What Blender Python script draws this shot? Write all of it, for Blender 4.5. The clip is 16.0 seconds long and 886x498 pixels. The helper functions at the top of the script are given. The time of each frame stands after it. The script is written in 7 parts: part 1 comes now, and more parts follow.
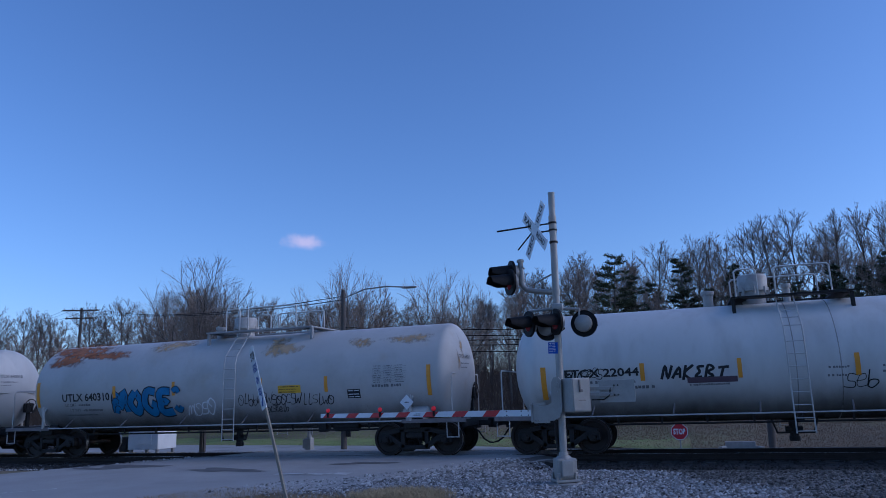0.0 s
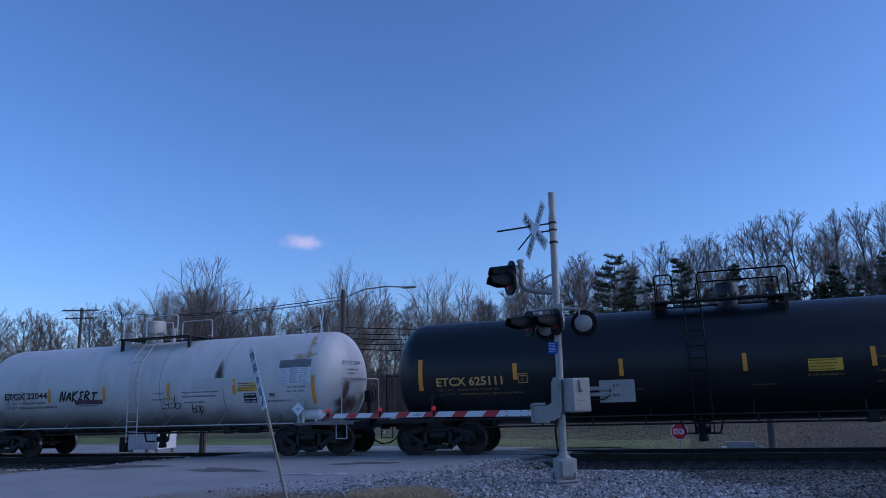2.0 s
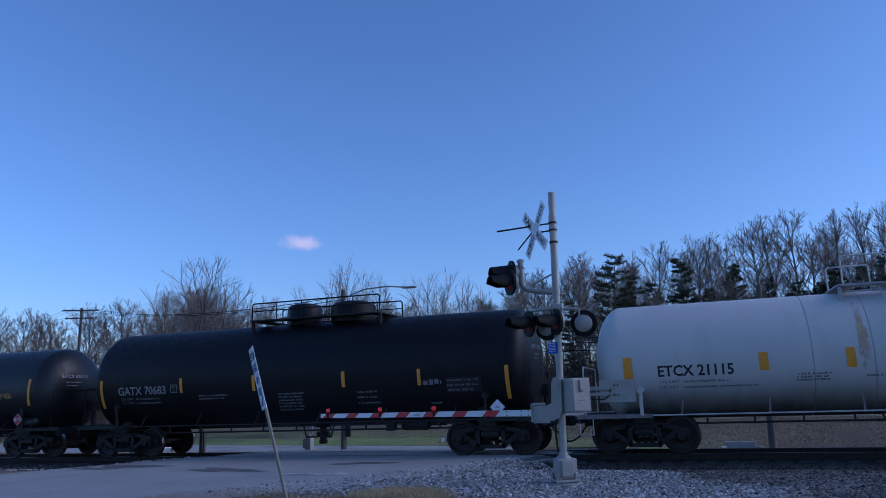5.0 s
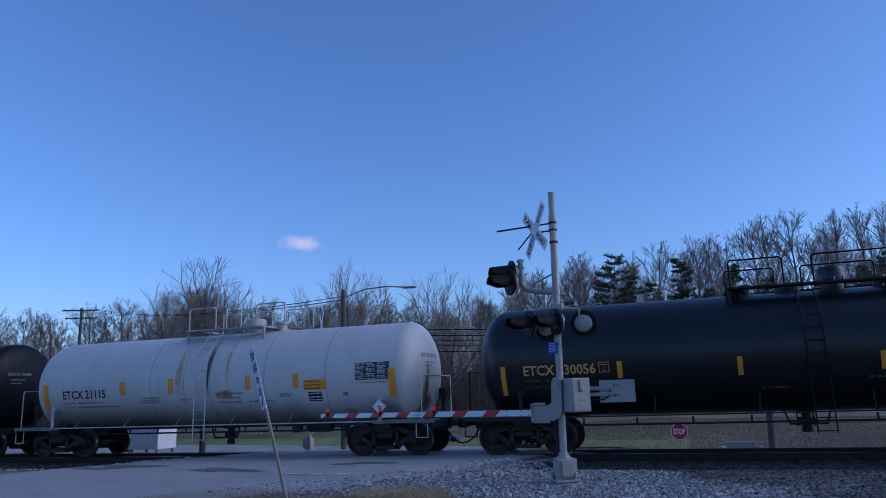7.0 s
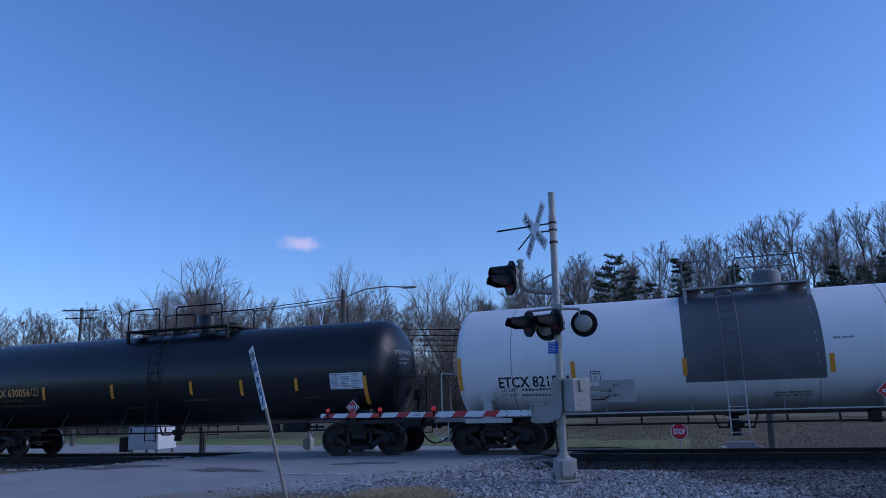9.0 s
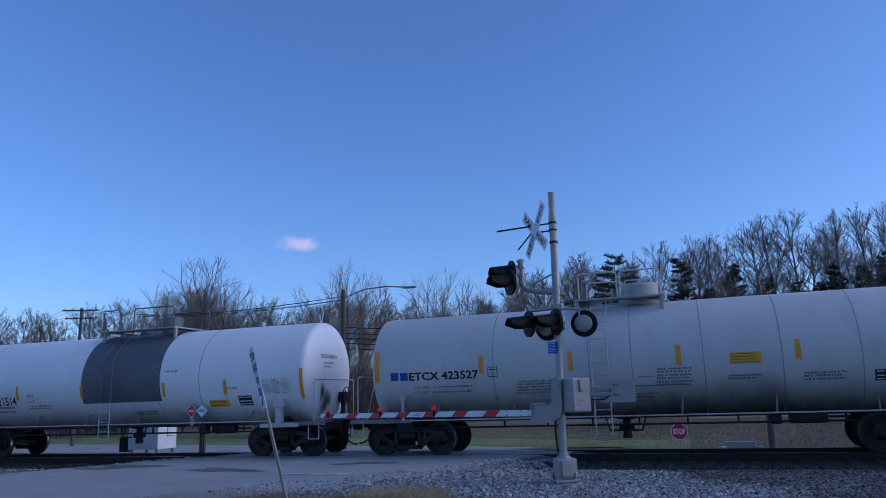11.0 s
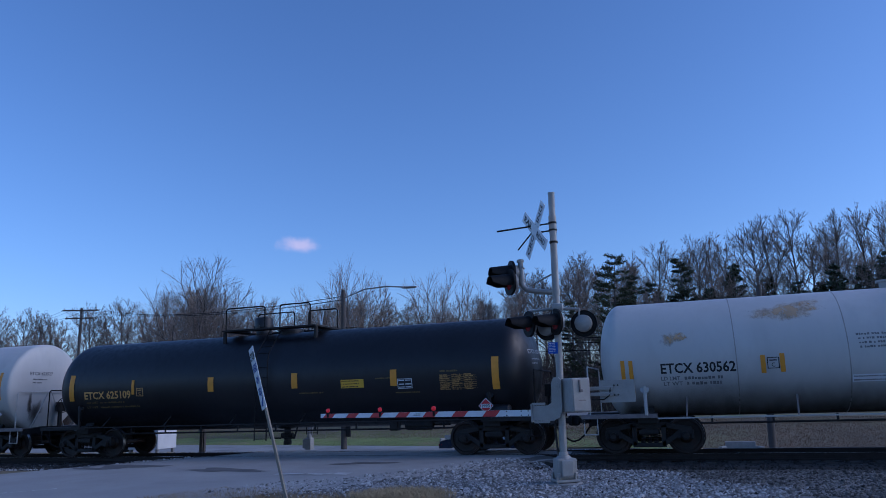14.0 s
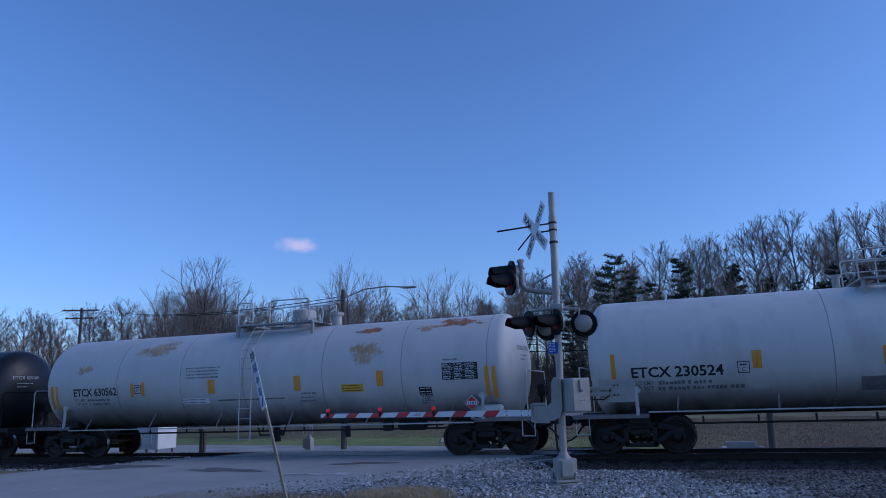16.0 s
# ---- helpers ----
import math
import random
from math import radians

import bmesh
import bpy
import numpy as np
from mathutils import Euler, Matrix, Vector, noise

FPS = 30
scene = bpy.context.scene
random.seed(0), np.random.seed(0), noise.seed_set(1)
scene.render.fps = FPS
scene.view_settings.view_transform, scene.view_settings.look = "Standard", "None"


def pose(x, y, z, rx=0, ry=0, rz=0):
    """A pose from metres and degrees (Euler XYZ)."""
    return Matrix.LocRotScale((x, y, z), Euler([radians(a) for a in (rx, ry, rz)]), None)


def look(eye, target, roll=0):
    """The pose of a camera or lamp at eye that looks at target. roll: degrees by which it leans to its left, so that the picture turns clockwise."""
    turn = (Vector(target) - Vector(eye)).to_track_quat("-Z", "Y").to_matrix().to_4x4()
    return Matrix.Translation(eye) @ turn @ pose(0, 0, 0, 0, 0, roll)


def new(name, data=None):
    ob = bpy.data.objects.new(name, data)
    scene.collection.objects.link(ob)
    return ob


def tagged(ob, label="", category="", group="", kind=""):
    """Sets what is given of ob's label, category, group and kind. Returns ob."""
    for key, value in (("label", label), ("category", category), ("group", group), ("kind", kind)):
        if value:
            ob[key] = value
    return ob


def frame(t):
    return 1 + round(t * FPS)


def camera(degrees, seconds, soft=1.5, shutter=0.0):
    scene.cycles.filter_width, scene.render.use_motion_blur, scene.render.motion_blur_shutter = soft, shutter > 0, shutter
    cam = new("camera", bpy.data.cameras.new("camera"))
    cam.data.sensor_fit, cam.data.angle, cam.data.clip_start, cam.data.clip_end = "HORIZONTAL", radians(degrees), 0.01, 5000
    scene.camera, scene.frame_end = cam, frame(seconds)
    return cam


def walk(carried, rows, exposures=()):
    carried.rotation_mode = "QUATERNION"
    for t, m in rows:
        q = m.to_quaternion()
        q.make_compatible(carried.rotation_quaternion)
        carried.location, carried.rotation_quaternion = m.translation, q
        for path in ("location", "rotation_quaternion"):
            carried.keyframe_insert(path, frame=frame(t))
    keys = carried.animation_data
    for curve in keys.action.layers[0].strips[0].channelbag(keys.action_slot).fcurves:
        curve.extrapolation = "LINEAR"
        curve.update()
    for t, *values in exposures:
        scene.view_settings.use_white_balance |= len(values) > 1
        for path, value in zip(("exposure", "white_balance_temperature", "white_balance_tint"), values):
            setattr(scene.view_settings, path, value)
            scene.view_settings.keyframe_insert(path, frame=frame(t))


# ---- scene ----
# camera: stands still on the verge beside the crossing, tilted up and leaning a little
EYE = (0.0, 0.0, 1.62)
cam = camera(64.19, 16.0, soft=0.88)
VIEW = look(EYE, (EYE[0] - 3.0589, EYE[1] + 9.2996, EYE[2] + 2.0397), -1.9)
walk(cam, [(0.0, VIEW), (16.0, VIEW)], exposures=[(t, e, 4810.0, 22.0) for t, e in ((0.0, 0.0), (2.5, 0.0), (4.0, .05), (12.5, .05), (14.5, 0.0), (16.0, 0.0))])

# ---- light ----
SUN_EL, SUN_AZ = 38.0, 78.0            # degrees; azimuth from +y towards +x
world = bpy.data.worlds.new("sky")
scene.world = world
world.use_nodes = True
wn = world.node_tree.nodes
sky = wn.new("ShaderNodeTexSky")
sky.sky_type = "NISHITA"
sky.sun_disc = False
sky.sun_elevation = radians(20)
sky.sun_rotation = radians(SUN_AZ)
sky.air_density, sky.dust_density, sky.ozone_density = 1.0, 0.8, 3.0
wn["Background"].inputs[1].default_value = 0.129
world.node_tree.links.new(sky.outputs[0], wn["Background"].inputs[0])
sun_data = bpy.data.lights.new("sun", "SUN")
sun_data.energy, sun_data.angle, sun_data.color = 0.76, radians(30), (1.0, 0.82, 0.62)
sun = new("sun", sun_data)
_a, _e = radians(SUN_AZ), radians(SUN_EL)
SUN_DIR = Vector((math.sin(_a) * math.cos(_e), math.cos(_a) * math.cos(_e), math.sin(_e)))
sun.rotation_euler = SUN_DIR.to_track_quat("Z", "Y").to_euler()


# ---- materials ----
def mat(name, colour, rough=0.6, metal=0.0, var=0.25, scale=3.0, fine=40.0, bump=0.0, spec=0.5, dark=None, emit=None,
        stretch=(1, 1, 1), stain=None, island=0.0, randomise=0.0):
    """A node material: base colour varied by coarse and fine noise, optional stains, bump and emission."""
    m = bpy.data.materials.new(name)
    m.use_nodes = True
    nt = m.node_tree
    n, l = nt.nodes, nt.links
    b = n["Principled BSDF"]
    b.inputs["Roughness"].default_value = rough
    b.inputs["Metallic"].default_value = metal
    b.inputs["Specular IOR Level"].default_value = spec
    if emit:
        b.inputs["Emission Color"].default_value = (*emit[0], 1)
        b.inputs["Emission Strength"].default_value = emit[1]
    co = n.new("ShaderNodeTexCoord")
    mp = n.new("ShaderNodeMapping")
    mp.inputs["Scale"].default_value = stretch
    l.new(co.outputs["Object"], mp.inputs[0])

    def noise_tex(sc, detail=5.0):
        t = n.new("ShaderNodeTexNoise")
        t.inputs["Scale"].default_value, t.inputs["Detail"].default_value = sc, detail
        l.new(mp.outputs[0], t.inputs["Vector"])
        return t

    def mixer(a, bcol, fac_socket, blend="MIX"):
        x = n.new("ShaderNodeMix")
        x.data_type, x.blend_type = "RGBA", blend
        for sock, v in ((x.inputs["A"], a), (x.inputs["B"], bcol)):
            if hasattr(v, "is_linked"):
                l.new(v, sock)
            else:
                sock.default_value = (*v, 1)
        l.new(fac_socket, x.inputs["Factor"])
        return x.outputs["Result"]

    def ramp(sock, p0, p1, v0=0.0, v1=1.0):
        r = n.new("ShaderNodeMapRange")
        r.inputs["From Min"].default_value, r.inputs["From Max"].default_value = p0, p1
        r.inputs["To Min"].default_value, r.inputs["To Max"].default_value = v0, v1
        l.new(sock, r.inputs["Value"])
        return r.outputs["Result"]

    c = Vector(colour)
    lo = Vector(dark) if dark else c * (1 - var)
    hi = c * (1 + var * 0.5)
    coarse, grain = noise_tex(scale), noise_tex(fine, 3.0)
    out = mixer(tuple(lo), tuple(min(v, 0.95) for v in hi), ramp(coarse.outputs["Fac"], 0.3, 0.7))
    out = mixer(out, tuple(c * (1 - var)), ramp(grain.outputs["Fac"], 0.5, 0.8, 0, 0.6))
    if stain:
        for col, sc, p0, p1, amount in stain:
            st = noise_tex(sc, 6.0)
            out = mixer(out, col, ramp(st.outputs["Fac"], p0, p1, 0, amount))
    if island or randomise:
        src = n.new("ShaderNodeNewGeometry").outputs["Random Per Island"] if island else n.new("ShaderNodeObjectInfo").outputs["Random"]
        k = island or randomise
        hsv = n.new("ShaderNodeHueSaturation")
        l.new(ramp(src, 0, 1, 1 - k, 1 + k), hsv.inputs["Value"])
        l.new(out, hsv.inputs["Color"])
        out = hsv.outputs["Color"]
    l.new(out, b.inputs["Base Color"])
    l.new(ramp(grain.outputs["Fac"], 0.2, 0.8, max(rough - 0.12, 0.02), min(rough + 0.12, 1)), b.inputs["Roughness"])
    if bump:
        bp = n.new("ShaderNodeBump")
        bp.inputs["Strength"].default_value, bp.inputs["Distance"].default_value = 1.0, bump
        l.new(grain.outputs["Fac"], bp.inputs["Height"])
        l.new(bp.outputs[0], b.inputs["Normal"])
    return m


RUST = (0.22, 0.075, 0.025)
M_WHITE = mat("white tank paint", (0.58, 0.57, 0.545), 0.45, var=0.06, scale=0.8, fine=9, stretch=(1, 1, 0.35),
              stain=[((0.30, 0.285, 0.26), 0.9, 0.54, 0.8, 0.6), ((0.40, 0.37, 0.32), 2.6, 0.55, 0.8, 0.4)])
M_WHITE_CLEAN = mat("clean white paint", (0.75, 0.745, 0.73), 0.4, var=0.05, scale=0.8, fine=9, stretch=(1, 1, 0.35),
                    stain=[((0.62, 0.60, 0.56), 0.9, 0.56, 0.8, 0.45)])
M_WHITE_RUSTY = mat("rusting white paint", (0.47, 0.46, 0.44), 0.55, var=0.1, scale=0.7, fine=9,
                    stain=[((0.30, 0.27, 0.23), 0.8, 0.5, 0.8, 0.6), ((0.42, 0.33, 0.22), 1.7, 0.6, 0.8, 0.35)])
M_WHITE_GREY = mat("grey white paint", (0.53, 0.52, 0.495), 0.5, var=0.08, scale=0.8, fine=8, stretch=(1, 1, 0.4),
                   stain=[((0.33, 0.33, 0.32), 0.9, 0.55, 0.8, 0.5)])
M_BLACK = mat("black tank paint", (0.010, 0.0108, 0.0138), 0.42, spec=0.42, var=0.3, scale=0.9, fine=8, stretch=(1, 1, 0.4),
              stain=[((0.018, 0.017, 0.016), 1.1, 0.58, 0.8, 0.5)])
M_BLACK_GLOSS = mat("glossy black paint", (0.010, 0.0106, 0.0138), 0.36, spec=0.45, var=0.2, scale=0.9, fine=8)
M_BLACK_FLAT = mat("flat black paint", (0.006, 0.0065, 0.0085), 0.5, spec=0.24, var=0.3, scale=0.9, fine=8, stretch=(1, 1, 0.4))
M_GREY_COAT = mat("grey coating", (0.105, 0.108, 0.118), 0.55, var=0.15, scale=1.2, fine=14)


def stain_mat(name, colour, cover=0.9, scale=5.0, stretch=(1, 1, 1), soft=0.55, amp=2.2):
    """Rust, grime or painted shade that thins out towards the edge of its patch, broken up by noise."""
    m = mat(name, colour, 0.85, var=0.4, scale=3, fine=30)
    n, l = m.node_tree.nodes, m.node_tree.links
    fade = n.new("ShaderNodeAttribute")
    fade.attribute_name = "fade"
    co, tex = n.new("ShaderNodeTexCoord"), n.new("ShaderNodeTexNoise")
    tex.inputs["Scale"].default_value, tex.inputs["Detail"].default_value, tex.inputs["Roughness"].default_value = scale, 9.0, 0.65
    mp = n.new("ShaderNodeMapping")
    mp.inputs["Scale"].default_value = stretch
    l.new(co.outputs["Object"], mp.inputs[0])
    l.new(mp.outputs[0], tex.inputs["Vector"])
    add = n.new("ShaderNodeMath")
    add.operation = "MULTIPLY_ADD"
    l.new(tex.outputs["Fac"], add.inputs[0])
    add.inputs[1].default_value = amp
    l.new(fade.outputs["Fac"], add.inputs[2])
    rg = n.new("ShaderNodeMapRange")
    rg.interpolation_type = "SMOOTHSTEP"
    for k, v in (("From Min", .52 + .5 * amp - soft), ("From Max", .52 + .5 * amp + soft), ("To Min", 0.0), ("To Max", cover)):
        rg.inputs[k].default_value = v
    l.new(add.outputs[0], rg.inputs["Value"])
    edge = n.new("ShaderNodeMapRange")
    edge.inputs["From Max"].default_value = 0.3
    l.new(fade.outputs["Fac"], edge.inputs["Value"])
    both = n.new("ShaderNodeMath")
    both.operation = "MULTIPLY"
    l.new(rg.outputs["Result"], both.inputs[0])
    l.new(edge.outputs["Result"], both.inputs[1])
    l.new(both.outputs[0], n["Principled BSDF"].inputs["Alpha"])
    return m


M_RUST = stain_mat("rust", (0.40, 0.15, 0.06), 0.85, 5.0, (1, 1, .6), .55, 3.0)
M_RUST_PALE = stain_mat("pale rust bloom", (0.60, 0.40, 0.19), 0.55, 6.0, (1, 1, .6), .6, 3.4)
M_RUN = stain_mat("brown oily run", (0.13, 0.07, 0.045), 0.78, 2.2, (2, 2, .4), .7)
# grime of streaks and heads; along the bellies it also paints underside shade
M_DIRT_SHADE = stain_mat("grime and belly shade", (0.075, 0.062, 0.052), 0.88, 1.4, (0.7, 0.3, 0.3), .62, .9)
M_STEEL_DARK = mat("grimy dark steel", (0.010, 0.009, 0.0085), 0.7, 0.0, var=0.35, scale=3, fine=25,
                   stain=[((0.028, 0.018, 0.012), 3.0, 0.52, 0.75, 0.6)])
M_PALE_STEEL = mat("dusty pale steel", (0.38, 0.37, 0.35), 0.6, 0.1, var=0.2, scale=4, fine=25, stain=[((0.2, 0.16, 0.12), 3.0, 0.52, 0.8, 0.5)])
M_STEEL_GREY = mat("weathered grey steel", (0.33, 0.33, 0.33), 0.55, 0.2, var=0.2, scale=4, fine=30)
M_WHEEL = mat("wheel steel", (0.018, 0.012, 0.009), 0.6, 0.2, var=0.4, scale=5, fine=30, stain=[((0.06, 0.026, 0.015), 2.5, 0.5, 0.75, 0.6)])
M_TREAD = mat("polished tread", (0.35, 0.33, 0.31), 0.3, 0.9, var=0.2, scale=8, fine=60)
M_WHITE_RAIL = mat("white handrail paint", (0.45, 0.44, 0.42), 0.5, var=0.15, scale=4, fine=25)
M_BLACK_RAIL = mat("black handrail paint", (0.006, 0.006, 0.007), 0.6, spec=0.2, var=0.2, scale=4, fine=25)
M_YELLOW = mat("yellow reflective strip", (0.68, 0.30, 0.02), 0.5, var=0.1, scale=6, fine=40)
M_YELLOW_PANEL = mat("yellow panel", (0.66, 0.40, 0.025), 0.55, var=0.08, scale=6, fine=40)
M_INK = mat("black lettering", (0.012, 0.013, 0.016), 0.6, var=0.2, scale=6, fine=40)
M_INK_GREY = mat("worn grey lettering", (0.17, 0.17, 0.175), 0.6, var=0.3, scale=6, fine=40)
M_INK_DIM = mat("dull yellow lettering", (0.16, 0.11, 0.03), 0.6, var=0.3, scale=6, fine=40)
M_INK_WHITE = mat("white lettering", (0.72, 0.73, 0.74), 0.6, var=0.12, scale=6, fine=40)
M_INK_YELLOW = mat("yellow lettering", (0.62, 0.36, 0.10), 0.6, var=0.12, scale=6, fine=40)
M_INK_BLUE = mat("blue lettering", (0.02, 0.07, 0.32), 0.5, var=0.1, scale=6, fine=40)
M_INK_RED = mat("red lettering", (0.35, 0.02, 0.02), 0.5, var=0.1, scale=6, fine=40)
M_INK_PALE = mat("dulled white lettering", (0.36, 0.36, 0.37), 0.6, var=0.15, scale=6, fine=40)
M_INK_WORN = mat("worn pale lettering", (0.24, 0.24, 0.25), 0.6, var=0.2, scale=6, fine=40)
M_SEAM = mat("grimy seam", (0.20, 0.175, 0.17), 0.7, var=0.3, scale=4, fine=30)
M_JACKET_SEAM = mat("jacket seam", (0.33, 0.315, 0.29), 0.6, var=0.3, scale=2, fine=20)
M_MAROON = mat("dull maroon panel", (0.10, 0.065, 0.085), 0.6, var=0.1, scale=6, fine=40)
M_SPRAY_BLUE = mat("blue spray paint", (0.035, 0.19, 0.40), 0.6, var=0.25, scale=3, fine=20)
M_GALV = mat("galvanised aluminium", (0.32, 0.315, 0.30), 0.5, 0.25, var=0.12, scale=5, fine=30,
             stain=[((0.3, 0.29, 0.27), 3.0, 0.55, 0.75, 0.4)])
M_SIGNAL_BLACK = mat("flat black hood", (0.008, 0.008, 0.009), 0.6, spec=0.25, var=0.2, scale=5, fine=30)
M_RED_LENS = mat("unlit red lens", (0.22, 0.008, 0.012), 0.15, var=0.1, scale=9, fine=60)
M_RED_GLOW = mat("glowing red lamp", (0.38, 0.012, 0.02), 0.3, var=0.05, emit=((1.0, 0.04, 0.05), 0.16))
M_FLASH = mat("red lamp alight", (0.5, 0.02, 0.03), 0.3, var=0.05, emit=((1.0, 0.03, 0.04), 0.9))
M_RED = mat("red reflective sheeting", (0.44, 0.013, 0.022), 0.45, var=0.08, scale=6, fine=40)
M_SHEET_WHITE = mat("white reflective sheeting", (0.70, 0.72, 0.75), 0.45, var=0.06, scale=6, fine=40)
M_BLUE_SIGN = mat("blue sign face", (0.01, 0.07, 0.42), 0.45, var=0.06, scale=8, fine=40)
M_CONCRETE = mat("concrete", (0.34, 0.33, 0.31), 0.85, var=0.2, scale=5, fine=60, bump=0.004)
M_WOOD = mat("weathered pole wood", (0.10, 0.088, 0.08), 0.85, var=0.35, scale=3, fine=40, stretch=(1, 1, 0.1), bump=0.004)
M_GRASS_BASE = mat("winter turf", (0.18, 0.14, 0.08), 0.9, var=0.35, scale=0.15, fine=3.0, bump=0.05,
                   stain=[((0.22, 0.24, 0.09), 0.07, 0.45, 0.62, 0.5)])
M_ASPHALT = mat("worn asphalt", (0.33, 0.322, 0.305), 0.85, var=0.15, scale=0.7, fine=70, bump=0.004,
                stain=[((0.17, 0.165, 0.16), 0.35, 0.55, 0.68, 0.7), ((0.36, 0.35, 0.34), 1.7, 0.6, 0.75, 0.4)])
M_BARK = mat("grey brown bark", (0.13, 0.115, 0.10), 0.9, var=0.35, scale=2, fine=20)
M_TWIG = mat("twigs", (0.23, 0.18, 0.145), 0.9, var=0.3, scale=0.5, fine=6, island=0.25)
M_NEEDLE = mat("evergreen needles", (0.075, 0.09, 0.05), 0.8, var=0.4, scale=1.0, fine=8, island=0.4)
M_GRAVEL = mat("grey limestone gravel", (0.34, 0.337, 0.332), 0.85, var=0.25, scale=2, fine=30, bump=0.01, island=0.68)
M_BALLAST_BED = mat("ballast bed", (0.13, 0.127, 0.12), 0.9, var=0.3, scale=1.5, fine=30, bump=0.03)
M_BALLAST_MID = mat("dusty dark gravel", (0.105, 0.10, 0.092), 0.9, var=0.3, scale=2, fine=30, bump=0.01, island=0.8)
M_BALLAST_DARK = mat("near-black ballast", (0.032, 0.03, 0.028), 0.9, var=0.3, scale=1.5, fine=30, bump=0.03)
M_TIE = mat("creosoted tie wood", (0.05, 0.042, 0.035), 0.85, var=0.3, scale=3, fine=30)
M_RAIL = mat("rusted rail side", (0.022, 0.016, 0.013), 0.75, 0.3, var=0.3, scale=5, fine=40)
M_RAIL_TOP = mat("polished rail head", (0.45, 0.44, 0.43), 0.25, 0.95, var=0.1, scale=5, fine=40)


# ---- mesh helpers ----
def part(name, bm, material, parent=None, label="", smooth=False):
    """Links a bmesh as one mesh object under a thing or a part."""
    me = bpy.data.meshes.new(name)
    bm.to_mesh(me)
    bm.free()
    for mm in (material if isinstance(material, (list, tuple)) else (material,)):
        me.materials.append(mm)
    if smooth:
        me.polygons.foreach_set("use_smooth", [True] * len(me.polygons))
        me.set_sharp_from_angle(angle=radians(38))
    ob = new(name, me)
    if parent:
        ob.parent = parent
    if label:
        ob["label"] = label
    return ob


def thing(name, label, category, m=None, group="", kind=""):
    ob = new(name)
    ob.matrix_basis = m or Matrix()
    return tagged(ob, label, category, group, kind)


def box(bm, c, s, rot=None, bevel=0.0, mi=0):
    """A box of size s centred at c, turned by rot (degrees XYZ) about its centre."""
    m = Matrix.Translation(c) @ (pose(0, 0, 0, *rot) if rot else Matrix()) @ Matrix.Diagonal((*s, 1))
    g = bmesh.ops.create_cube(bm, size=1.0, matrix=m)
    fs = {f for v in g["verts"] for f in v.link_faces}
    for f in fs:
        f.material_index = mi
    if bevel:
        es = list({e for v in g["verts"] for e in v.link_edges})
        bmesh.ops.bevel(bm, geom=es, offset=bevel, segments=2, affect="EDGES", profile=0.6)


def frame_axes(d):
    d = Vector(d).normalized()
    u = d.orthogonal().normalized()
    return u, d.cross(u)


def cyl(bm, p0, p1, r0, r1=None, n=12, caps=True, mi=0):
    """A cylinder or cone from p0 to p1."""
    p0, p1 = Vector(p0), Vector(p1)
    r1 = r0 if r1 is None else r1
    u, w = frame_axes(p1 - p0)
    ring = [[bm.verts.new(p + (u * math.cos(a) + w * math.sin(a)) * r) for a in [2 * math.pi * i / n for i in range(n)]]
            for p, r in ((p0, r0), (p1, r1))]
    for i in range(n):
        j = (i + 1) % n
        bm.faces.new((ring[0][i], ring[0][j], ring[1][j], ring[1][i])).material_index = mi
    if caps:
        bm.faces.new(ring[0][::-1]).material_index = mi
        bm.faces.new(ring[1]).material_index = mi


def pipe(bm, pts, r, n=8, mi=0):
    """A round bar along the points, with mitred bends."""
    pts = [Vector(p) for p in pts]
    prev, u = None, None
    for i, p in enumerate(pts):
        a = (p - pts[i - 1]).normalized() if i else (pts[1] - p).normalized()
        b = (pts[i + 1] - p).normalized() if i + 1 < len(pts) else a
        d = (a + b).normalized() if (a + b).length > 1e-4 else a
        if u is None:
            u = d.orthogonal().normalized()
        u = (u - d * u.dot(d)).normalized()
        w = d.cross(u)
        k = 1 / max(d.dot(a), 0.5)
        ring = [bm.verts.new(p + (u * math.cos(t) + w * math.sin(t)) * r * (1 if i in (0, len(pts) - 1) else min(k, 1.4)))
                for t in [2 * math.pi * j / n for j in range(n)]]
        if prev:
            for j in range(n):
                bm.faces.new((prev[j], prev[(j + 1) % n], ring[(j + 1) % n], ring[j])).material_index = mi
        else:
            bm.faces.new(ring[::-1]).material_index = mi
        prev = ring
    bm.faces.new(prev).material_index = mi


def lathe(bm, prof, axis="X", n=48, centre=(0, 0, 0), mi=0):
    """Turns a profile of (along, radius) about an axis through centre."""
    c = Vector(centre)
    rings = []
    for a, r in prof:
        if r < 1e-5:
            v = {"X": (a, 0, 0), "Y": (0, a, 0), "Z": (0, 0, a)}[axis]
            rings.append([bm.verts.new(c + Vector(v))])
            continue
        ring = []
        for i in range(n):
            t = 2 * math.pi * i / n
            p, q = r * math.cos(t), r * math.sin(t)
            ring.append(bm.verts.new(c + Vector({"X": (a, p, q), "Y": (q, a, p), "Z": (p, q, a)}[axis])))
        rings.append(ring)
    for a, b in zip(rings, rings[1:]):
        for i in range(n):
            j = (i + 1) % n
            if len(a) == 1 and len(b) == 1:
                continue
            if len(a) == 1:
                f = bm.faces.new((a[0], b[j], b[i]))
            elif len(b) == 1:
                f = bm.faces.new((a[i], a[j], b[0]))
            else:
                f = bm.faces.new((a[i], a[j], b[j], b[i]))
            f.material_index = mi
    bmesh.ops.recalc_face_normals(bm, faces=bm.faces)


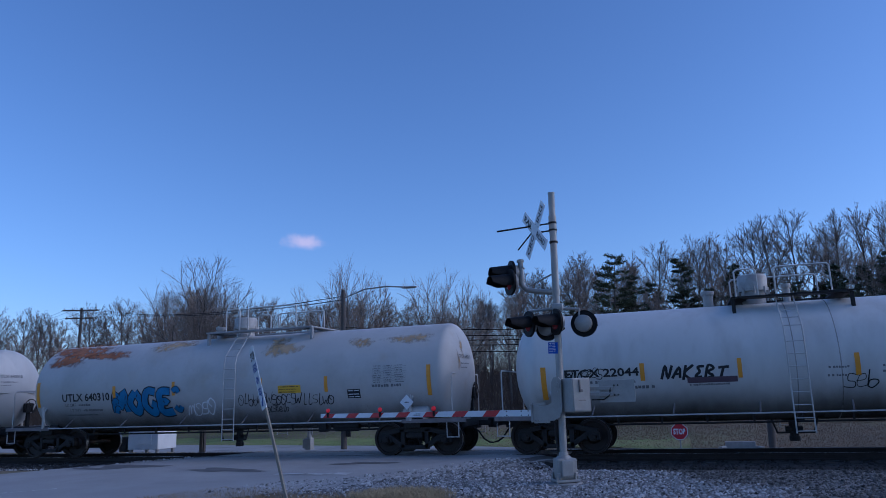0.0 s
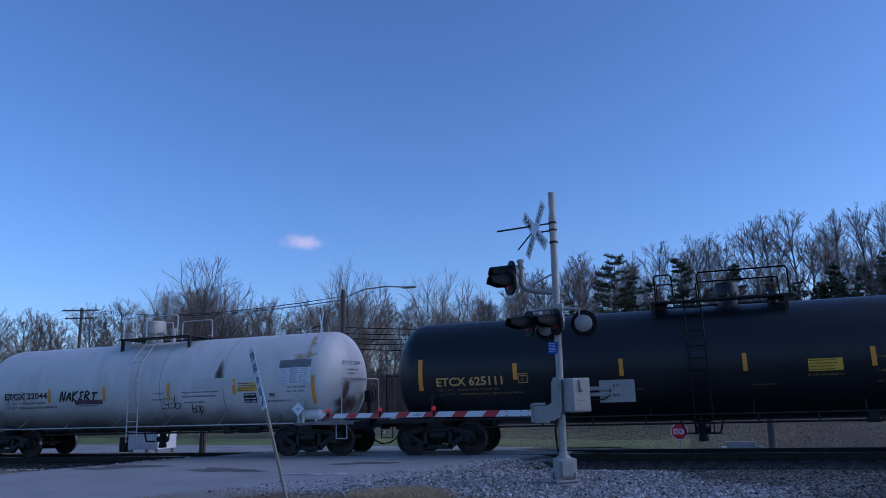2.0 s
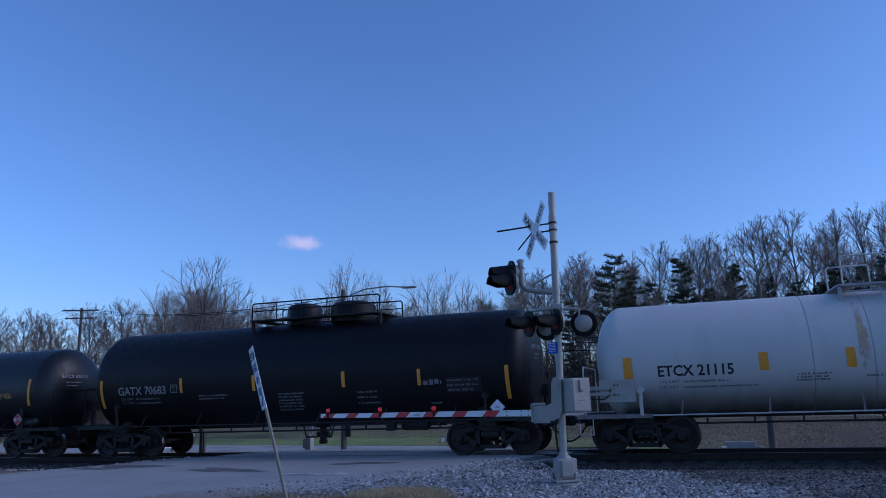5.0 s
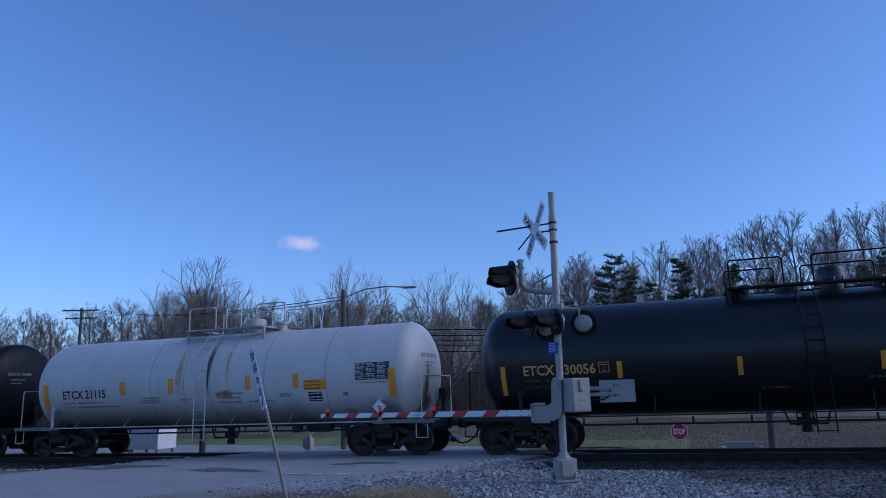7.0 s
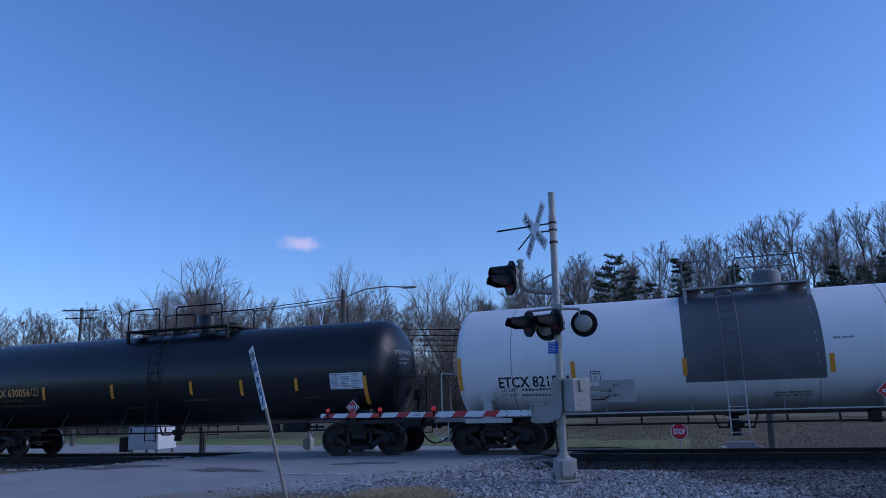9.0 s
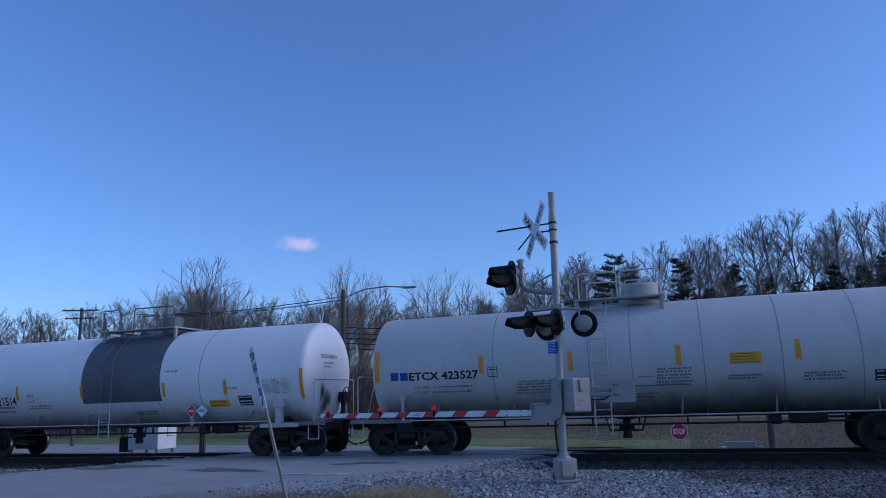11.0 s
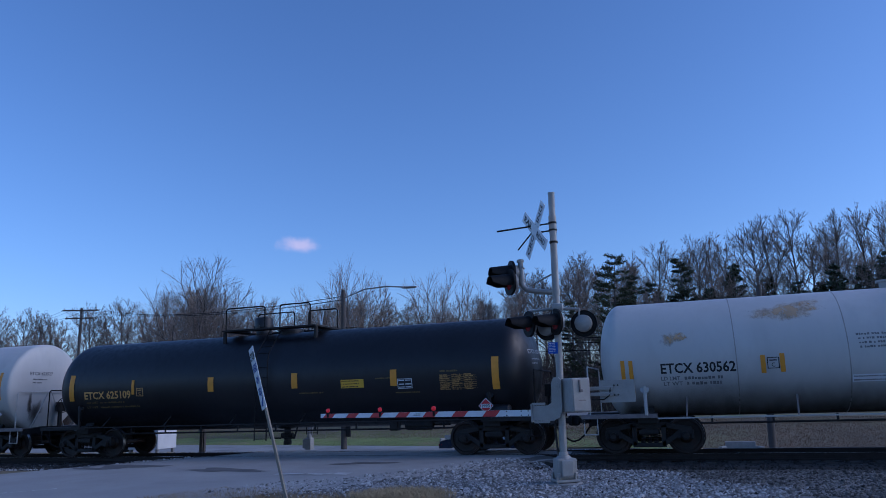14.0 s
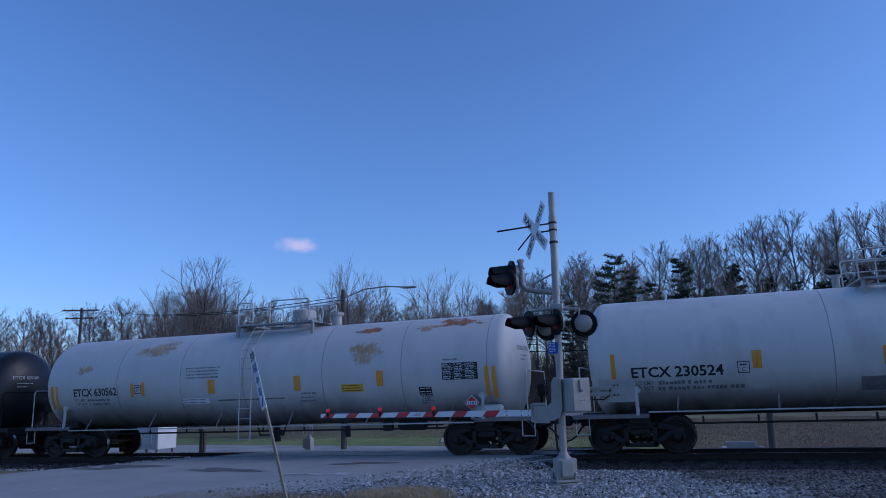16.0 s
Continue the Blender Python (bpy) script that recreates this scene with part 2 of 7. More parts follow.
def text_mesh(bm, body, size, place, width=None, bold=0.0, align="CENTER", mi=0):
    """Adds lettering to bm; place(u, v) maps the flat letters to the surface. width: squeezes them to that length."""
    cu = bpy.data.curves.new("lettering", "FONT")
    cu.body, cu.size, cu.resolution_u, cu.offset = body, size, 2, bold
    cu.align_x = "LEFT"
    tmp = new("lettering", cu)
    me = bpy.data.meshes.new_from_object(tmp)
    bpy.data.objects.remove(tmp)
    bpy.data.curves.remove(cu)
    if not me.vertices:
        return
    xs = [v.co.x for v in me.vertices]
    lo, hi = min(xs), max(xs)
    k = width / (hi - lo) if width else 1.0
    off = {"CENTER": (lo + hi) / 2, "LEFT": lo, "RIGHT": hi}[align]
    vs = [bm.verts.new(place((v.co.x - off) * k, v.co.y)) for v in me.vertices]
    for p in me.polygons:
        try:
            bm.faces.new([vs[i] for i in p.vertices]).material_index = mi
        except ValueError:
            pass
    bpy.data.meshes.remove(me)


def patch(bm, u0, u1, v0, v1, place, nu=1, nv=6, mi=0, slant=0.0):
    """A rectangular piece in surface coordinates, finely enough cut to follow a curve."""
    g = [[bm.verts.new(place(u0 + (u1 - u0) * i / nu + slant * j / nv, v0 + (v1 - v0) * j / nv)) for i in range(nu + 1)] for j in range(nv + 1)]
    for j in range(nv):
        for i in range(nu):
            bm.faces.new((g[j][i], g[j][i + 1], g[j + 1][i + 1], g[j + 1][i])).material_index = mi


def blob(bm, u, v, ru, rv, place, rnd, n=20, mi=0, rough=0.35):
    """An uneven patch with ragged edge (stain, rust)."""
    ph = [rnd.uniform(0, 6.28) for _ in range(4)]
    rim = []
    for i in range(n):
        t = 2 * math.pi * i / n
        k = 1 + rough * (0.5 * math.sin(2 * t + ph[0]) + 0.4 * math.sin(3 * t + ph[1]) + 0.3 * math.sin(7 * t + ph[2]) + rnd.uniform(-.25, .25))
        rim.append((u + ru * k * math.cos(t), v + rv * k * math.sin(t)))
    fade = bm.verts.layers.float.get("fade") or bm.verts.layers.float.new("fade")
    mid = bm.verts.new(place(u, v))
    mid[fade] = 1.0
    prev = None
    for k in (.2, .4, .6, .8, 1.0):
        ring = [bm.verts.new(place(u + (a - u) * k, v + (b - v) * k)) for a, b in rim]
        for w in ring:
            w[fade] = 1.0 - k * k
        for i in range(n):
            j = (i + 1) % n
            bm.faces.new((mid, ring[i], ring[j]) if prev is None else (prev[i], ring[i], ring[j], prev[j])).material_index = mi
        prev = ring


def stroke(bm, pts, w, place, mi=0):
    """A brush stroke along (u, v) points: one narrow band with smooth turns."""
    P = []
    for i in range(len(pts) - 1):
        p0, p1, p2, p3 = (Vector(pts[max(i - 1, 0)]), Vector(pts[i]), Vector(pts[i + 1]), Vector(pts[min(i + 2, len(pts) - 1)]))
        for k in range(4):
            t = k / 4
            P.append(0.5 * ((2 * p1) + (p2 - p0) * t + (2 * p0 - 5 * p1 + 4 * p2 - p3) * t * t + (3 * p1 - p0 - 3 * p2 + p3) * t ** 3))
    P.append(Vector(pts[-1]))
    prev = None
    for i, p in enumerate(P):
        d = (P[min(i + 1, len(P) - 1)] - P[max(i - 1, 0)])
        d = d.normalized() if d.length > 1e-6 else Vector((1, 0))
        q = Vector((-d.y, d.x)) * w / 2
        cur = (bm.verts.new(place(*(p + q))), bm.verts.new(place(*(p - q))))
        if prev:
            bm.faces.new((prev[0], prev[1], cur[1], cur[0])).material_index = mi
        prev = cur


# ---- the ground: one sheet, with track bed, far road and hill ----
TRACK_Y = 20.4
GAUGE = 1.435


def smooth(a, b, x):
    t = min(max((x - a) / (b - a), 0.0), 1.0)
    return t * t * (3 - 2 * t)


def road_mid(y):
    """x of the crossing road's centre line at y; it runs aslant over the track."""
    return -9.4 + (y - TRACK_Y) * (0.55 if y < 24 else 0.35)


def far_road_y(x):
    """y of the far road's centre line."""
    return 44.0 - 0.09 * min(x + 14.0, 0.0)


def far_road_z(x):
    """The far road falls gently to the right."""
    return -1.85 - 0.034 * min(max(x + 14.0, 0.0), 16.0) - 0.007 * max(min(x + 14.0, 0.0), -60.0)


def road_edge(y):
    """How far the asphalt reaches to the right of the centre line; it widens at the track."""
    return min(max(4.0 + 0.5 * (y - 12.0), 4.0), 5.7)


def on_crossing(x, y):
    """1 on the crossing road, 0 off it."""
    dx = x - road_mid(y)
    return 1 - smooth(road_edge(y), road_edge(y) + 1.4, dx) if dx > 0 else 1 - smooth(4.6, 6.4, -dx)


def height(x, y):
    r = on_crossing(x, y) * (1 - smooth(24, 30, y))
    d = y - TRACK_Y
    z = -0.10 + 0.03 * noise.noise((x * 0.25, y * 0.25, 0.0)) * (1 - r)
    bed = 1 - smooth(2.4, 4.4, abs(d))
    z = z + bed * (-0.27 - z) * (1 - r)
    z = z * (1 - r) + (-0.035 if abs(d) < 3.2 else -0.035 - 0.012 * (abs(d) - 3.2)) * r
    if d > 1.7:
        fr = y - far_road_y(x)
        fall = max(-0.085 * (d - 1.7), far_road_z(x) + 0.15)
        z += fall + smooth(15, 21, d) * (far_road_z(x) - fall + 0.1)
        if fr > 5:
            z += 1.15 * smooth(5, 17, fr) * (0.35 + 0.65 * smooth(-12, 0, x)) + 0.75 * smooth(14, 36, fr)
        hill = min(max(y - 92 - 0.10 * x, 0.0), 75.0)
        z += hill * (0.10 + 0.16 * smooth(-25, 45, x)) * smooth(0, 30, hill)
        z += (0.12 * noise.noise((x * .2, y * .2, 3.)) + 0.3 * noise.noise((x * .05, y * .05, 7.))) * smooth(5, 12, fr)
    return z


def grid_sheet(name, xs, ys, material, fn=height):
    verts = [(x, y, fn(x, y)) for y in ys for x in xs]
    nx = len(xs)
    faces = [(j * nx + i, j * nx + i + 1, (j + 1) * nx + i + 1, (j + 1) * nx + i) for j in range(len(ys) - 1) for i in range(nx - 1)]
    me = bpy.data.meshes.new(name)
    me.from_pydata(verts, [], faces)
    me.polygons.foreach_set("use_smooth", [True] * len(me.polygons))
    me.materials.append(material)
    return new(name, me)


def steps(*spans):
    out = []
    for a, b, s in spans:
        n = max(int(round((b - a) / s)), 1)
        out += [a + (b - a) * i / n for i in range(n)]
    return out + [spans[-1][1]]


GX = steps((-1500, -200, 100), (-200, -60, 7), (-60, -30, 2), (-30, 14, 0.5), (14, 40, 2), (40, 180, 7), (180, 1500, 100))
GY = steps((-1500, -40, 120), (-40, 6, 4), (6, 27, 0.35), (27, 62, 1.0), (62, 180, 4), (180, 420, 20), (420, 1600, 118))
ground = tagged(grid_sheet("ground", GX, GY, M_GRASS_BASE), "winter turf ground with dry and green grass beside the tracks", "ground", kind="structure")


def strip(name, line, half, material, label, category, lift=0.02, cuts=6, ragged=0.0, kind="structure"):
    """A band along (x, y) points, laid on the ground."""
    rnd = random.Random(len(name))
    verts, faces = [], []
    for i, (x, y) in enumerate(line):
        a, b = Vector(line[max(i - 1, 0)]), Vector(line[min(i + 1, len(line) - 1)])
        d = (b - a).normalized()
        q = Vector((d.y, -d.x))
        lo, hi = half(y) if callable(half) else (half, half)
        for k in range(cuts + 1):
            s = -lo + (lo + hi) * k / cuts
            if ragged and k in (0, cuts):
                s *= 1 + rnd.uniform(-ragged, ragged)
            px, py = x + q.x * s, y + q.y * s
            verts.append((px, py, height(px, py) + lift))
    n = cuts + 1
    for i in range(len(line) - 1):
        for k in range(cuts):
            faces.append((i * n + k, i * n + k + 1, (i + 1) * n + k + 1, (i + 1) * n + k))
    me = bpy.data.meshes.new(name)
    me.from_pydata(verts, [], faces)
    me.materials.append(material)
    return tagged(new(name, me), label, category, kind=kind)


road = strip("road", [(road_mid(y), y) for y in steps((-60, 6, 3), (6, 30, 0.5), (30, 41, 1))], lambda y: (4.7, road_edge(y) + .12), M_ASPHALT,
             "worn grey asphalt road running aslant over the level crossing", "road", 0.03, 18, 0.03)
far_road = strip("far_road", [(x, far_road_y(x)) for x in steps((-220, -60, 8), (-60, 60, 2), (60, 300, 8))], 4.2, M_ASPHALT,
                 "grey asphalt road running behind the railway", "road", 0.05, 8)


M_TURF = mat("green winter turf", (0.20, 0.245, 0.065), 0.9, var=0.3, scale=0.5, fine=6.0, bump=0.03, stain=[((0.27, 0.22, 0.11), 0.35, 0.48, 0.7, 0.8)])
strip("grass_verge", [(x, far_road_y(x) + 7.0) for x in steps((-120, -60, 4), (-60, 0, 1))], 2.7, M_TURF,
      "green mown grass verge along the far road", "grass verge", .035, 8, .22)


# ---- the railway track ----
def rail_profile():
    return [(-.07, -.172), (.07, -.172), (.07, -.158), (.012, -.13), (.012, -.045), (.035, -.036), (.035, -.006), (.026, 0), (-.026, 0), (-.035, -.006),
            (-.035, -.036), (-.012, -.045), (-.012, -.13), (-.07, -.158)]


def build_track():
    t = thing("railway_track", "single railway track of rusty rails on dark wooden ties", "railway track", kind="structure")
    for s in (-1, 1):
        bm = bmesh.new()
        y = TRACK_Y + s * (GAUGE / 2 + 0.035)
        pr = rail_profile()
        ring = [[bm.verts.new((x, y + a, b)) for a, b in pr] for x in (-260, 260)]
        for i in range(len(pr)):
            j = (i + 1) % len(pr)
            f = bm.faces.new((ring[0][i], ring[0][j], ring[1][j], ring[1][i]))
            f.material_index = 1 if pr[i][1] > -0.007 and pr[j][1] > -0.007 else 0
        part("rail", bm, (M_RAIL, M_RAIL_TOP), t, "rusty steel rail with a polished head")
    me = None
    for i in range(-110, 60):
        x = i * 0.53 - 0.1
        if on_crossing(x, TRACK_Y) > 0.35:
            continue
        if me is None:
            bm = bmesh.new()
            box(bm, (0, 0, -0.27), (0.23, 2.6, 0.18), bevel=0.012)
            o = part("tie", bm, M_TIE, t)
            me = o.data
        else:
            o = new("tie", me)
            o.parent = t
        o.location = (x, TRACK_Y, 0)
    return t


track = build_track()
# ---- tank cars ----
SHARED = {}


def shared(name, key, build, material, parent, label="", smooth=False):
    """An object whose mesh is built once and used again by alike parts."""
    if key not in SHARED:
        bm = bmesh.new()
        build(bm)
        o = part(name, bm, material, parent, label, smooth)
        SHARED[key] = o.data
        return o
    o = new(name, SHARED[key])
    o.parent = parent
    if label:
        o["label"] = label
    return o


def mesh_wheelset(bm):
    cyl(bm, (0, -0.98, 0), (0, 0.98, 0), 0.075, n=12, mi=0)
    for s in (-1, 1):
        g = s * (GAUGE / 2)
        pr = [(g - s * .035, 0.09), (g - s * .035, .15), (g + s * .03, .34), (g - s * .035, .37), (g - s * .035, .485), (g - s * .008, .485), (g, .458)]
        lathe(bm, pr, "Y", 40, mi=0)
        lathe(bm, [(g, .458), (g + s * .10, .452)], "Y", 40, mi=1)
        lathe(bm, [(g + s * .10, .452), (g + s * .10, .385), (g + s * .055, .37), (g + s * .035, .20), (g + s * .10, .14), (g + s * .10, .075)], "Y", 40, mi=0)


def mesh_side_frame(bm):
    w = 0.16
    def bar(a, b, th):
        a, b = Vector((a[0], 0, a[1])), Vector((b[0], 0, b[1]))
        d = b - a
        box(bm, (a + b) / 2, (d.length + th * .6, w, th), (0, -math.degrees(math.atan2(d.z, d.x)), 0), bevel=0.018)
    for s in (-1, 1):
        bar((s * 1.02, .60), (s * .42, .72), .13)
        bar((s * .80, .56), (s * .34, .25), .13)
        bar((s * .36, .25), (s * .36, .70), .12)
        box(bm, (s * .89, 0, .55), (.30, .2, .14), bevel=.03)
        box(bm, (s * 1.05, 0, .48), (.08, .18, .22), bevel=.02)
        box(bm, (s * .73, 0, .48), (.08, .18, .20), bevel=.02)
    bar((-.42, .72), (.42, .72), .14)
    bar((-.38, .235), (.38, .235), .11)
    for i in (-1, 0, 1):
        for j in range(5):
            lathe(bm, [(.29 + j * .042, .05), (.305 + j * .042, .068), (.32 + j * .042, .05)], "Z", 10, centre=(i * .16, 0, 0))
    box(bm, (0, 0, .56), (.5, .26, .12), bevel=.02)


def mesh_bearing(bm):
    cyl(bm, (0, -.13, 0), (0, .10, 0), .105, n=20)
    cyl(bm, (0, -.16, 0), (0, -.13, 0), .075, .085, n=16)
    for k in range(3):
        a = k * 2.094 + .4
        cyl(bm, (math.cos(a) * .05, -.175, math.sin(a) * .05), (math.cos(a) * .05, -.16, math.sin(a) * .05), .014, n=6)


def mesh_bolster(bm):
    box(bm, (0, 0, .56), (.42, 2.1, .2), bevel=.03)
    cyl(bm, (0, 0, .62), (0, 0, .74), .2, n=20)
    for s in (-1, 1):
        box(bm, (s * .42, 0, .42), (.12, 1.5, .1), bevel=.02)


WHEELSETS = []      # (wheelset, x along the train) to be rolled


def truck(car, x):
    t = shared("truck", "bolster", mesh_bolster, M_STEEL_DARK, car, "grimy four-wheel railway truck")
    t.location = (x, 0, 0)
    for s in (-1, 1):
        f = shared("side_frame", "side_frame", mesh_side_frame, M_STEEL_DARK, t)
        f.location = (0, s * 1.0, 0)
        for a in (-.89, .89):
            b = shared("bearing_cap", "bearing", mesh_bearing, M_STEEL_DARK, t)
            b.location = (a, s * 1.0, .457)
            if s > 0:
                b.rotation_euler = (0, 0, math.pi)
    for a in (-.89, .89):
        w = shared("wheelset", "wheelset", mesh_wheelset, (M_WHEEL, M_TREAD), t, smooth=True)
        w.location = (a, 0, .457)
        WHEELSETS.append((w, a))
    return t


def mesh_coupler(bm):
    # pointing to +x from the end of the stub sill
    box(bm, (.10, 0, .84), (.5, .13, .16), bevel=.03)
    box(bm, (.40, .05, .84), (.22, .22, .28), bevel=.06)
    box(bm, (.47, -.10, .84), (.14, .12, .26), bevel=.05)
    pipe(bm, [(-.05, -.32, .72), (.10, -.36, .62), (.25, -.33, .40), (.38, -.22, .30), (.47, -.12, .28)], .024, 8)
    pipe(bm, [(.0, .1, .97), (-.05, -.4, 1.0), (-.05, -1.15, 1.0), (-.05, -1.32, .86), (-.05, -1.32, .72)], .016, 6)


def tank_profile(hl, r, head, corner):
    """Half length, radius, depth of the dished head, rounding where shell and head meet."""
    prof = []
    n = 14
    for i in range(n + 1):
        t = math.pi / 2 * i / n
        prof.append((hl - head + head * math.cos(t) ** corner, r * math.sin(t) ** corner if i else 0.0))
    return [(-a, b) for a, b in prof] + [(a, b) for a, b in prof[::-1]]


def mark_place(r, zc, lift=0.006):
    def place(u, v):
        dz = min(max(v - zc, -r * .995), r * .995)
        return Vector((u, -math.sqrt(r * r - dz * dz) - lift, v))
    return place


def bars(bm, u0, u1, v, h, place, rnd, gap=0.35):
    """A line of unreadable small print: short bars."""
    u = u0
    while u < u1 - .03:
        w = min(h * rnd.uniform(.5, 1.0), u1 - u)
        patch(bm, u, u + w, v + h * rnd.choice((0, 0, .1)), v + h * rnd.choice((.9, .9, .7)), place, 1, 1)
        u += w + h * rnd.choice((.25, .25, .3, .35, 1.0)) * (.5 + gap)


GLYPHS = [[(.1, .9), (.0, .4), (.3, .0), (.7, .2), (.8, .7), (.4, 1.), (.15, .8), (.5, .45)],
          [(.0, .0), (.15, .7), (.3, .75), (.35, .1), (.5, .65), (.65, .7), (.7, .05), (.9, .1)],
          [(.75, .85), (.3, .95), (.05, .5), (.3, .05), (.8, .15)],
          [(.1, 1.15), (.15, .1), (.2, .5), (.6, .6), (.75, .3), (.45, .0), (.15, .1)],
          [(.05, .45), (.6, .55), (.55, .9), (.2, .8), (.1, .3), (.4, .0), (.85, .2)],
          [(.8, .95), (.25, 1.), (.2, .6), (.7, .45), (.65, .05), (.05, .05)],
          [(.0, .95), (.15, .1), (.4, .6), (.6, .05), (.9, 1.1)],
          [(.4, 1.2), (.3, .2), (.45, .0), (.7, .15)],
          [(.0, .6), (.3, .75), (.2, -.3), (.25, .5), (.7, .7), (.75, .2), (.25, .1)]]


def scrawl(bm, u0, u1, v0, v1, place, rnd, w=.03):
    """Illegible tag: a row of loose rounded strokes, uneven in height and slanted."""
    h = v1 - v0
    n = max(int((u1 - u0) / (h * .5)), 3)
    d = (u1 - u0) / n
    for i in range(n):
        k, lift, big = rnd.choice(GLYPHS), rnd.uniform(-.12, .12) * h, rnd.uniform(.75, 1.15)
        pts = [(u0 + d * (i + a * 1.4) + b * h * .2 + rnd.gauss(0, .02) * h, v0 + lift + b * h * big * .9 + rnd.gauss(0, .03) * h) for a, b in k]
        stroke(bm, pts, w * rnd.uniform(.5, .95), place)


TAG = {"N": [[(0, 0), (.1, 1), (.6, .05), (.75, 1)]], "A": [[(0, 0), (.4, 1), (.75, 0)], [(.1, .4), (.7, .4)]], "K": [[(0, 1), (0, 0)], [(.7, 1), (0, .45), (.75, 0)]],
       "E": [[(.7, .95), (.1, .9), (.4, .5), (.1, .1), (.75, .05)]], "B": [[(0, 0), (0, 1), (.6, .8), (.1, .5), (.7, .2), (0, 0)]], "T": [[(-.1, .95), (.9, 1)], [(.4, 1), (.35, 0)]]}


def tag_word(bm, word, u0, u1, v0, v1, place, w=.04):
    d = (u1 - u0) / len(word)
    for i, ch in enumerate(word):
        for st in TAG[ch]:
            stroke(bm, [(u0 + d * (i + .95 * a) + (v1 - v0) * .3 * (b - .5), v0 + (v1 - v0) * (b * (1.12, .9, 1.2, .95, 1.05, 1.0)[i] - (.05, 0, .15, 0, .1, .2)[i])) for a, b in st], w, place)


def extras(car, tank, c, place, rnd, L, r, zc, e1):
    """What only some of the cars carry."""
    if "blue" in c:
        # bubble letters, each a fat dark stroke with a blue one upon it
        u0, u1, v0, v1 = c["blue"]
        w, h = (u1 - u0) / 4.6, v1 - v0
        letters = [[(.0, .12), (.12, .85), (.42, .35), (.72, .9), (.88, .15)], [(.5, .88), (.1, .5), (.45, .12), (.85, .5), (.5, .88)],
                   [(.85, .85), (.3, .88), (.1, .4), (.5, .08), (.85, .3), (.55, .45)], [(.85, .85), (.2, .85), (.15, .5), (.6, .5), (.15, .45), (.2, .1), (.9, .12)],
                   [(.1, .2), (.5, .1), (.75, .35)]]
        letters[4:] = [[(.0, .85), (.25, .95), (.4, .8)], [(.05, .3), (.3, .15), (.5, .3)], [(-4.1, .1), (-3.98, .3), (-3.8, .25)], [(-4.15, .5), (-4.0, .6), (-3.85, .5)]]
        for k, path in enumerate(letters):
            big, k = (1.0 if k < 4 else .62), min(k, 4)
            pts = [(u0 + w * (k * .95 + .2 + a * .92), v0 + h * (.08 + .84 * b)) for a, b in path]
            for nm, wide, lift, m_, lb in (("graffiti_outline", .36, .008, M_INK, "dark outline of sprayed graffiti"), ("graffiti_fill", .27, .0105, M_SPRAY_BLUE, "blue sprayed bubble graffiti")):
                bm = bmesh.new()
                stroke(bm, pts, wide * h * .8 * big, mark_place(r, zc, lift + .004 * k))
                part(nm, bm, m_, tank, lb)
    if "ghost" in c:
        bm = bmesh.new()
        scrawl(bm, *c["ghost"], place, rnd, .05)
        part("faded_graffiti", bm, M_INK_WHITE, tank, "faded white sprayed loops")
    if "tag" in c:
        bm = bmesh.new()
        tag_word(bm, "NAKEBT", *c["tag"], mark_place(r, zc, .009), .065)
        part("sprayed_tag", bm, M_INK, tank, "black sprayed tag")
    for q in c.get("scrawl", ()):
        bm = bmesh.new()
        scrawl(bm, *q, mark_place(r, zc, .009), rnd)
        part("scrawled_tag", bm, M_INK, tank, "black marker scrawl")
    if "line" in c:
        bm = bmesh.new()
        patch(bm, *c["line"], place, 4, 1)
        part("jacket_seam", bm, M_INK_GREY, tank)
    if "reservoir" in c:
        bm = bmesh.new()
        x = L / 2 - 1.9
        lathe(bm, [(x - .42, 0), (x - .40, .1), (x - .34, .16), (x + .34, .16), (x + .40, .1), (x + .42, 0)], "X", 20, centre=(0, -1.2, 1.2))
        for d in (-.25, .25):
            box(bm, (x + d, -1.2, 1.05), (.05, .3, .1))
        part("air_reservoir", bm, c["paint"], car, smooth=True)
    if "bracket" in c:
        for x in (-L / 2 + 1.95, L / 2 - 1.95):
            bm = bmesh.new()
            box(bm, (x, -1.36, 1.58), (.36, .2, .26), bevel=.015)
            box(bm, (x, -1.36, 1.22), (.22, .16, .5), bevel=.01)
            box(bm, (x, -1.36, .93), (1.3, .1, .12), bevel=.01)
            part("jacking_bracket", bm, M_WHITE_RAIL, car, "white welded bracket")
    if "hot" in c:
        x, z = c["hot"]
        bm = bmesh.new()
        box(bm, (x, -1.47, z), (.28, .012, .28), (0, 45, 0))
        ob = part("hot_placard", bm, M_SHEET_WHITE, car, "white diamond placard")
        bm = bmesh.new()
        text_mesh(bm, "HOT", .11, lambda a, b: Vector((x + a, -1.482, z - .04 + b)), width=.24, bold=.004)
        part("lettering", bm, M_INK, ob)
    # hand brake wheel on its stand at the right end
    bm = bmesh.new()
    x = L / 2 - .62
    for k in range(16):
        a, b = k * math.pi / 8, (k + 1) * math.pi / 8
        cyl(bm, (x, .45 + .26 * math.cos(a), 1.75 + .26 * math.sin(a)), (x, .45 + .26 * math.cos(b), 1.75 + .26 * math.sin(b)), .016, n=6, caps=False)
    for k in range(4):
        a = k * math.pi / 2 + .5
        cyl(bm, (x, .45, 1.75), (x, .45 + .26 * math.cos(a), 1.75 + .26 * math.sin(a)), .012, n=6)
    part("hand_brake_wheel", bm, M_STEEL_DARK, car)
    bm = bmesh.new()
    box(bm, (x - .12, .45, 1.7), (.2, .3, .34), bevel=.03)
    box(bm, (x - .12, .45, 1.25), (.08, .12, .6))
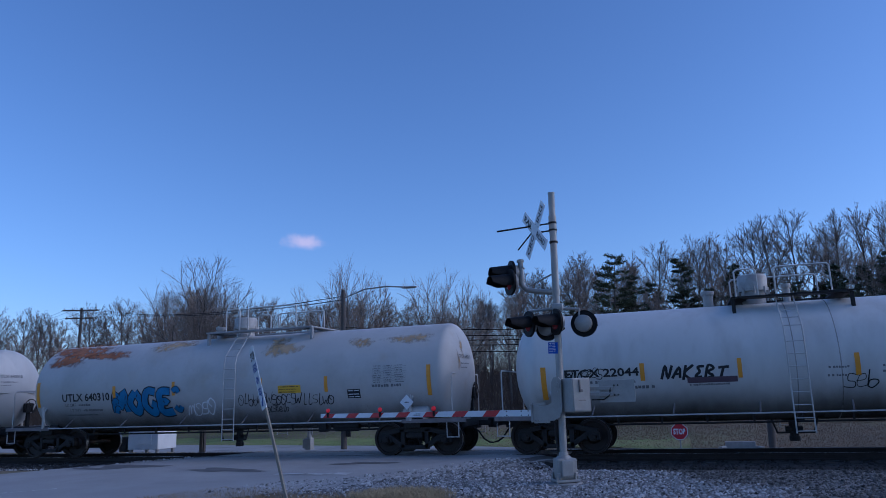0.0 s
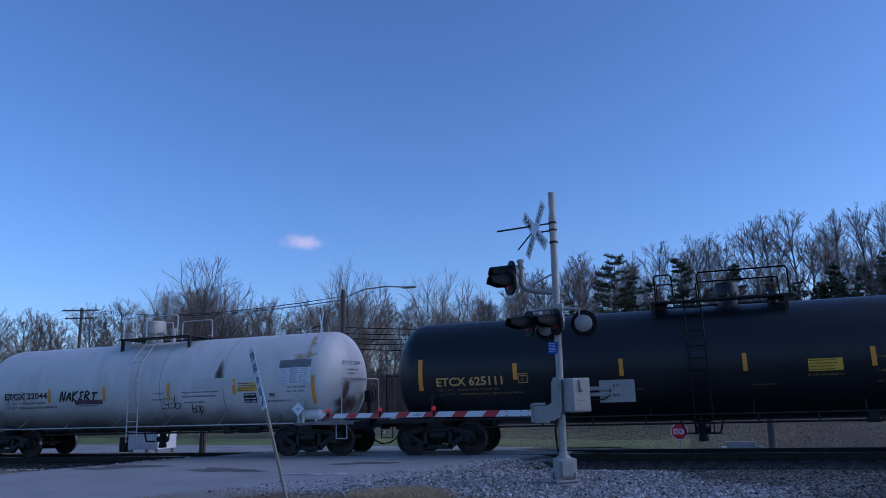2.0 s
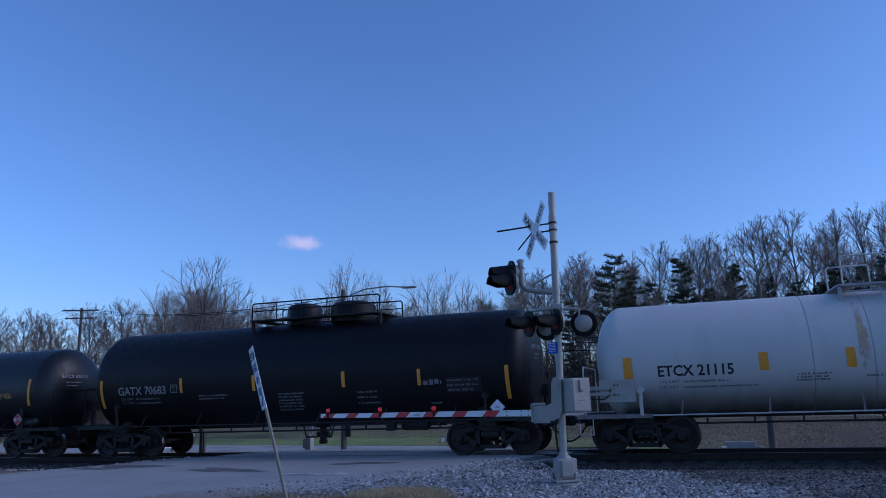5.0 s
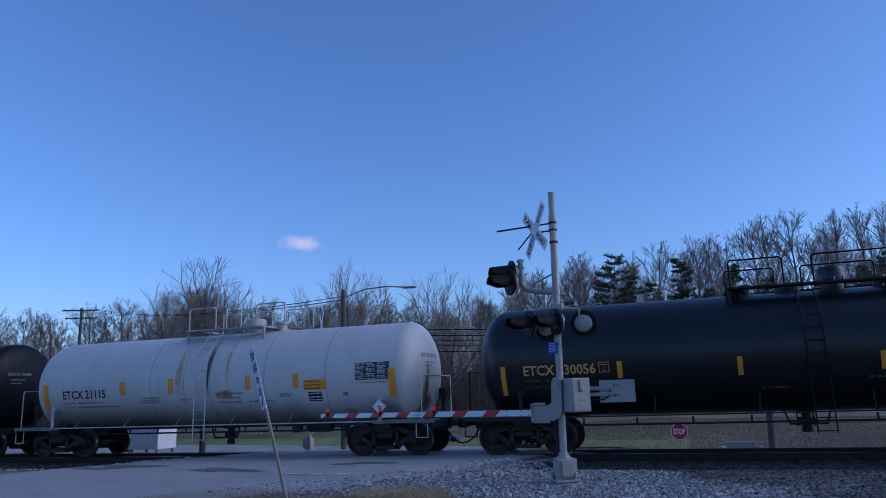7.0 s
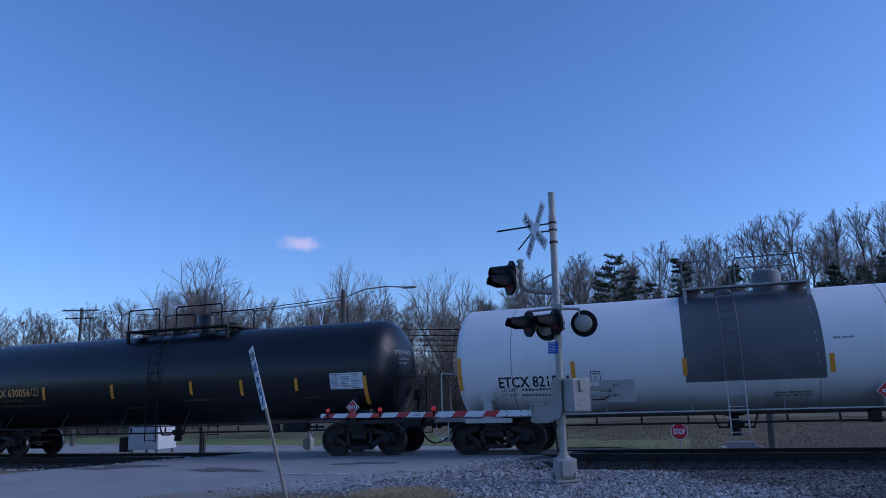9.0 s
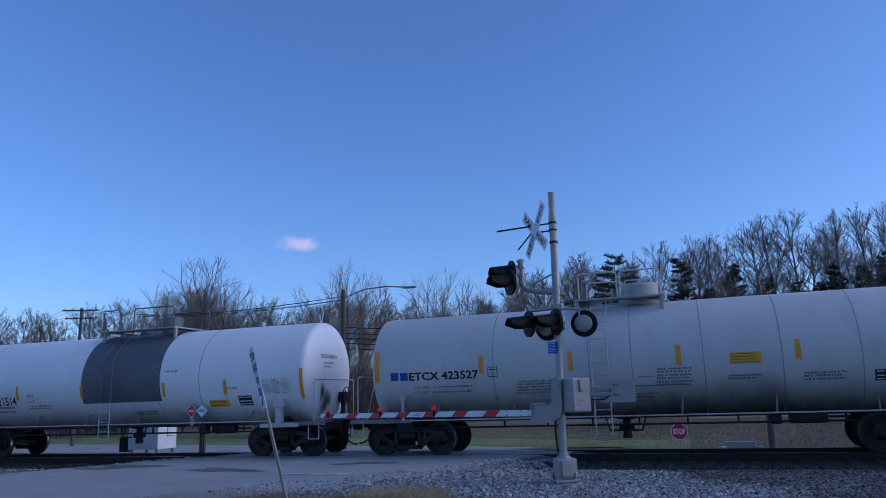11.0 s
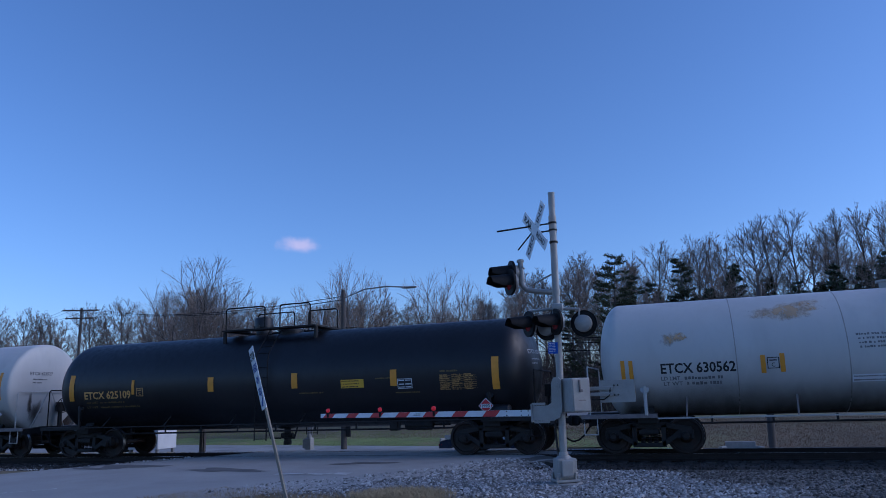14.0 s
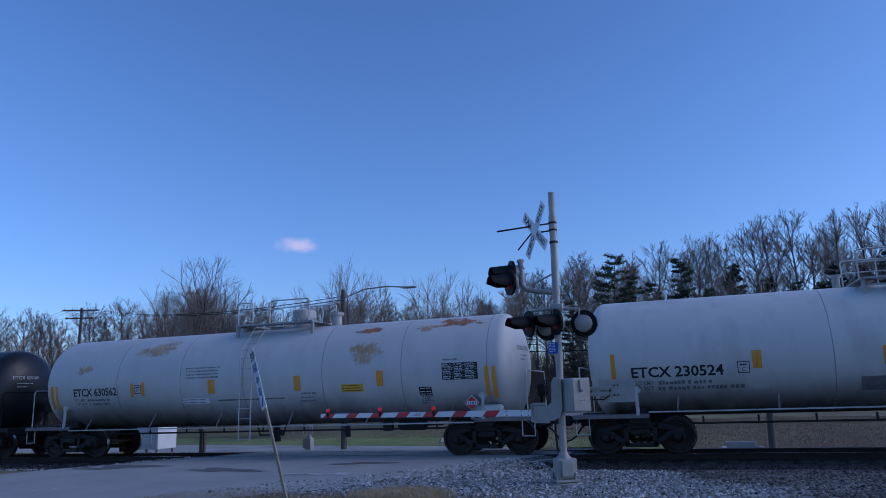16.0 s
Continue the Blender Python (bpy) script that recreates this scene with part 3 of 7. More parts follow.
    part("hand_brake_stand", bm, M_STEEL_DARK, car)
    head, cn = c.get("head", .75), c.get("corner", 1.0)

    def on_head(a, b):
        rr = min(math.hypot(a, b - zc) / r, .995)
        t = math.acos(min(rr ** (1 / cn), 1.0))
        return Vector((e1 - head + head * math.sin(t) ** cn + .012, a, b))
    # the mark again and some small print on the right head
    ink = c.get("ink", M_INK_PALE if c.get("black") else M_INK_GREY)
    if c.get("marks"):
        bm = bmesh.new()
        text_mesh(bm, c["marks"][0][0], .16, lambda a, b: on_head(-.35 + a, zc + .42 + b), width=.95, bold=.003)
        part("head_lettering", bm, ink, tank)
        bm = bmesh.new()
        for k in range(2):
            bars(bm, -.7, -.1 - .2 * k, zc + .25 - .12 * k, .045, on_head, rnd)
        part("head_print", bm, ink, tank)["kind"] = "stuff"
    # grime or rust running down the right head
    for key, spots, m_ in (("end_grime", ((-.62, zc - .45, .16, .75), (-.45, zc - .95, .4, .35)), M_RUN),
                           ("end_dark", ((-.5, zc - .8, .55, .42), (-.75, zc - .35, .2, .4)), M_RUN),
                           ("end_soft", ((-.5, zc - .9, .32, .45), (-.75, zc - .6, .12, .4)), M_DIRT_SHADE),
                           ("end_rust", ((-.5, zc + .75, .12, .4), (-.8, zc + .35, .1, .3)), M_RUST_PALE)):
        if key in c:
            bm = bmesh.new()
            for spot in spots:
                blob(bm, *spot, on_head, rnd, 18)
            part("head_stain", bm, m_, tank, "rusty run on the tank head")


def tank_car(c, label, group="tank cars of the train"):
    """One tank car from its numbers: s0 and s1 are the coupling lines along the train."""
    L = c["s1"] - c["s0"]
    black = c.get("black", False)
    car = thing("tank_car", label, "tank car", group=group)
    r, top = c.get("r", 1.5), c["top"]
    zc = top - r
    place = mark_place(r, zc)
    rnd = random.Random(int(c["s0"] * 10) + 500)
    paint, railp = c["paint"], (M_BLACK_RAIL if black else M_WHITE_RAIL)
    e0, e1 = -L / 2 + c.get("e0", .68), L / 2 - c.get("e1", .75)
    mid, hl = (e0 + e1) / 2, (e1 - e0) / 2
    bm = bmesh.new()
    lathe(bm, tank_profile(hl, r, c.get("head", .75), c.get("corner", 1.0)), "X", 56, centre=(mid, 0, zc))
    tank = part("tank", bm, paint, car, c.get("tank_label", ""), smooth=True)
    # weld seams or jacket bands
    for u in c.get("seams", ()):
        bm = bmesh.new()
        lathe(bm, [(u - .012, r - .01), (u - .012, r + .004), (u + .012, r + .004), (u + .012, r - .01)], "X", 56, centre=(0, 0, zc))
        part("seam_band", bm, paint if black else M_JACKET_SEAM, tank, smooth=True)
    # a coating band round the middle
    if "band" in c:
        a, b = c["band"]
        bm = bmesh.new()
        lo = c.get("band_low", zc - .15)
        n = 26
        th0 = math.asin((lo - zc) / r)
        ths = [th0 + (math.pi - 2 * th0) * i / n for i in range(n + 1)]
        cols = [[bm.verts.new((x, -(r + .007) * math.cos(t), zc + (r + .007) * math.sin(t))) for t in ths] for x in (a, b)]
        for i in range(n):
            bm.faces.new((cols[0][i], cols[1][i], cols[1][i + 1], cols[0][i + 1]))
        part("spill_band", bm, M_GREY_COAT, tank, "dark grey coating under the fittings", smooth=True)
    # stub sills, end platforms, bolster saddles
    for s in (-1, 1):
        end = s * (L / 2 - .42)
        bm = bmesh.new()
        box(bm, (end - s * 1.25, 0, .86), (2.5, .42, .34), bevel=.02)
        box(bm, (s * (L / 2 - .45), 0, .90), (.06, 2.75, .22), bevel=.015)
        box(bm, (s * (L / 2 - 2.05), 0, .90), (.5, 2.5, .26), bevel=.03)
        for q in (-1, 1):
            box(bm, (s * (L / 2 - 2.05), q * .85, 1.12), (.34, .12, .5), (q * 28, 0, 0), bevel=.02)
        part("end_sill", bm, M_STEEL_DARK, car)
        for q in (-1, 1):
            bm = bmesh.new()
            box(bm, (s * (L / 2 - 1.35), q * 1.16, 1.0), (1.9, .42, .035), bevel=.008)
            box(bm, (s * (L / 2 - 1.35), q * 1.385, .965), (1.9, .02, .1))
            part("end_platform", bm, M_SEAM if not black else M_STEEL_DARK, car)
        cp = shared("coupler", "coupler", mesh_coupler, M_STEEL_DARK, car)
        cp.location = (s * (L / 2 - .45), 0, 0)
        if s < 0:
            cp.rotation_euler = (0, 0, math.pi)
        tx = s * (L / 2 - 2.04)
        truck(car, tx)
        # handrail across the end of the car, and a step under each of its posts
        xe = s * (L / 2 - (.80 if s > 0 else .63))
        bm = bmesh.new()
        ring = [(xe, -1.34, .98), (xe, -1.34, 2.18), (xe, -1.28, 2.25), (xe, 1.28, 2.25), (xe, 1.34, 2.18), (xe, 1.34, .98)]
        pipe(bm, ring, .019, 8)
        if "braced" in c:
            for q in (-1, 1):
                pipe(bm, [(xe, q * .06, 2.25), (xe, q * .72, 1.0)], .017, 6)
        part("end_handrail", bm, railp, car)
        for q in (-1, 1):
            bm = bmesh.new()
            pipe(bm, [(xe - .17, q * 1.36, .98), (xe - .17, q * 1.36, .52), (xe + .17, q * 1.36, .52), (xe + .17, q * 1.36, .98)], .015, 6)
            part("stirrup_step", bm, railp, car)
            # stub post and round pad where the tank sits over the truck
            bm = bmesh.new()
            ys = math.sqrt(max(r * r - (1.66 - zc) ** 2, .1))
            cyl(bm, (tx, q * 1.38, .98), (tx, q * (ys + .03), 1.70), .045, n=10)
            cyl(bm, (tx, q * (ys - .06), 1.60), (tx, q * (ys + .02), 1.63), .11, n=18)
            part("tank_saddle", bm, railp if not black else M_STEEL_DARK, car)
    # side running rails and rods beneath
    for q in (-1, 1):
        bm = bmesh.new()
        y = q * 1.40
        xr = L / 2 - 2.3
        rz = c.get("rail_z", .98)
        box(bm, (0, y, rz), (2 * xr, .06, .035), bevel=.006)
        part("side_rail", bm, M_STEEL_DARK if black else M_WHITE_RAIL, car)
        n = 6
        for i in range(n):
            x = -xr + .7 + (2 * xr - 1.4) * i / (n - 1)
            bm = bmesh.new()
            pipe(bm, [(x, y, rz), (x + .05, q * (r * .74), zc - .68 * r)], .022, 6)
            part("rail_bracket", bm, M_STEEL_DARK if black else M_SEAM, car)
    bm = bmesh.new()
    pipe(bm, [(-L / 2 + 2.9, -.62, .80), (-L / 2 + 3.4, -.72, .74), (L / 2 - 3.4, -.72, .74), (L / 2 - 2.9, -.62, .80)], .026, 8)
    for i in range(9):
        x = -L / 2 + 3.6 + (L - 7.2) * i / 8
        box(bm, (x, -.72, .82), (.05, .03, .2))
    part("train_line_pipe", bm, M_STEEL_DARK, car)
    # bottom outlet, brake reservoir and cylinder
    bm = bmesh.new()
    ox = c.get("outlet", 0.0)
    lathe(bm, [(zc - r - .02, .0), (zc - r - .02, .22), (zc - r + .06, .42)], "Z", 20, centre=(ox, 0, 0))
    cyl(bm, (ox, 0, zc - r - .4), (ox, 0, zc - r), .11, n=14)
    cyl(bm, (ox - .2, 0, zc - r - .24), (ox + .2, 0, zc - r - .24), .09, n=12)
    cyl(bm, (ox, 0, zc - r - .52), (ox, 0, zc - r - .4), .13, n=14)
    for s in (-1, 1):
        pipe(bm, [(ox + s * .55, -.3, zc - r + .1), (ox + s * .42, -.3, zc - r - .3), (ox + s * .05, -.3, zc - r - .3)], .025, 6)
    part("bottom_outlet", bm, M_STEEL_DARK, car)
    bm = bmesh.new()
    bx = c.get("brake", L / 2 - 4.4)
    lathe(bm, [(bx - .45, 0), (bx - .42, .12), (bx - .36, .15), (bx + .36, .15), (bx + .42, .12), (bx + .45, 0)], "X", 18, centre=(0, -.55, .83))
    box(bm, (bx - .75, -.6, .82), (.26, .26, .28), bevel=.03)
    cyl(bm, (bx + .45, -.55, .83), (bx + .95, -.55, .83), .03, n=8)
    part("brake_gear", bm, M_STEEL_DARK, car)
    # top platform, railings, manway, valves
    p0, p1 = c["plat"]
    gz = top + .10
    bm = bmesh.new()
    hw = .95
    box(bm, ((p0 + p1) / 2, -hw + .2, gz), (p1 - p0, .42, .05), bevel=.008)
    box(bm, ((p0 + p1) / 2, hw - .2, gz), (p1 - p0, .42, .05), bevel=.008)
    for x in (p0 + .2, p1 - .2):
        box(bm, (x, 0, gz), (.42, 1.5, .05), bevel=.008)
    for x in (p0 + .05, p1 - .05):
        for q in (-1, 1):
            box(bm, (x, q * .85, gz - .22), (.09, .09, .42), (0, 0, 0), bevel=.01)
    part("top_platform", bm, M_STEEL_DARK if black or c.get("dark_plat", False) else M_STEEL_GREY, car, "steel grating platform")
    for a, b, full in c.get("rails", ((p0 + .05, p1 - .05, 1),)):
        for q in (-1, 1):
            bm = bmesh.new()
            y, h = q * (hw - .03), c.get("rail_h", .72)
            pipe(bm, [(a, y, gz), (a, y, gz + h - .06), (a + .06, y, gz + h), (b - .06, y, gz + h), (b, y, gz + h - .06), (b, y, gz)], .021, 8)
            if full:
                pipe(bm, [(a, y, gz + h * .55), (b, y, gz + h * .55)], .016, 6)
                k = int((b - a) / .9)
                for i in range(1, k + 1):
                    x = a + (b - a) * i / (k + 1)
                    pipe(bm, [(x, y, gz), (x, y, gz + h)], .018, 6)
            part("platform_railing", bm, c.get("rail_mat", railp), car)
    for x, rr, hh, kind in c.get("domes", ()):
        bm = bmesh.new()
        z0 = top - .06
        if kind == "manway":
            lathe(bm, [(z0, rr * .8), (z0 + hh * .5, rr * .8), (z0 + hh * .5, rr), (z0 + hh, rr), (z0 + hh + .05, rr * .9), (z0 + hh + .07, 0)], "Z", 28, centre=(x, 0, 0))
            for k in range(8):
                a = k * math.pi / 4
                cyl(bm, (x + rr * math.cos(a), rr * math.sin(a), z0 + hh * .4), (x + rr * math.cos(a), rr * math.sin(a), z0 + hh * .62), .03, n=6)
        elif kind == "housing":
            lathe(bm, [(z0, rr), (z0 + hh * .9, rr), (z0 + hh, rr * .9), (z0 + hh + .03, 0)], "Z", 28, centre=(x, 0, 0))
        elif kind == "valve":
            cyl(bm, (x, 0, z0), (x, 0, z0 + hh * .8), rr, n=16)
            cyl(bm, (x, 0, z0 + hh * .8), (x, 0, z0 + hh), rr * 1.35, n=16)
        elif kind == "bonnet":
            lathe(bm, [(z0, rr), (z0 + hh * .78, rr), (z0 + hh * .93, rr * .88), (z0 + hh, rr * .6), (z0 + hh * 1.02, 0)], "Z", 28, centre=(x, 0, 0))
        part({"manway": "manway", "housing": "valve_housing", "valve": "safety_valve", "bonnet": "protective_bonnet"}[kind], bm,
             c.get("dome_mat", paint if black else M_PALE_STEEL), car, smooth=True)
    # ladder over the near and far side
    lx = c.get("ladder")
    if lx is not None:
        for q in (-1, 1):
            bm = bmesh.new()
            yv = q * (r + .07)
            low, knee, head_ = c.get("ladder_low", .50), zc + .50, (q * .72, gz + .02)
            split = c.get("band_low", low) if "band" in c else low
            if split > low:
                foot = bmesh.new()
                for dx in (-.205, .205):
                    pipe(foot, [(lx + dx, yv, low), (lx + dx, yv, split)], .017, 6)
                part("ladder_foot", foot, M_WHITE_RAIL, car, "white lower end of the ladder")
            for dx in (-.205, .205):
                pipe(bm, [(lx + dx, yv, split), (lx + dx, yv, knee), (lx + dx, yv * .955, knee + .28), (lx + dx, *head_)], .017, 6)
            lad_mat = M_GREY_COAT if "band" in c else railp
            ladder = part("ladder", bm, lad_mat, car)
            rungs = [(yv, low + .05 + .3 * i) for i in range(int((knee - low) / .3) + 1)]
            a0, b0 = Vector((yv * .955, knee + .28)), Vector(head_)
            rungs += [tuple(a0.lerp(b0, k / 4)) for k in (0, 1, 2, 3)]
            for p in rungs:
                bm = bmesh.new()
                pipe(bm, [(lx - .205, *p), (lx + .205, *p)], .012, 6)
                part("rung", bm, lad_mat if p[1] > split else railp, ladder)
    # yellow conspicuity strips: (x, low, high, width)
    for u, v0, v1, w in c.get("strips", ()):
        bm = bmesh.new()
        patch(bm, u - w / 2, u + w / 2, v0, v1, mark_place(r, zc, .011))
        part("reflective_strip", bm, M_YELLOW, tank)
    ink = c.get("ink", M_INK_YELLOW if black else M_INK)
    # reporting mark: (text, x, base z, cap height, length)
    for body, u, v, h, w in c.get("marks", ()):
        bm = bmesh.new()
        text_mesh(bm, body, h / .7, lambda a, b: place(u + a, v + b), width=w, bold=.008, align="LEFT")
        part("lettering", bm, ink, tank)
    for k, (u0, u1, v, h) in enumerate(c.get("print", ())):
        bm = bmesh.new()
        if k < 2 and c.get("marks"):
            text_mesh(bm, ("LD LMT", "LT WT")[k], h * 2.2, lambda a, b: place(u0 + a, v - h * .2 + b), width=.46, align="LEFT", bold=.002)
            u0 += .56
        bars(bm, u0, u1, v - h * .2, h * 1.4, place, rnd)
        part("small_print", bm, c.get("ink2", M_INK_DIM if black else M_INK_GREY), tank)["kind"] = "stuff"
    # boxed class mark
    for u, v, s in c.get("boxed", ()):
        bm = bmesh.new()
        t = .018
        for a in ((u, u + s, v, v + t), (u, u + s, v + s - t, v + s), (u, u + t, v + t, v + s - t), (u + s - t, u + s, v + t, v + s - t)):
            patch(bm, *a, place, 1, 2)
        text_mesh(bm, "C", s * .5, lambda a, b: place(u + s / 2 + a, v + s * .16 + b))
        patch(bm, u + s * .2, u + s * .8, v + s * .68, v + s * .78, place, 1, 1)
        part("class_box", bm, ink, tank)
    # lined data panel: (x0, x1, z0, z1, ground, ink, rows)
    for u0, u1, v0, v1, base, ik, rows in c.get("panels", ()):
        if base:
            bm = bmesh.new()
            patch(bm, u0, u1, v0, v1, mark_place(r, zc, .009))
            pan = part("data_panel", bm, base, tank)
            pl = mark_place(r, zc, .013)
        else:
            pan, pl = tank, place
        bm = bmesh.new()
        hgt = (v1 - v0) / rows
        for k in range(rows):
            cols = max(int((u1 - u0) / .3), 1) if rows > 4 else 1
            for q in range(cols):
                du = (u1 - u0 - .06) / cols
                bars(bm, u0 + .03 + du * q, u0 + .03 + du * (q + 1) - .03 - du * .25 * rnd.random(), v0 + hgt * (k + .28), hgt * .42, pl, rnd, .5)
            if rows > 4 and k:
                patch(bm, u0 + .02, u1 - .02, v0 + hgt * k + .001, v0 + hgt * k + .006, pl, 1, 1)
        part("panel_print", bm, ik, pan)["kind"] = "stuff"
    # dark stencil of two white squares
    for u, v, w in c.get("stencils", ()):
        bm = bmesh.new()
        h = w * .62
        patch(bm, u, u + w, v, v + h, mark_place(r, zc, .008))
        st = part("stencil", bm, M_INK, tank, "black stencil with white figures")
        bm = bmesh.new()
        pl = mark_place(r, zc, .012)
        if black:
            for q in ((u, u + w, v, v + .016), (u, u + w, v + h - .016, v + h), (u, u + .016, v + .016, v + h - .016), (u + w - .016, u + w, v + .016, v + h - .016)):
                patch(bm, *q, pl, 1, 2)
        for a, b2 in ((.08, .46), (.54, .92)):
            for lo, hi in ((.12, .2), (.8, .88), (.4, .5)):
                patch(bm, u + w * a, u + w * b2, v + h * lo, v + h * hi, pl, 1, 1)
        part("stencil_print", bm, M_INK_WHITE, st)["kind"] = "stuff"
    # hazard placard: diamond on a holder at the side
    for u, v, body in c.get("placards", ()):
        yb = -1.47
        bm = bmesh.new()
        s = .19
        for k, (sz, dy) in enumerate(((.21, 0), (.19, -.006))):
            vs = [bm.verts.new((u + a * sz, yb + dy, v + b * sz)) for a, b in ((0, -1), (1, 0), (0, 1), (-1, 0))]
            bm.faces.new(vs).material_index = k
        white = body == "w"
        body = "" if white else body
        pl_ob = part("placard", bm, (M_SHEET_WHITE, M_SHEET_WHITE if white else M_RED), car, "white diamond placard" if white else "red diamond hazard placard")
        bm = bmesh.new()
        fw = .14 if body else .09
        patch(bm, u - fw, u + fw, v - fw * .36, v + fw * .36, lambda a, b: Vector((a, yb - .009, b)), 1, 1)
        part("placard_number_field", bm, M_SHEET_WHITE, pl_ob)
        bm = bmesh.new()
        if body:
            text_mesh(bm, body, .11, lambda a, b: Vector((u + a, yb - .012, v - .04 + b)), width=.22, bold=.004)
        else:
            patch(bm, u - .06, u + .06, v - .012, v + .012, lambda a, b: Vector((a, yb - .012, b)), 1, 1)
        part("placard_number", bm, M_INK, pl_ob)
        bm = bmesh.new()
        box(bm, (u, yb + .03, v), (.3, .02, .3), (0, 45, 0))
        box(bm, (u, yb + .05, (v + .98) / 2), (.1, .03, max(v - .98, .05)))
        part("placard_holder", bm, M_STEEL_GREY if not black else M_STEEL_DARK, car)
    # rust, grime
    for u, v, ru, rv, k in c.get("rust", ()):
        bm = bmesh.new()
        place_t = mark_place(r, zc, .005)
        blob(bm, u, v, ru * 1.7, rv * 1.7, place_t, rnd, 28)
        part("rust_patch", bm, (M_RUST, M_RUST_PALE, M_DIRT_SHADE)[k], tank, ("red brown rust patch", "pale rust bloom", "grimy streak")[k])
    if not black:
        # streaky grime along the lower flank, with the belly's shade painted in
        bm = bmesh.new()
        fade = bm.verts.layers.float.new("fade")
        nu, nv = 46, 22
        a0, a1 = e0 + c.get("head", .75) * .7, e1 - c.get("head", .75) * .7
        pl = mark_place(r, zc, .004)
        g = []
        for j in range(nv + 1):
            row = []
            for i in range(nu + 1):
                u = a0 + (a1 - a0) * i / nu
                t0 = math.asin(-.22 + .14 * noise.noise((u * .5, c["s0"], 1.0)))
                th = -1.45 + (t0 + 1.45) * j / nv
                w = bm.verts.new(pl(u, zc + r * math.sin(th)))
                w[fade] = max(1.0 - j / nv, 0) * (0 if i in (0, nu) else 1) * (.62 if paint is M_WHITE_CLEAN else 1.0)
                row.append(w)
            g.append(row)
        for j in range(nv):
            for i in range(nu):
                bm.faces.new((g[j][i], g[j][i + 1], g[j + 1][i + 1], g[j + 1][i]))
        part("belly_grime", bm, M_DIRT_SHADE, tank, "streaky grime and painted underside shade on the lower tank", smooth=True)
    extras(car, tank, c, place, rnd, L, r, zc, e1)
    return car


CARS = []


def add_car(label, **c):
    c.setdefault("top", 3.9)
    c.setdefault("plat", (-1.2, 1.2))
    CARS.append((tank_car(c, label), (c["s0"] + c["s1"]) / 2))


add_car('white steel tank car following the train, streaked with grime',
    s0=-40.3, s1=-22.75, top=3.88, r=1.5, paint=M_WHITE_GREY, head=0.85, plat=(-1.2, 1.2), ladder=0.3, domes=((0, 0.4, 0.5, 'manway'),),
    marks=(('UTLX 640310', -6.6, 1.95, 0.22, 1.5),), strips=((-6.9, 1.6, 2.2, 0.1), (0.0, 1.9, 2.2, 0.1), (6.9, 1.7, 2.3, 0.1)))
add_car('white tank car with red rust patches and blue graffiti',
    s0=-22.75, s1=-5.35, top=3.77, r=1.5, paint=M_WHITE_RUSTY, head=0.55, e0=1.25, e1=0.64,
    strips=((-6.86, 1.68, 2.51, 0.13), (-3.65, 1.89, 2.29, 0.12), (-1.32, 1.92, 2.35, 0.11), (1.86, 1.88, 2.33, 0.12), (4.07, 1.86, 2.31, 0.11), (7.28, 1.66, 2.51, 0.12)),
    marks=(('UTLX 640310', -5.82, 1.85, 0.24, 1.97),),
    print=((-5.73, -4.69, 1.7, 0.06), (-5.58, -4.18, 1.52, 0.06), (-5.78, -4.49, 1.38, 0.04), (5.54, 6.47, 1.95, 0.06)),
    panels=((2.46, 3.23, 1.86, 2.09, M_YELLOW_PANEL, M_INK, 3), (5.55, 6.63, 2.04, 2.57, None, M_INK_GREY, 8)), stencils=((4.74, 1.65, 0.41),),
    rust=((-5.73, 3.57, 0.92, 0.22, 0), (-4.28, 3.33, 0.55, 0.12, 0), (-6.07, 3.22, 0.41, 0.2, 0), (-1.91, 3.56, 0.54, 0.13, 1), (6.58, 3.3, 0.46, 0.11, 1), (5.06, 3.27, 0.26, 0.11, 1), (2.19, 3.42, 0.25, 0.12, 1), (2.42, 3.2, 0.4, 0.18, 1)),
    plat=(-0.56, 3.3), domes=((0.3, 0.37, 0.63, 'manway'), (-0.69, 0.12, 0.44, 'valve')), ladder=0.8, rails=((0.18, 0.68, 0), (0.99, 2.74, 0)),
    placards=((6.6, 1.49, 'w'),), outlet=0.17, blue=(-3.8, -0.98, 1.24, 2.26), ghost=(-0.94, 0.06, 1.27, 1.76),
    scrawl=((1.0, 3.14, 1.55, 1.87), (3.18, 4.22, 1.51, 1.82), (1.9, 2.68, 1.32, 1.54)), end_rust=1, reservoir=1)
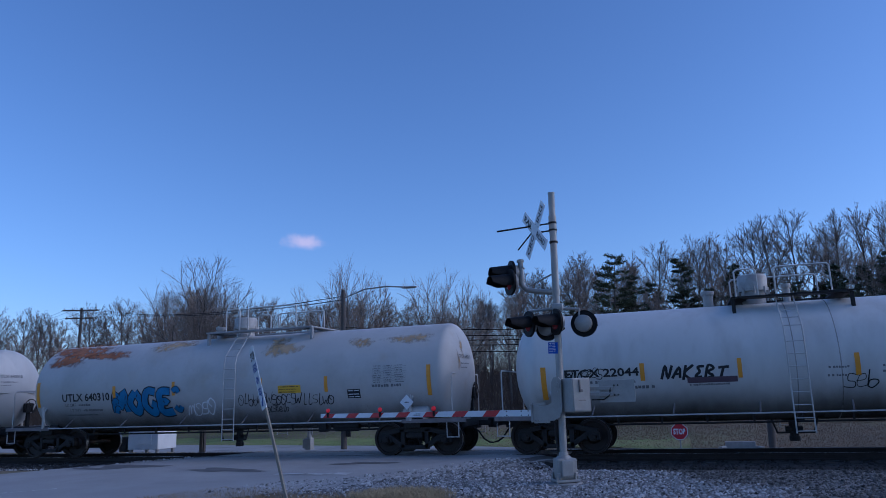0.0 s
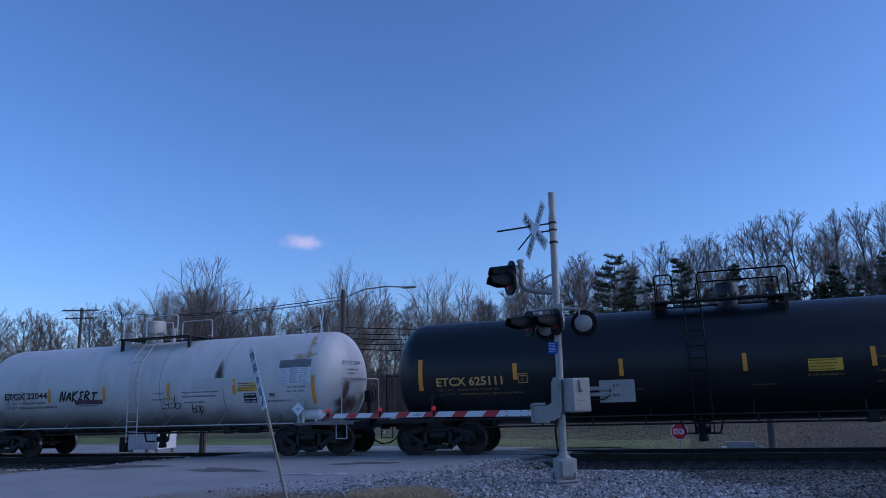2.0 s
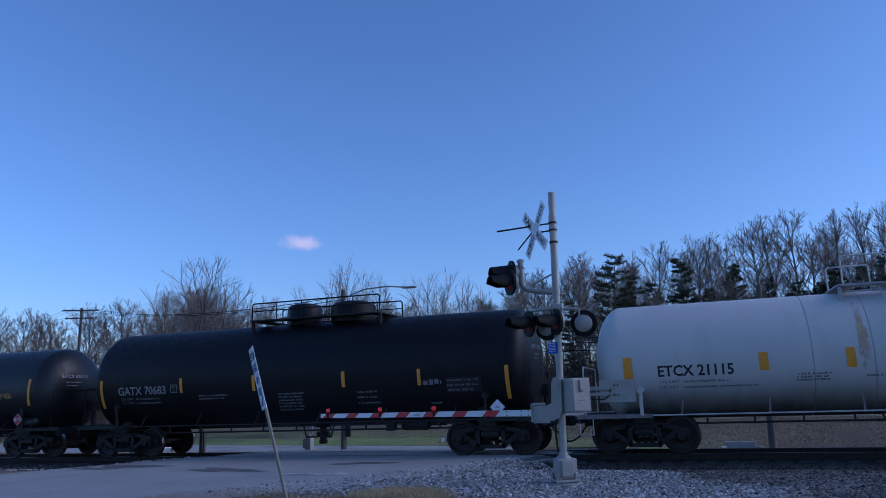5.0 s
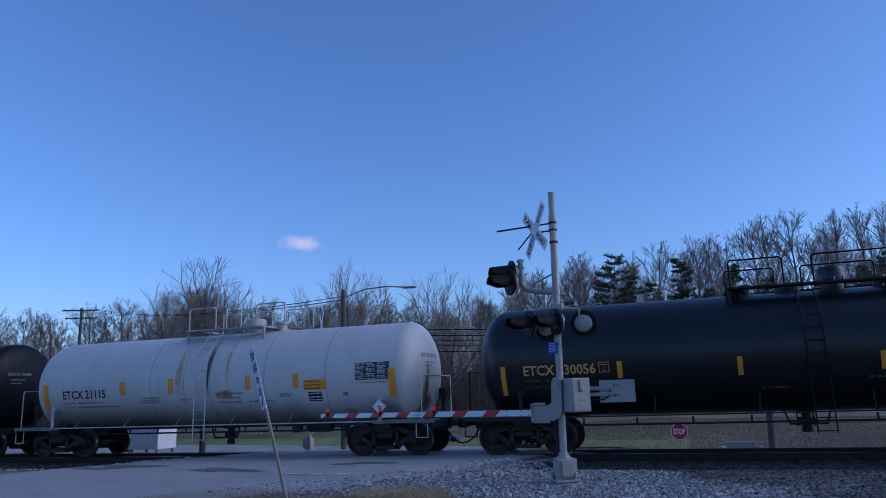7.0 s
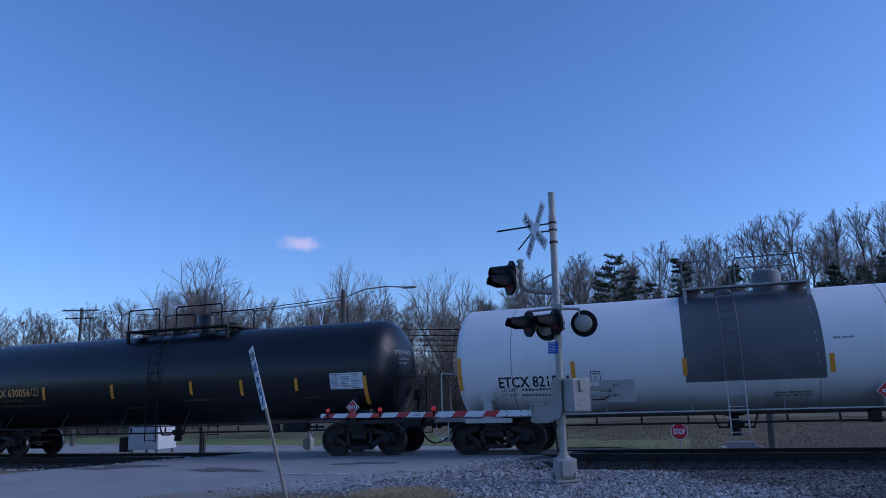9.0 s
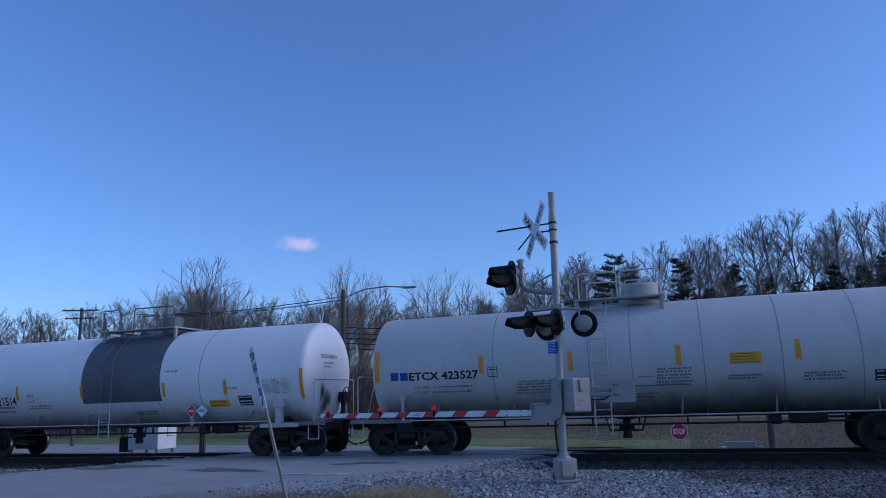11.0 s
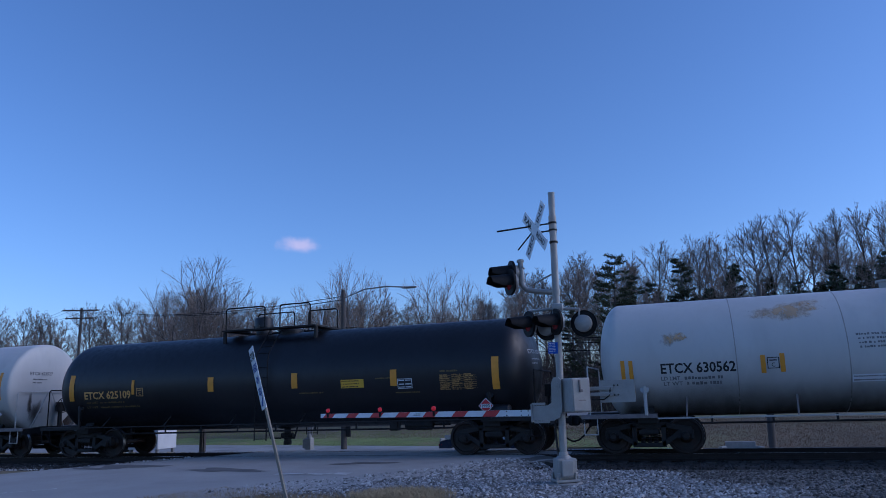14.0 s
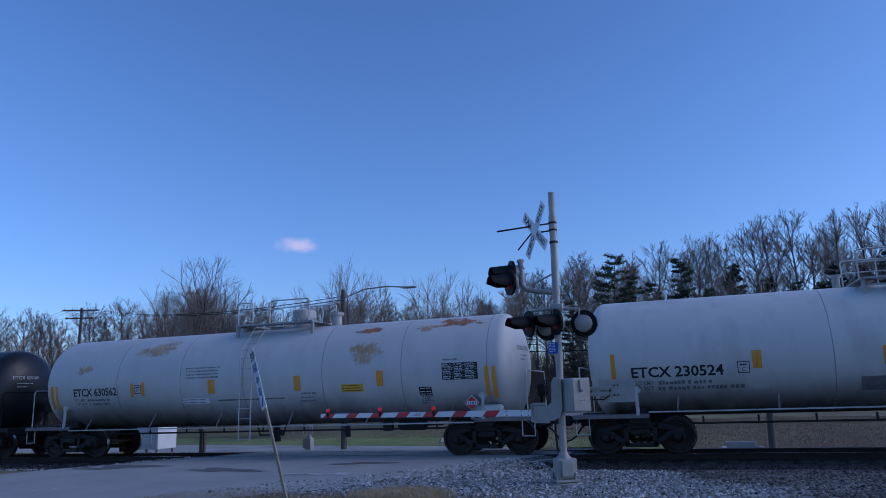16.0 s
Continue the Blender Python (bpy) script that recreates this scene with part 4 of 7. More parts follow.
add_car('white tank car with black scrawls and a yellow notice',
    s0=-5.35, s1=10.7, top=3.75, r=1.5, paint=M_WHITE, head=0.85, e0=0.82, e1=0.85,
    strips=((-6.21, 1.43, 2.28, 0.14), (-3.67, 1.84, 2.28, 0.11), (-1.36, 1.83, 2.3, 0.1), (1.2, 1.8, 2.31, 0.11), (3.64, 1.89, 2.34, 0.11), (6.36, 1.54, 2.37, 0.11)),
    marks=(('ETCX 22044', -5.65, 1.98, 0.2, 1.9),),
    print=((-5.56, -3.85, 1.81, 0.06), (-5.59, -3.35, 1.66, 0.06), (-2.55, -1.6, 1.68, 0.04), (1.71, 3.08, 1.98, 0.04), (1.7, 2.99, 1.85, 0.04), (0.58, 1.05, 1.98, 0.04), (0.55, 0.95, 1.79, 0.04), (1.76, 2.58, 1.67, 0.04), (5.5, 6.15, 2.02, 0.04), (5.48, 6.07, 1.9, 0.04), (4.77, 5.61, 1.63, 0.04)),
    panels=((5.19, 6.26, 2.61, 2.85, M_INK_GREY, M_INK_GREY, 1), (5.21, 6.27, 2.13, 2.61, M_SHEET_WHITE, M_INK_GREY, 8), (3.76, 4.52, 1.96, 2.24, M_YELLOW_PANEL, M_INK, 4), (-2.6, -1.43, 1.74, 1.88, M_MAROON, M_MAROON, 1), (2.09, 4.49, 2.06, 2.4, M_WHITE_GREY, M_WHITE_GREY, 1)),
    stencils=((3.96, 1.62, 0.45), (4.85, 1.76, 0.19)), rust=((5.94, 2.94, 0.27, 0.08, 1), (6.12, 3.33, 0.07, 0.27, 1), (3.08, 2.52, 0.09, 0.32, 2)),
    placards=((5.86, 1.39, 'w'),), plat=(-1.34, 1.48),
    domes=((-0.71, 0.37, 0.78, 'manway'), (0.09, 0.09, 0.54, 'valve'), (-1.86, 0.13, 0.48, 'valve')), ladder=-0.08,
    rails=((-1.21, -0.69, 0), (-0.27, 1.0, 0)), outlet=-0.15, seams=(-0.1, 0.86, 3.24),
    scrawl=((0.85, 1.56, 1.48, 1.84), (1.96, 2.38, 1.39, 1.65), (-5.65, -4.7, 1.94, 2.18)), reservoir=1, dark_plat=True, end_dark=1, tag=(-3.17, -1.61, 1.87, 2.17))
add_car('black tank car with yellow lettering and strips',
    s0=10.7, s1=28.8, top=3.76, r=1.5, black=True, paint=M_BLACK, head=0.85, e0=0.66, e1=0.8,
    strips=((-7.32, 1.79, 2.65, 0.13), (-4.61, 1.99, 2.43, 0.12), (-1.82, 1.98, 2.42, 0.11), (1.13, 1.99, 2.42, 0.1), (3.91, 1.99, 2.44, 0.11), (7.33, 1.76, 2.66, 0.11)),
    marks=(('ETCX 625111', -6.86, 1.89, 0.22, 1.89),), boxed=((-4.54, 1.9, 0.26),),
    print=((-6.82, -5.05, 1.76, 0.04), (-6.8, -4.39, 1.64, 0.04), (5.57, 5.97, 2.29, 0.04), (3.98, 4.4, 2.18, 0.04), (3.95, 4.37, 1.87, 0.04), (3.95, 4.72, 1.62, 0.04), (2.5, 3.27, 1.82, 0.04), (-1.72, -1.28, 1.63, 0.03), (1.27, 1.8, 1.64, 0.03)),
    panels=((2.52, 3.26, 1.92, 2.21, M_YELLOW_PANEL, M_INK, 4), (5.56, 6.62, 2.01, 2.22, None, M_INK_YELLOW, 5)), placards=((6.91, 1.31, '1993'),),
    plat=(-0.97, 2.36), rails=((-0.83, -0.39, 0), (0.25, 2.41, 0)), domes=((0.99, 0.31, 0.61, 'manway'), (2.12, 0.11, 0.44, 'valve')), outlet=0.03,
    ladder=0.06, reservoir=1)
add_car('tall black tank car with white lettering and two black bonnets',
    s0=28.8, s1=45.3, top=4.06, r=1.62, black=True, paint=M_BLACK_FLAT, head=0.6, corner=0.8, e0=0.86, e1=0.75,
    strips=((-6.73, 1.58, 2.46, 0.11), (-3.61, 1.99, 2.44, 0.1), (-0.98, 1.97, 2.43, 0.11), (2.02, 1.97, 2.42, 0.11), (4.36, 1.94, 2.39, 0.1), (6.88, 1.5, 2.39, 0.11)),
    marks=(('GATX 70683', -6.06, 1.98, 0.25, 1.86),), boxed=((-4.02, 2.0, 0.25),),
    print=((-5.96, -4.45, 1.83, 0.04), (-5.95, -4.44, 1.7, 0.04), (-2.99, -1.93, 1.86, 0.04), (-3.0, -2.01, 1.77, 0.04), (-0.17, 0.7, 1.83, 0.04), (-0.18, 0.63, 1.74, 0.04), (-0.2, 0.67, 1.64, 0.04), (-0.22, 0.6, 1.55, 0.04), (-0.23, 0.64, 1.46, 0.04), (-0.26, 0.56, 1.36, 0.04), (4.47, 5.01, 1.97, 0.12), (4.62, 4.94, 1.43, 0.04), (2.42, 3.11, 1.8, 0.04), (2.41, 3.04, 1.65, 0.04), (2.39, 3.08, 1.49, 0.04)),
    panels=((5.14, 6.16, 1.72, 2.12, M_BLACK_GLOSS, M_INK_GREY, 3),), placards=((6.55, 1.29, 'w'),), plat=(-1.57, 2.95), rails=((-1.52, 2.91, 1),), rail_h=.55,
    domes=((-0.13, 0.56, 0.70, 'bonnet'), (1.6, 0.71, 0.66, 'bonnet')), outlet=0.54, ink=M_INK_WORN, ink2=M_INK_GREY, reservoir=1)
add_car('pale grey tank car with rust streaks under its platform',
    s0=45.3, s1=61.4, top=3.88, r=1.52, paint=M_WHITE_GREY, head=0.75, e0=0.88, e1=0.80,
    strips=((-6.26, 1.56, 2.43, 0.22), (-3.05, 1.99, 2.42, 0.21), (-1.16, 1.98, 2.44, 0.2), (1.67, 2.01, 2.43, 0.16), (3.33, 2.0, 2.43, 0.19), (6.43, 1.65, 2.45, 0.23)),
    marks=(('ETCX 21115', -5.53, 1.93, 0.26, 1.79),),
    print=((-5.49, -3.84, 1.77, 0.04), (-5.51, -3.2, 1.63, 0.04), (-2.33, -1.57, 1.85, 0.04), (-2.35, -1.67, 1.78, 0.04), (-2.37, -1.61, 1.71, 0.04), (-0.87, -0.41, 1.76, 0.04), (2.75, 3.23, 1.82, 0.04), (2.74, 3.14, 1.76, 0.04), (1.62, 2.56, 1.64, 0.04), (5.45, 6.28, 2.07, 0.03), (0.57, 1.48, 1.9, 0.04), (0.54, 1.37, 1.77, 0.04), (0.51, 1.41, 1.64, 0.04)),
    panels=((3.59, 4.34, 1.93, 2.23, M_YELLOW, M_INK, 3), (5.28, 6.35, 2.16, 2.65, M_INK, M_INK_WHITE, 7)),
    stencils=((3.72, 1.6, 0.44), (4.85, 1.74, 0.16)),
    rust=((0.81, 1.9, 0.22, 0.09, 0), (0.92, 2.9, 0.06, 0.42, 1), (-0.86, 2.71, 0.09, 0.46, 1), (0.23, 2.79, 0.06, 0.53, 2)),
    placards=((6.01, 1.39, 'w'),), plat=(-1.12, 1.83), rails=((-0.99, 0.03, 0), (0.44, 0.99, 0), (1.56, 2.59, 0)),
    domes=((0.94, 0.34, 0.45, 'manway'), (1.94, 0.16, 0.35, 'valve'), (0.11, 0.22, 0.2, 'valve')), ladder=0.01, outlet=0.1,
    seams=(-1.96, -0.67, 0.32, 2.25, 4.32), end_grime=1)
add_car('glossy black tank car with a white data panel',
    s0=61.4, s1=79.72, top=4.0, r=1.52, black=True, paint=M_BLACK_GLOSS, head=0.85, e0=0.7, e1=0.8,
    strips=((-7.53, 1.58, 2.34, 0.13), (-4.45, 1.93, 2.36, 0.13), (-1.57, 1.89, 2.34, 0.12), (1.52, 1.91, 2.33, 0.11), (3.36, 1.84, 2.31, 0.11), (5.26, 1.92, 2.29, 0.11), (7.5, 1.46, 2.28, 0.12)),
    marks=(('ETCX 630056', -6.97, 2.08, 0.25, 1.91),), boxed=((-4.98, 2.09, 0.27),),
    print=((-6.94, -5.38, 1.92, 0.04), (-6.98, -4.46, 1.74, 0.04), (1.19, 2.29, 1.73, 0.04), (-1.13, -0.44, 1.56, 0.04), (5.48, 6.04, 1.7, 0.03)),
    panels=((6.39, 7.45, 1.92, 2.38, M_SHEET_WHITE, M_INK, 7),), placards=((7.11, 1.39, '1123'),), plat=(-1.65, 2.41),
    rails=((-1.55, -0.28, 0), (0.4, 2.18, 0)),
    domes=((0.95, 0.33, 0.58, 'manway'), (-0.13, 0.31, 0.26, 'bonnet'), (-1.15, 0.14, 0.31, 'valve'), (2.02, 0.12, 0.34, 'valve')), outlet=-0.06,
    ladder=0.14, reservoir=1)
add_car('clean white tank car with a dark grey coating band',
    s0=79.72, s1=96.2, top=4.06, r=1.58, rail_z=1.06, paint=M_WHITE_CLEAN, head=0.42, corner=0.8, e0=0.95, e1=0.8,
    strips=((-7.0, 1.74, 2.62, 0.1), (-3.9, 1.95, 2.4, 0.11), (-1.12, 1.93, 2.36, 0.11), (2.18, 1.88, 2.32, 0.11), (4.47, 1.88, 2.33, 0.12), (7.12, 1.7, 2.59, 0.12)),
    marks=(('ETCX 821514', -5.93, 1.79, 0.27, 1.93),), boxed=((-3.47, 1.87, 0.26),),
    print=((-5.88, -4.1, 1.69, 0.06), (-5.9, -4.21, 1.55, 0.06), (-3.46, -2.48, 1.72, 0.04), (-3.48, -2.55, 1.64, 0.04), (0.9, 1.76, 1.43, 0.04), (0.89, 1.7, 1.36, 0.04), (4.52, 4.92, 2.06, 0.04), (2.26, 2.7, 2.66, 0.04)),
    band=(-1.12, 2.05), band_low=1.76, plat=(-0.99, 2.04), rails=((-0.96, -0.28, 0), (0.32, 1.96, 0)),
    domes=((1.15, 0.36, 0.6, 'housing'), (0.06, 0.19, 0.15, 'manway')), ladder=-0.0, placards=((3.22, 1.42, ''),),
    panels=((3.8, 4.52, 1.52, 1.73, M_YELLOW_PANEL, M_INK, 2), (5.75, 6.82, 1.86, 2.31, None, M_INK_GREY, 7)), stencils=((4.88, 1.54, 0.48),),
    seams=(-5.54, 1.9, 3.53), dome_mat=M_GREY_COAT, rail_mat=M_GREY_COAT, bracket=1, end_soft=1, hot=(3.61, 1.42))
add_car('pale grey tank car with two blue squares',
    s0=96.2, s1=113.06, top=3.97, r=1.55, paint=M_WHITE_GREY, head=0.26, corner=0.72, e0=1.03, e1=0.88,
    strips=((-7.1, 2.05, 2.91, 0.14), (-4.01, 2.2, 2.67, 0.13), (-1.58, 2.16, 2.67, 0.12), (1.13, 2.2, 2.7, 0.13), (3.86, 2.22, 2.69, 0.12), (7.0, 1.98, 2.93, 0.12)),
    marks=(('ETCX 423527', -6.12, 2.08, 0.21, 2.03),), boxed=((-3.83, 2.09, 0.27),),
    print=((-5.98, -4.29, 1.86, 0.04), (-6.02, -4.33, 1.72, 0.04), (-3.01, -1.9, 1.92, 0.04), (-3.03, -2.0, 1.85, 0.04), (-3.05, -1.94, 1.77, 0.04), (-3.07, -2.04, 1.7, 0.04), (-3.1, -1.99, 1.62, 0.04), (0.59, 1.45, 2.1, 0.04), (0.58, 1.37, 2.03, 0.04), (0.57, 1.43, 1.94, 0.04), (0.56, 1.34, 1.87, 0.04), (0.54, 1.4, 1.78, 0.04), (0.52, 1.3, 1.71, 0.04), (0.13, 0.51, 1.93, 0.03), (-0.17, 0.57, 1.5, 0.04), (-0.21, 0.47, 1.42, 0.04), (-0.25, 0.5, 1.33, 0.04), (2.26, 3.01, 1.87, 0.04), (2.24, 2.92, 1.8, 0.04), (3.95, 4.85, 1.87, 0.04), (3.93, 4.77, 1.8, 0.04), (3.92, 4.83, 1.72, 0.04)),
    panels=((-6.68, -6.45, 2.09, 2.31, M_INK_BLUE, M_INK_BLUE, 1), (-6.39, -6.16, 2.08, 2.3, M_INK_BLUE, M_INK_BLUE, 1), (2.32, 3.04, 2.17, 2.44, M_YELLOW_PANEL, M_INK, 4), (5.79, 6.87, 2.06, 2.6, M_SHEET_WHITE, M_INK_GREY, 8), (6.45, 6.87, 2.36, 2.55, M_INK, M_INK_WHITE, 3), (6.43, 6.85, 2.14, 2.25, M_INK, M_INK_WHITE, 2)),
    stencils=((5.43, 1.65, 0.41),), placards=((6.41, 1.45, ''),), plat=(-1.43, 0.89), rails=((-1.31, -0.28, 0), (-0.2, 0.83, 0)),
    domes=((0.22, 0.55, 0.6, 'housing'), (-1.02, 0.21, 0.24, 'valve')), ladder=-0.81, outlet=-0.38, seams=(-3.68, -1.1, -0.02, 1.72, 3.51, 5.21),
    end_soft=1, braced=1, hot=(6.93, 1.49), line=(-1.35, 1.37, 1.7, 1.73))
add_car('dull black tank car with wide yellow strips',
    s0=113.06, s1=131.24, top=3.8, r=1.5, black=True, paint=M_BLACK, head=0.85, e0=0.68, e1=0.85,
    strips=((-7.35, 1.85, 2.7, 0.2), (-4.83, 2.0, 2.46, 0.11), (-1.86, 1.99, 2.43, 0.21), (1.09, 1.99, 2.44, 0.2), (4.28, 1.95, 2.41, 0.2), (7.27, 1.76, 2.64, 0.2)),
    marks=(('ETCX 625109', -6.82, 1.9, 0.23, 1.89),), boxed=((-4.7, 1.94, 0.26),),
    print=((-6.75, -5.21, 1.76, 0.04), (-6.78, -4.65, 1.61, 0.04), (1.23, 2.04, 1.83, 0.03), (3.72, 4.17, 2.17, 0.03), (4.31, 5.07, 1.75, 0.03), (5.68, 6.22, 2.29, 0.04)),
    panels=((2.62, 3.35, 1.94, 2.18, M_YELLOW_PANEL, M_INK, 3), (5.64, 6.75, 1.78, 2.23, None, M_INK_YELLOW, 9)), stencils=((4.4, 1.87, 0.44),),
    placards=((6.96, 1.33, '1993'),), plat=(-1.89, 1.5), rails=((-1.76, -0.33, 0), (0.22, 1.29, 0)),
    domes=((-0.94, 0.31, 0.57, 'manway'), (0.08, 0.41, 0.21, 'bonnet')), outlet=0.0, ladder=-0.0, reservoir=1)
add_car('grey white tank car with rust blooms and jacket seams',
    s0=131.24, s1=149.87, top=3.94, r=1.52, rail_z=0.9, paint=M_WHITE_GREY, head=0.6, e0=0.88, e1=1.0,
    strips=((-7.76, 1.61, 2.36, 0.1), (-7.56, 1.55, 2.35, 0.1), (-4.44, 1.92, 2.35, 0.11), (-4.01, 1.93, 2.37, 0.11), (-1.41, 1.93, 2.36, 0.23), (1.61, 1.92, 2.36, 0.21), (4.29, 1.96, 2.4, 0.21), (7.46, 1.61, 2.39, 0.11), (7.66, 1.52, 2.38, 0.11)),
    marks=(('ETCX 630562', -6.83, 2.0, 0.24, 1.77),), boxed=((-4.35, 2.02, 0.27),),
    print=((-6.84, -5.37, 1.84, 0.06), (-6.79, -5.42, 1.71, 0.06), (-2.37, -1.09, 2.72, 0.04), (-2.34, -1.16, 2.62, 0.04), (-2.33, -1.07, 2.52, 0.04), (-2.32, -1.14, 2.42, 0.04), (6.21, 6.62, 2.6, 0.04), (1.7, 2.21, 1.82, 0.04), (1.68, 2.11, 1.71, 0.04), (1.64, 2.15, 1.6, 0.04), (5.51, 5.85, 1.62, 0.04), (5.5, 5.77, 1.56, 0.04), (5.48, 5.82, 1.5, 0.04), (5.46, 5.73, 1.44, 0.04)),
    panels=((-2.54, -1.55, 1.64, 1.81, M_SHEET_WHITE, M_INK_GREY, 2), (3.05, 3.75, 1.83, 2.05, M_YELLOW_PANEL, M_INK, 3), (6.18, 7.21, 2.06, 2.52, M_INK, M_INK_WHITE, 7)),
    stencils=((5.45, 1.66, 0.38),),
    rust=((3.86, 3.04, 0.33, 0.13, 1), (3.71, 2.85, 0.25, 0.2, 1), (3.76, 3.61, 0.29, 0.06, 0), (6.51, 3.7, 0.46, 0.08, 0), (5.66, 3.59, 0.25, 0.07, 1), (-3.77, 3.41, 0.51, 0.16, 1), (-6.47, 2.87, 0.19, 0.11, 1)),
    placards=((7.0, 1.42, '1101'),), plat=(-0.98, 1.82), rails=((-0.87, -0.34, 0), (0.28, 1.69, 0)),
    domes=((1.0, 0.38, 0.57, 'manway'), (2.19, 0.16, 0.47, 'valve'), (-1.19, 0.19, 0.26, 'valve'), (-0.02, 0.21, 0.15, 'valve')), ladder=-0.11,
    outlet=0.04, seams=(-5.03, -2.56, -0.27, 2.45, 4.96, 7.48), line=(-1.25, 1.13, 1.7, 1.74), reservoir=1)
add_car('white tank car with a plain insulated jacket',
    s0=149.87, s1=167.5, top=4.02, r=1.55, rail_z=1.06, paint=M_WHITE, head=0.55, corner=0.85, e0=0.78, e1=0.75,
    strips=((-7.29, 1.9, 2.53, 0.11), (-3.92, 2.04, 2.47, 0.1), (-3.81, 2.04, 2.47, 0.1), (-1.11, 2.01, 2.45, 0.1)),
    marks=(('ETCX 230524', -6.85, 1.92, 0.25, 2.21),), boxed=((-4.32, 1.94, 0.28),), print=((-6.77, -4.94, 1.74, 0.07), (-6.78, -4.19, 1.6, 0.07)),
    panels=((-4.0, -3.64, 1.55, 1.77, M_WHITE_GREY, M_WHITE_GREY, 1), (-1.65, -0.78, 1.44, 1.76, M_INK_GREY, M_INK_GREY, 1)), plat=(-1.25, 1.5),
    rails=((-1.29, 1.23, 1),), domes=((-1.63, 0.1, 0.4, 'valve'), (0.19, 0.3, 0.49, 'manway')), ladder=-0.33, seams=(-2.18,))


# ---- level crossing ----
def flasher(parent, c, face, hood=True, label="black hooded crossing lamp"):
    """A crossing lamp: round black backboard, lens and hood, facing along face (x, y)."""
    f = Vector((face[0], face[1], 0)).normalized()
    c = Vector(c)
    m = Matrix.Translation(c) @ f.to_track_quat("Y", "Z").to_matrix().to_4x4()
    bm = bmesh.new()
    lathe(bm, [(-.012, 0), (-.012, .25), (-.03, .262), (.012, .262), (.016, .25), (.016, 0)], "Y", 36)
    bm.transform(m)
    back = part("backboard", bm, M_SIGNAL_BLACK, parent, label)
    bm = bmesh.new()
    lathe(bm, [(-.16, 0), (-.155, .10), (-.12, .165), (-.02, .17)], "Y", 28)
    bm.transform(m)
    part("lamp_housing", bm, M_GALV, back, "grey rounded lamp housing", smooth=True)
    bm = bmesh.new()
    lathe(bm, [(.02, .152), (.035, .13), (.05, .07), (.056, 0)], "Y", 28)
    bm.transform(m)
    part("lens", bm, M_RED_LENS, back, "red lens", smooth=True)
    if hood:
        bm = bmesh.new()
        n = 20
        rows = []
        for d, cut in ((.016, 1.0), (.22, .95), (.44, .66)):
            row = []
            for i in range(n + 1):
                a = math.pi * (-.15 + 1.3 * i / n)
                a = math.pi / 2 + (a - math.pi / 2) * cut
                row.append((Vector((.175 * math.cos(a), d, .175 * math.sin(a) - d * .12))))
            rows.append(row)
        for s in (1.0, .97):
            vs = [[bm.verts.new(Vector((p.x * s, p.y, p.z * s))) for p in row] for row in rows]
            for a, b in zip(vs, vs[1:]):
                for i in range(n):
                    bm.faces.new((a[i], a[i + 1], b[i + 1], b[i]) if s == 1.0 else (b[i], b[i + 1], a[i + 1], a[i]))
        bm.transform(m)
        part("hood", bm, M_SIGNAL_BLACK, back, smooth=True)
    return back


def blade_quad(bm, c, h, up, half, wide, roll, thick, mi=0):
    """A signboard blade in the plane of h (horizontal) and up, turned by roll degrees."""
    a = radians(roll)
    u = h * math.cos(a) + up * math.sin(a)
    v = up * math.cos(a) - h * math.sin(a)
    n = h.cross(up)
    vs = [bm.verts.new(c + u * (p * half) + v * (q * wide / 2) + n * t) for t in (-thick / 2, thick / 2) for p, q in ((-1, -1), (1, -1), (1, 1), (-1, 1))]
    for f in ((3, 2, 1, 0), (4, 5, 6, 7), (0, 1, 5, 4), (1, 2, 6, 5), (2, 3, 7, 6), (3, 0, 4, 7)):
        bm.faces.new([vs[i] for i in f]).material_index = mi
    return u, v, n


def crossbuck(parent, c, facing, tilt=0.0, text=True):
    """Two crossed white blades lettered for the railway; facing is the way they look (x, y)."""
    n = Vector((facing[0], facing[1], 0)).normalized()
    up = Vector((0, 0, 1))
    h = up.cross(n)
    c = Vector(c)
    for roll, words, push in ((-45 + tilt, ("RAIL", "ROAD"), .012), (45 + tilt, ("CROSS", "ING"), 0)):
        bm = bmesh.new()
        u, v, nn = blade_quad(bm, c + n * push, h, up, .635, .23, roll, .008)
        bl = part("crossbuck_blade", bm, M_SHEET_WHITE, parent, "white reflective crossbuck blade")
        if text:
            for k, wd in enumerate(words):
                bm = bmesh.new()
                off = (-.34, .34)[k]
                if wd == "CROSS":
                    off = -.22
                if wd == "ING":
                    off = .38
                text_mesh(bm, wd, .16, lambda a, b: c + n * (push + .008) + u * (off + a) + v * (b - .055), width={"CROSS": .70, "ING": .38}.get(wd, .42), bold=.004)
                part("blade_lettering", bm, M_INK, bl)


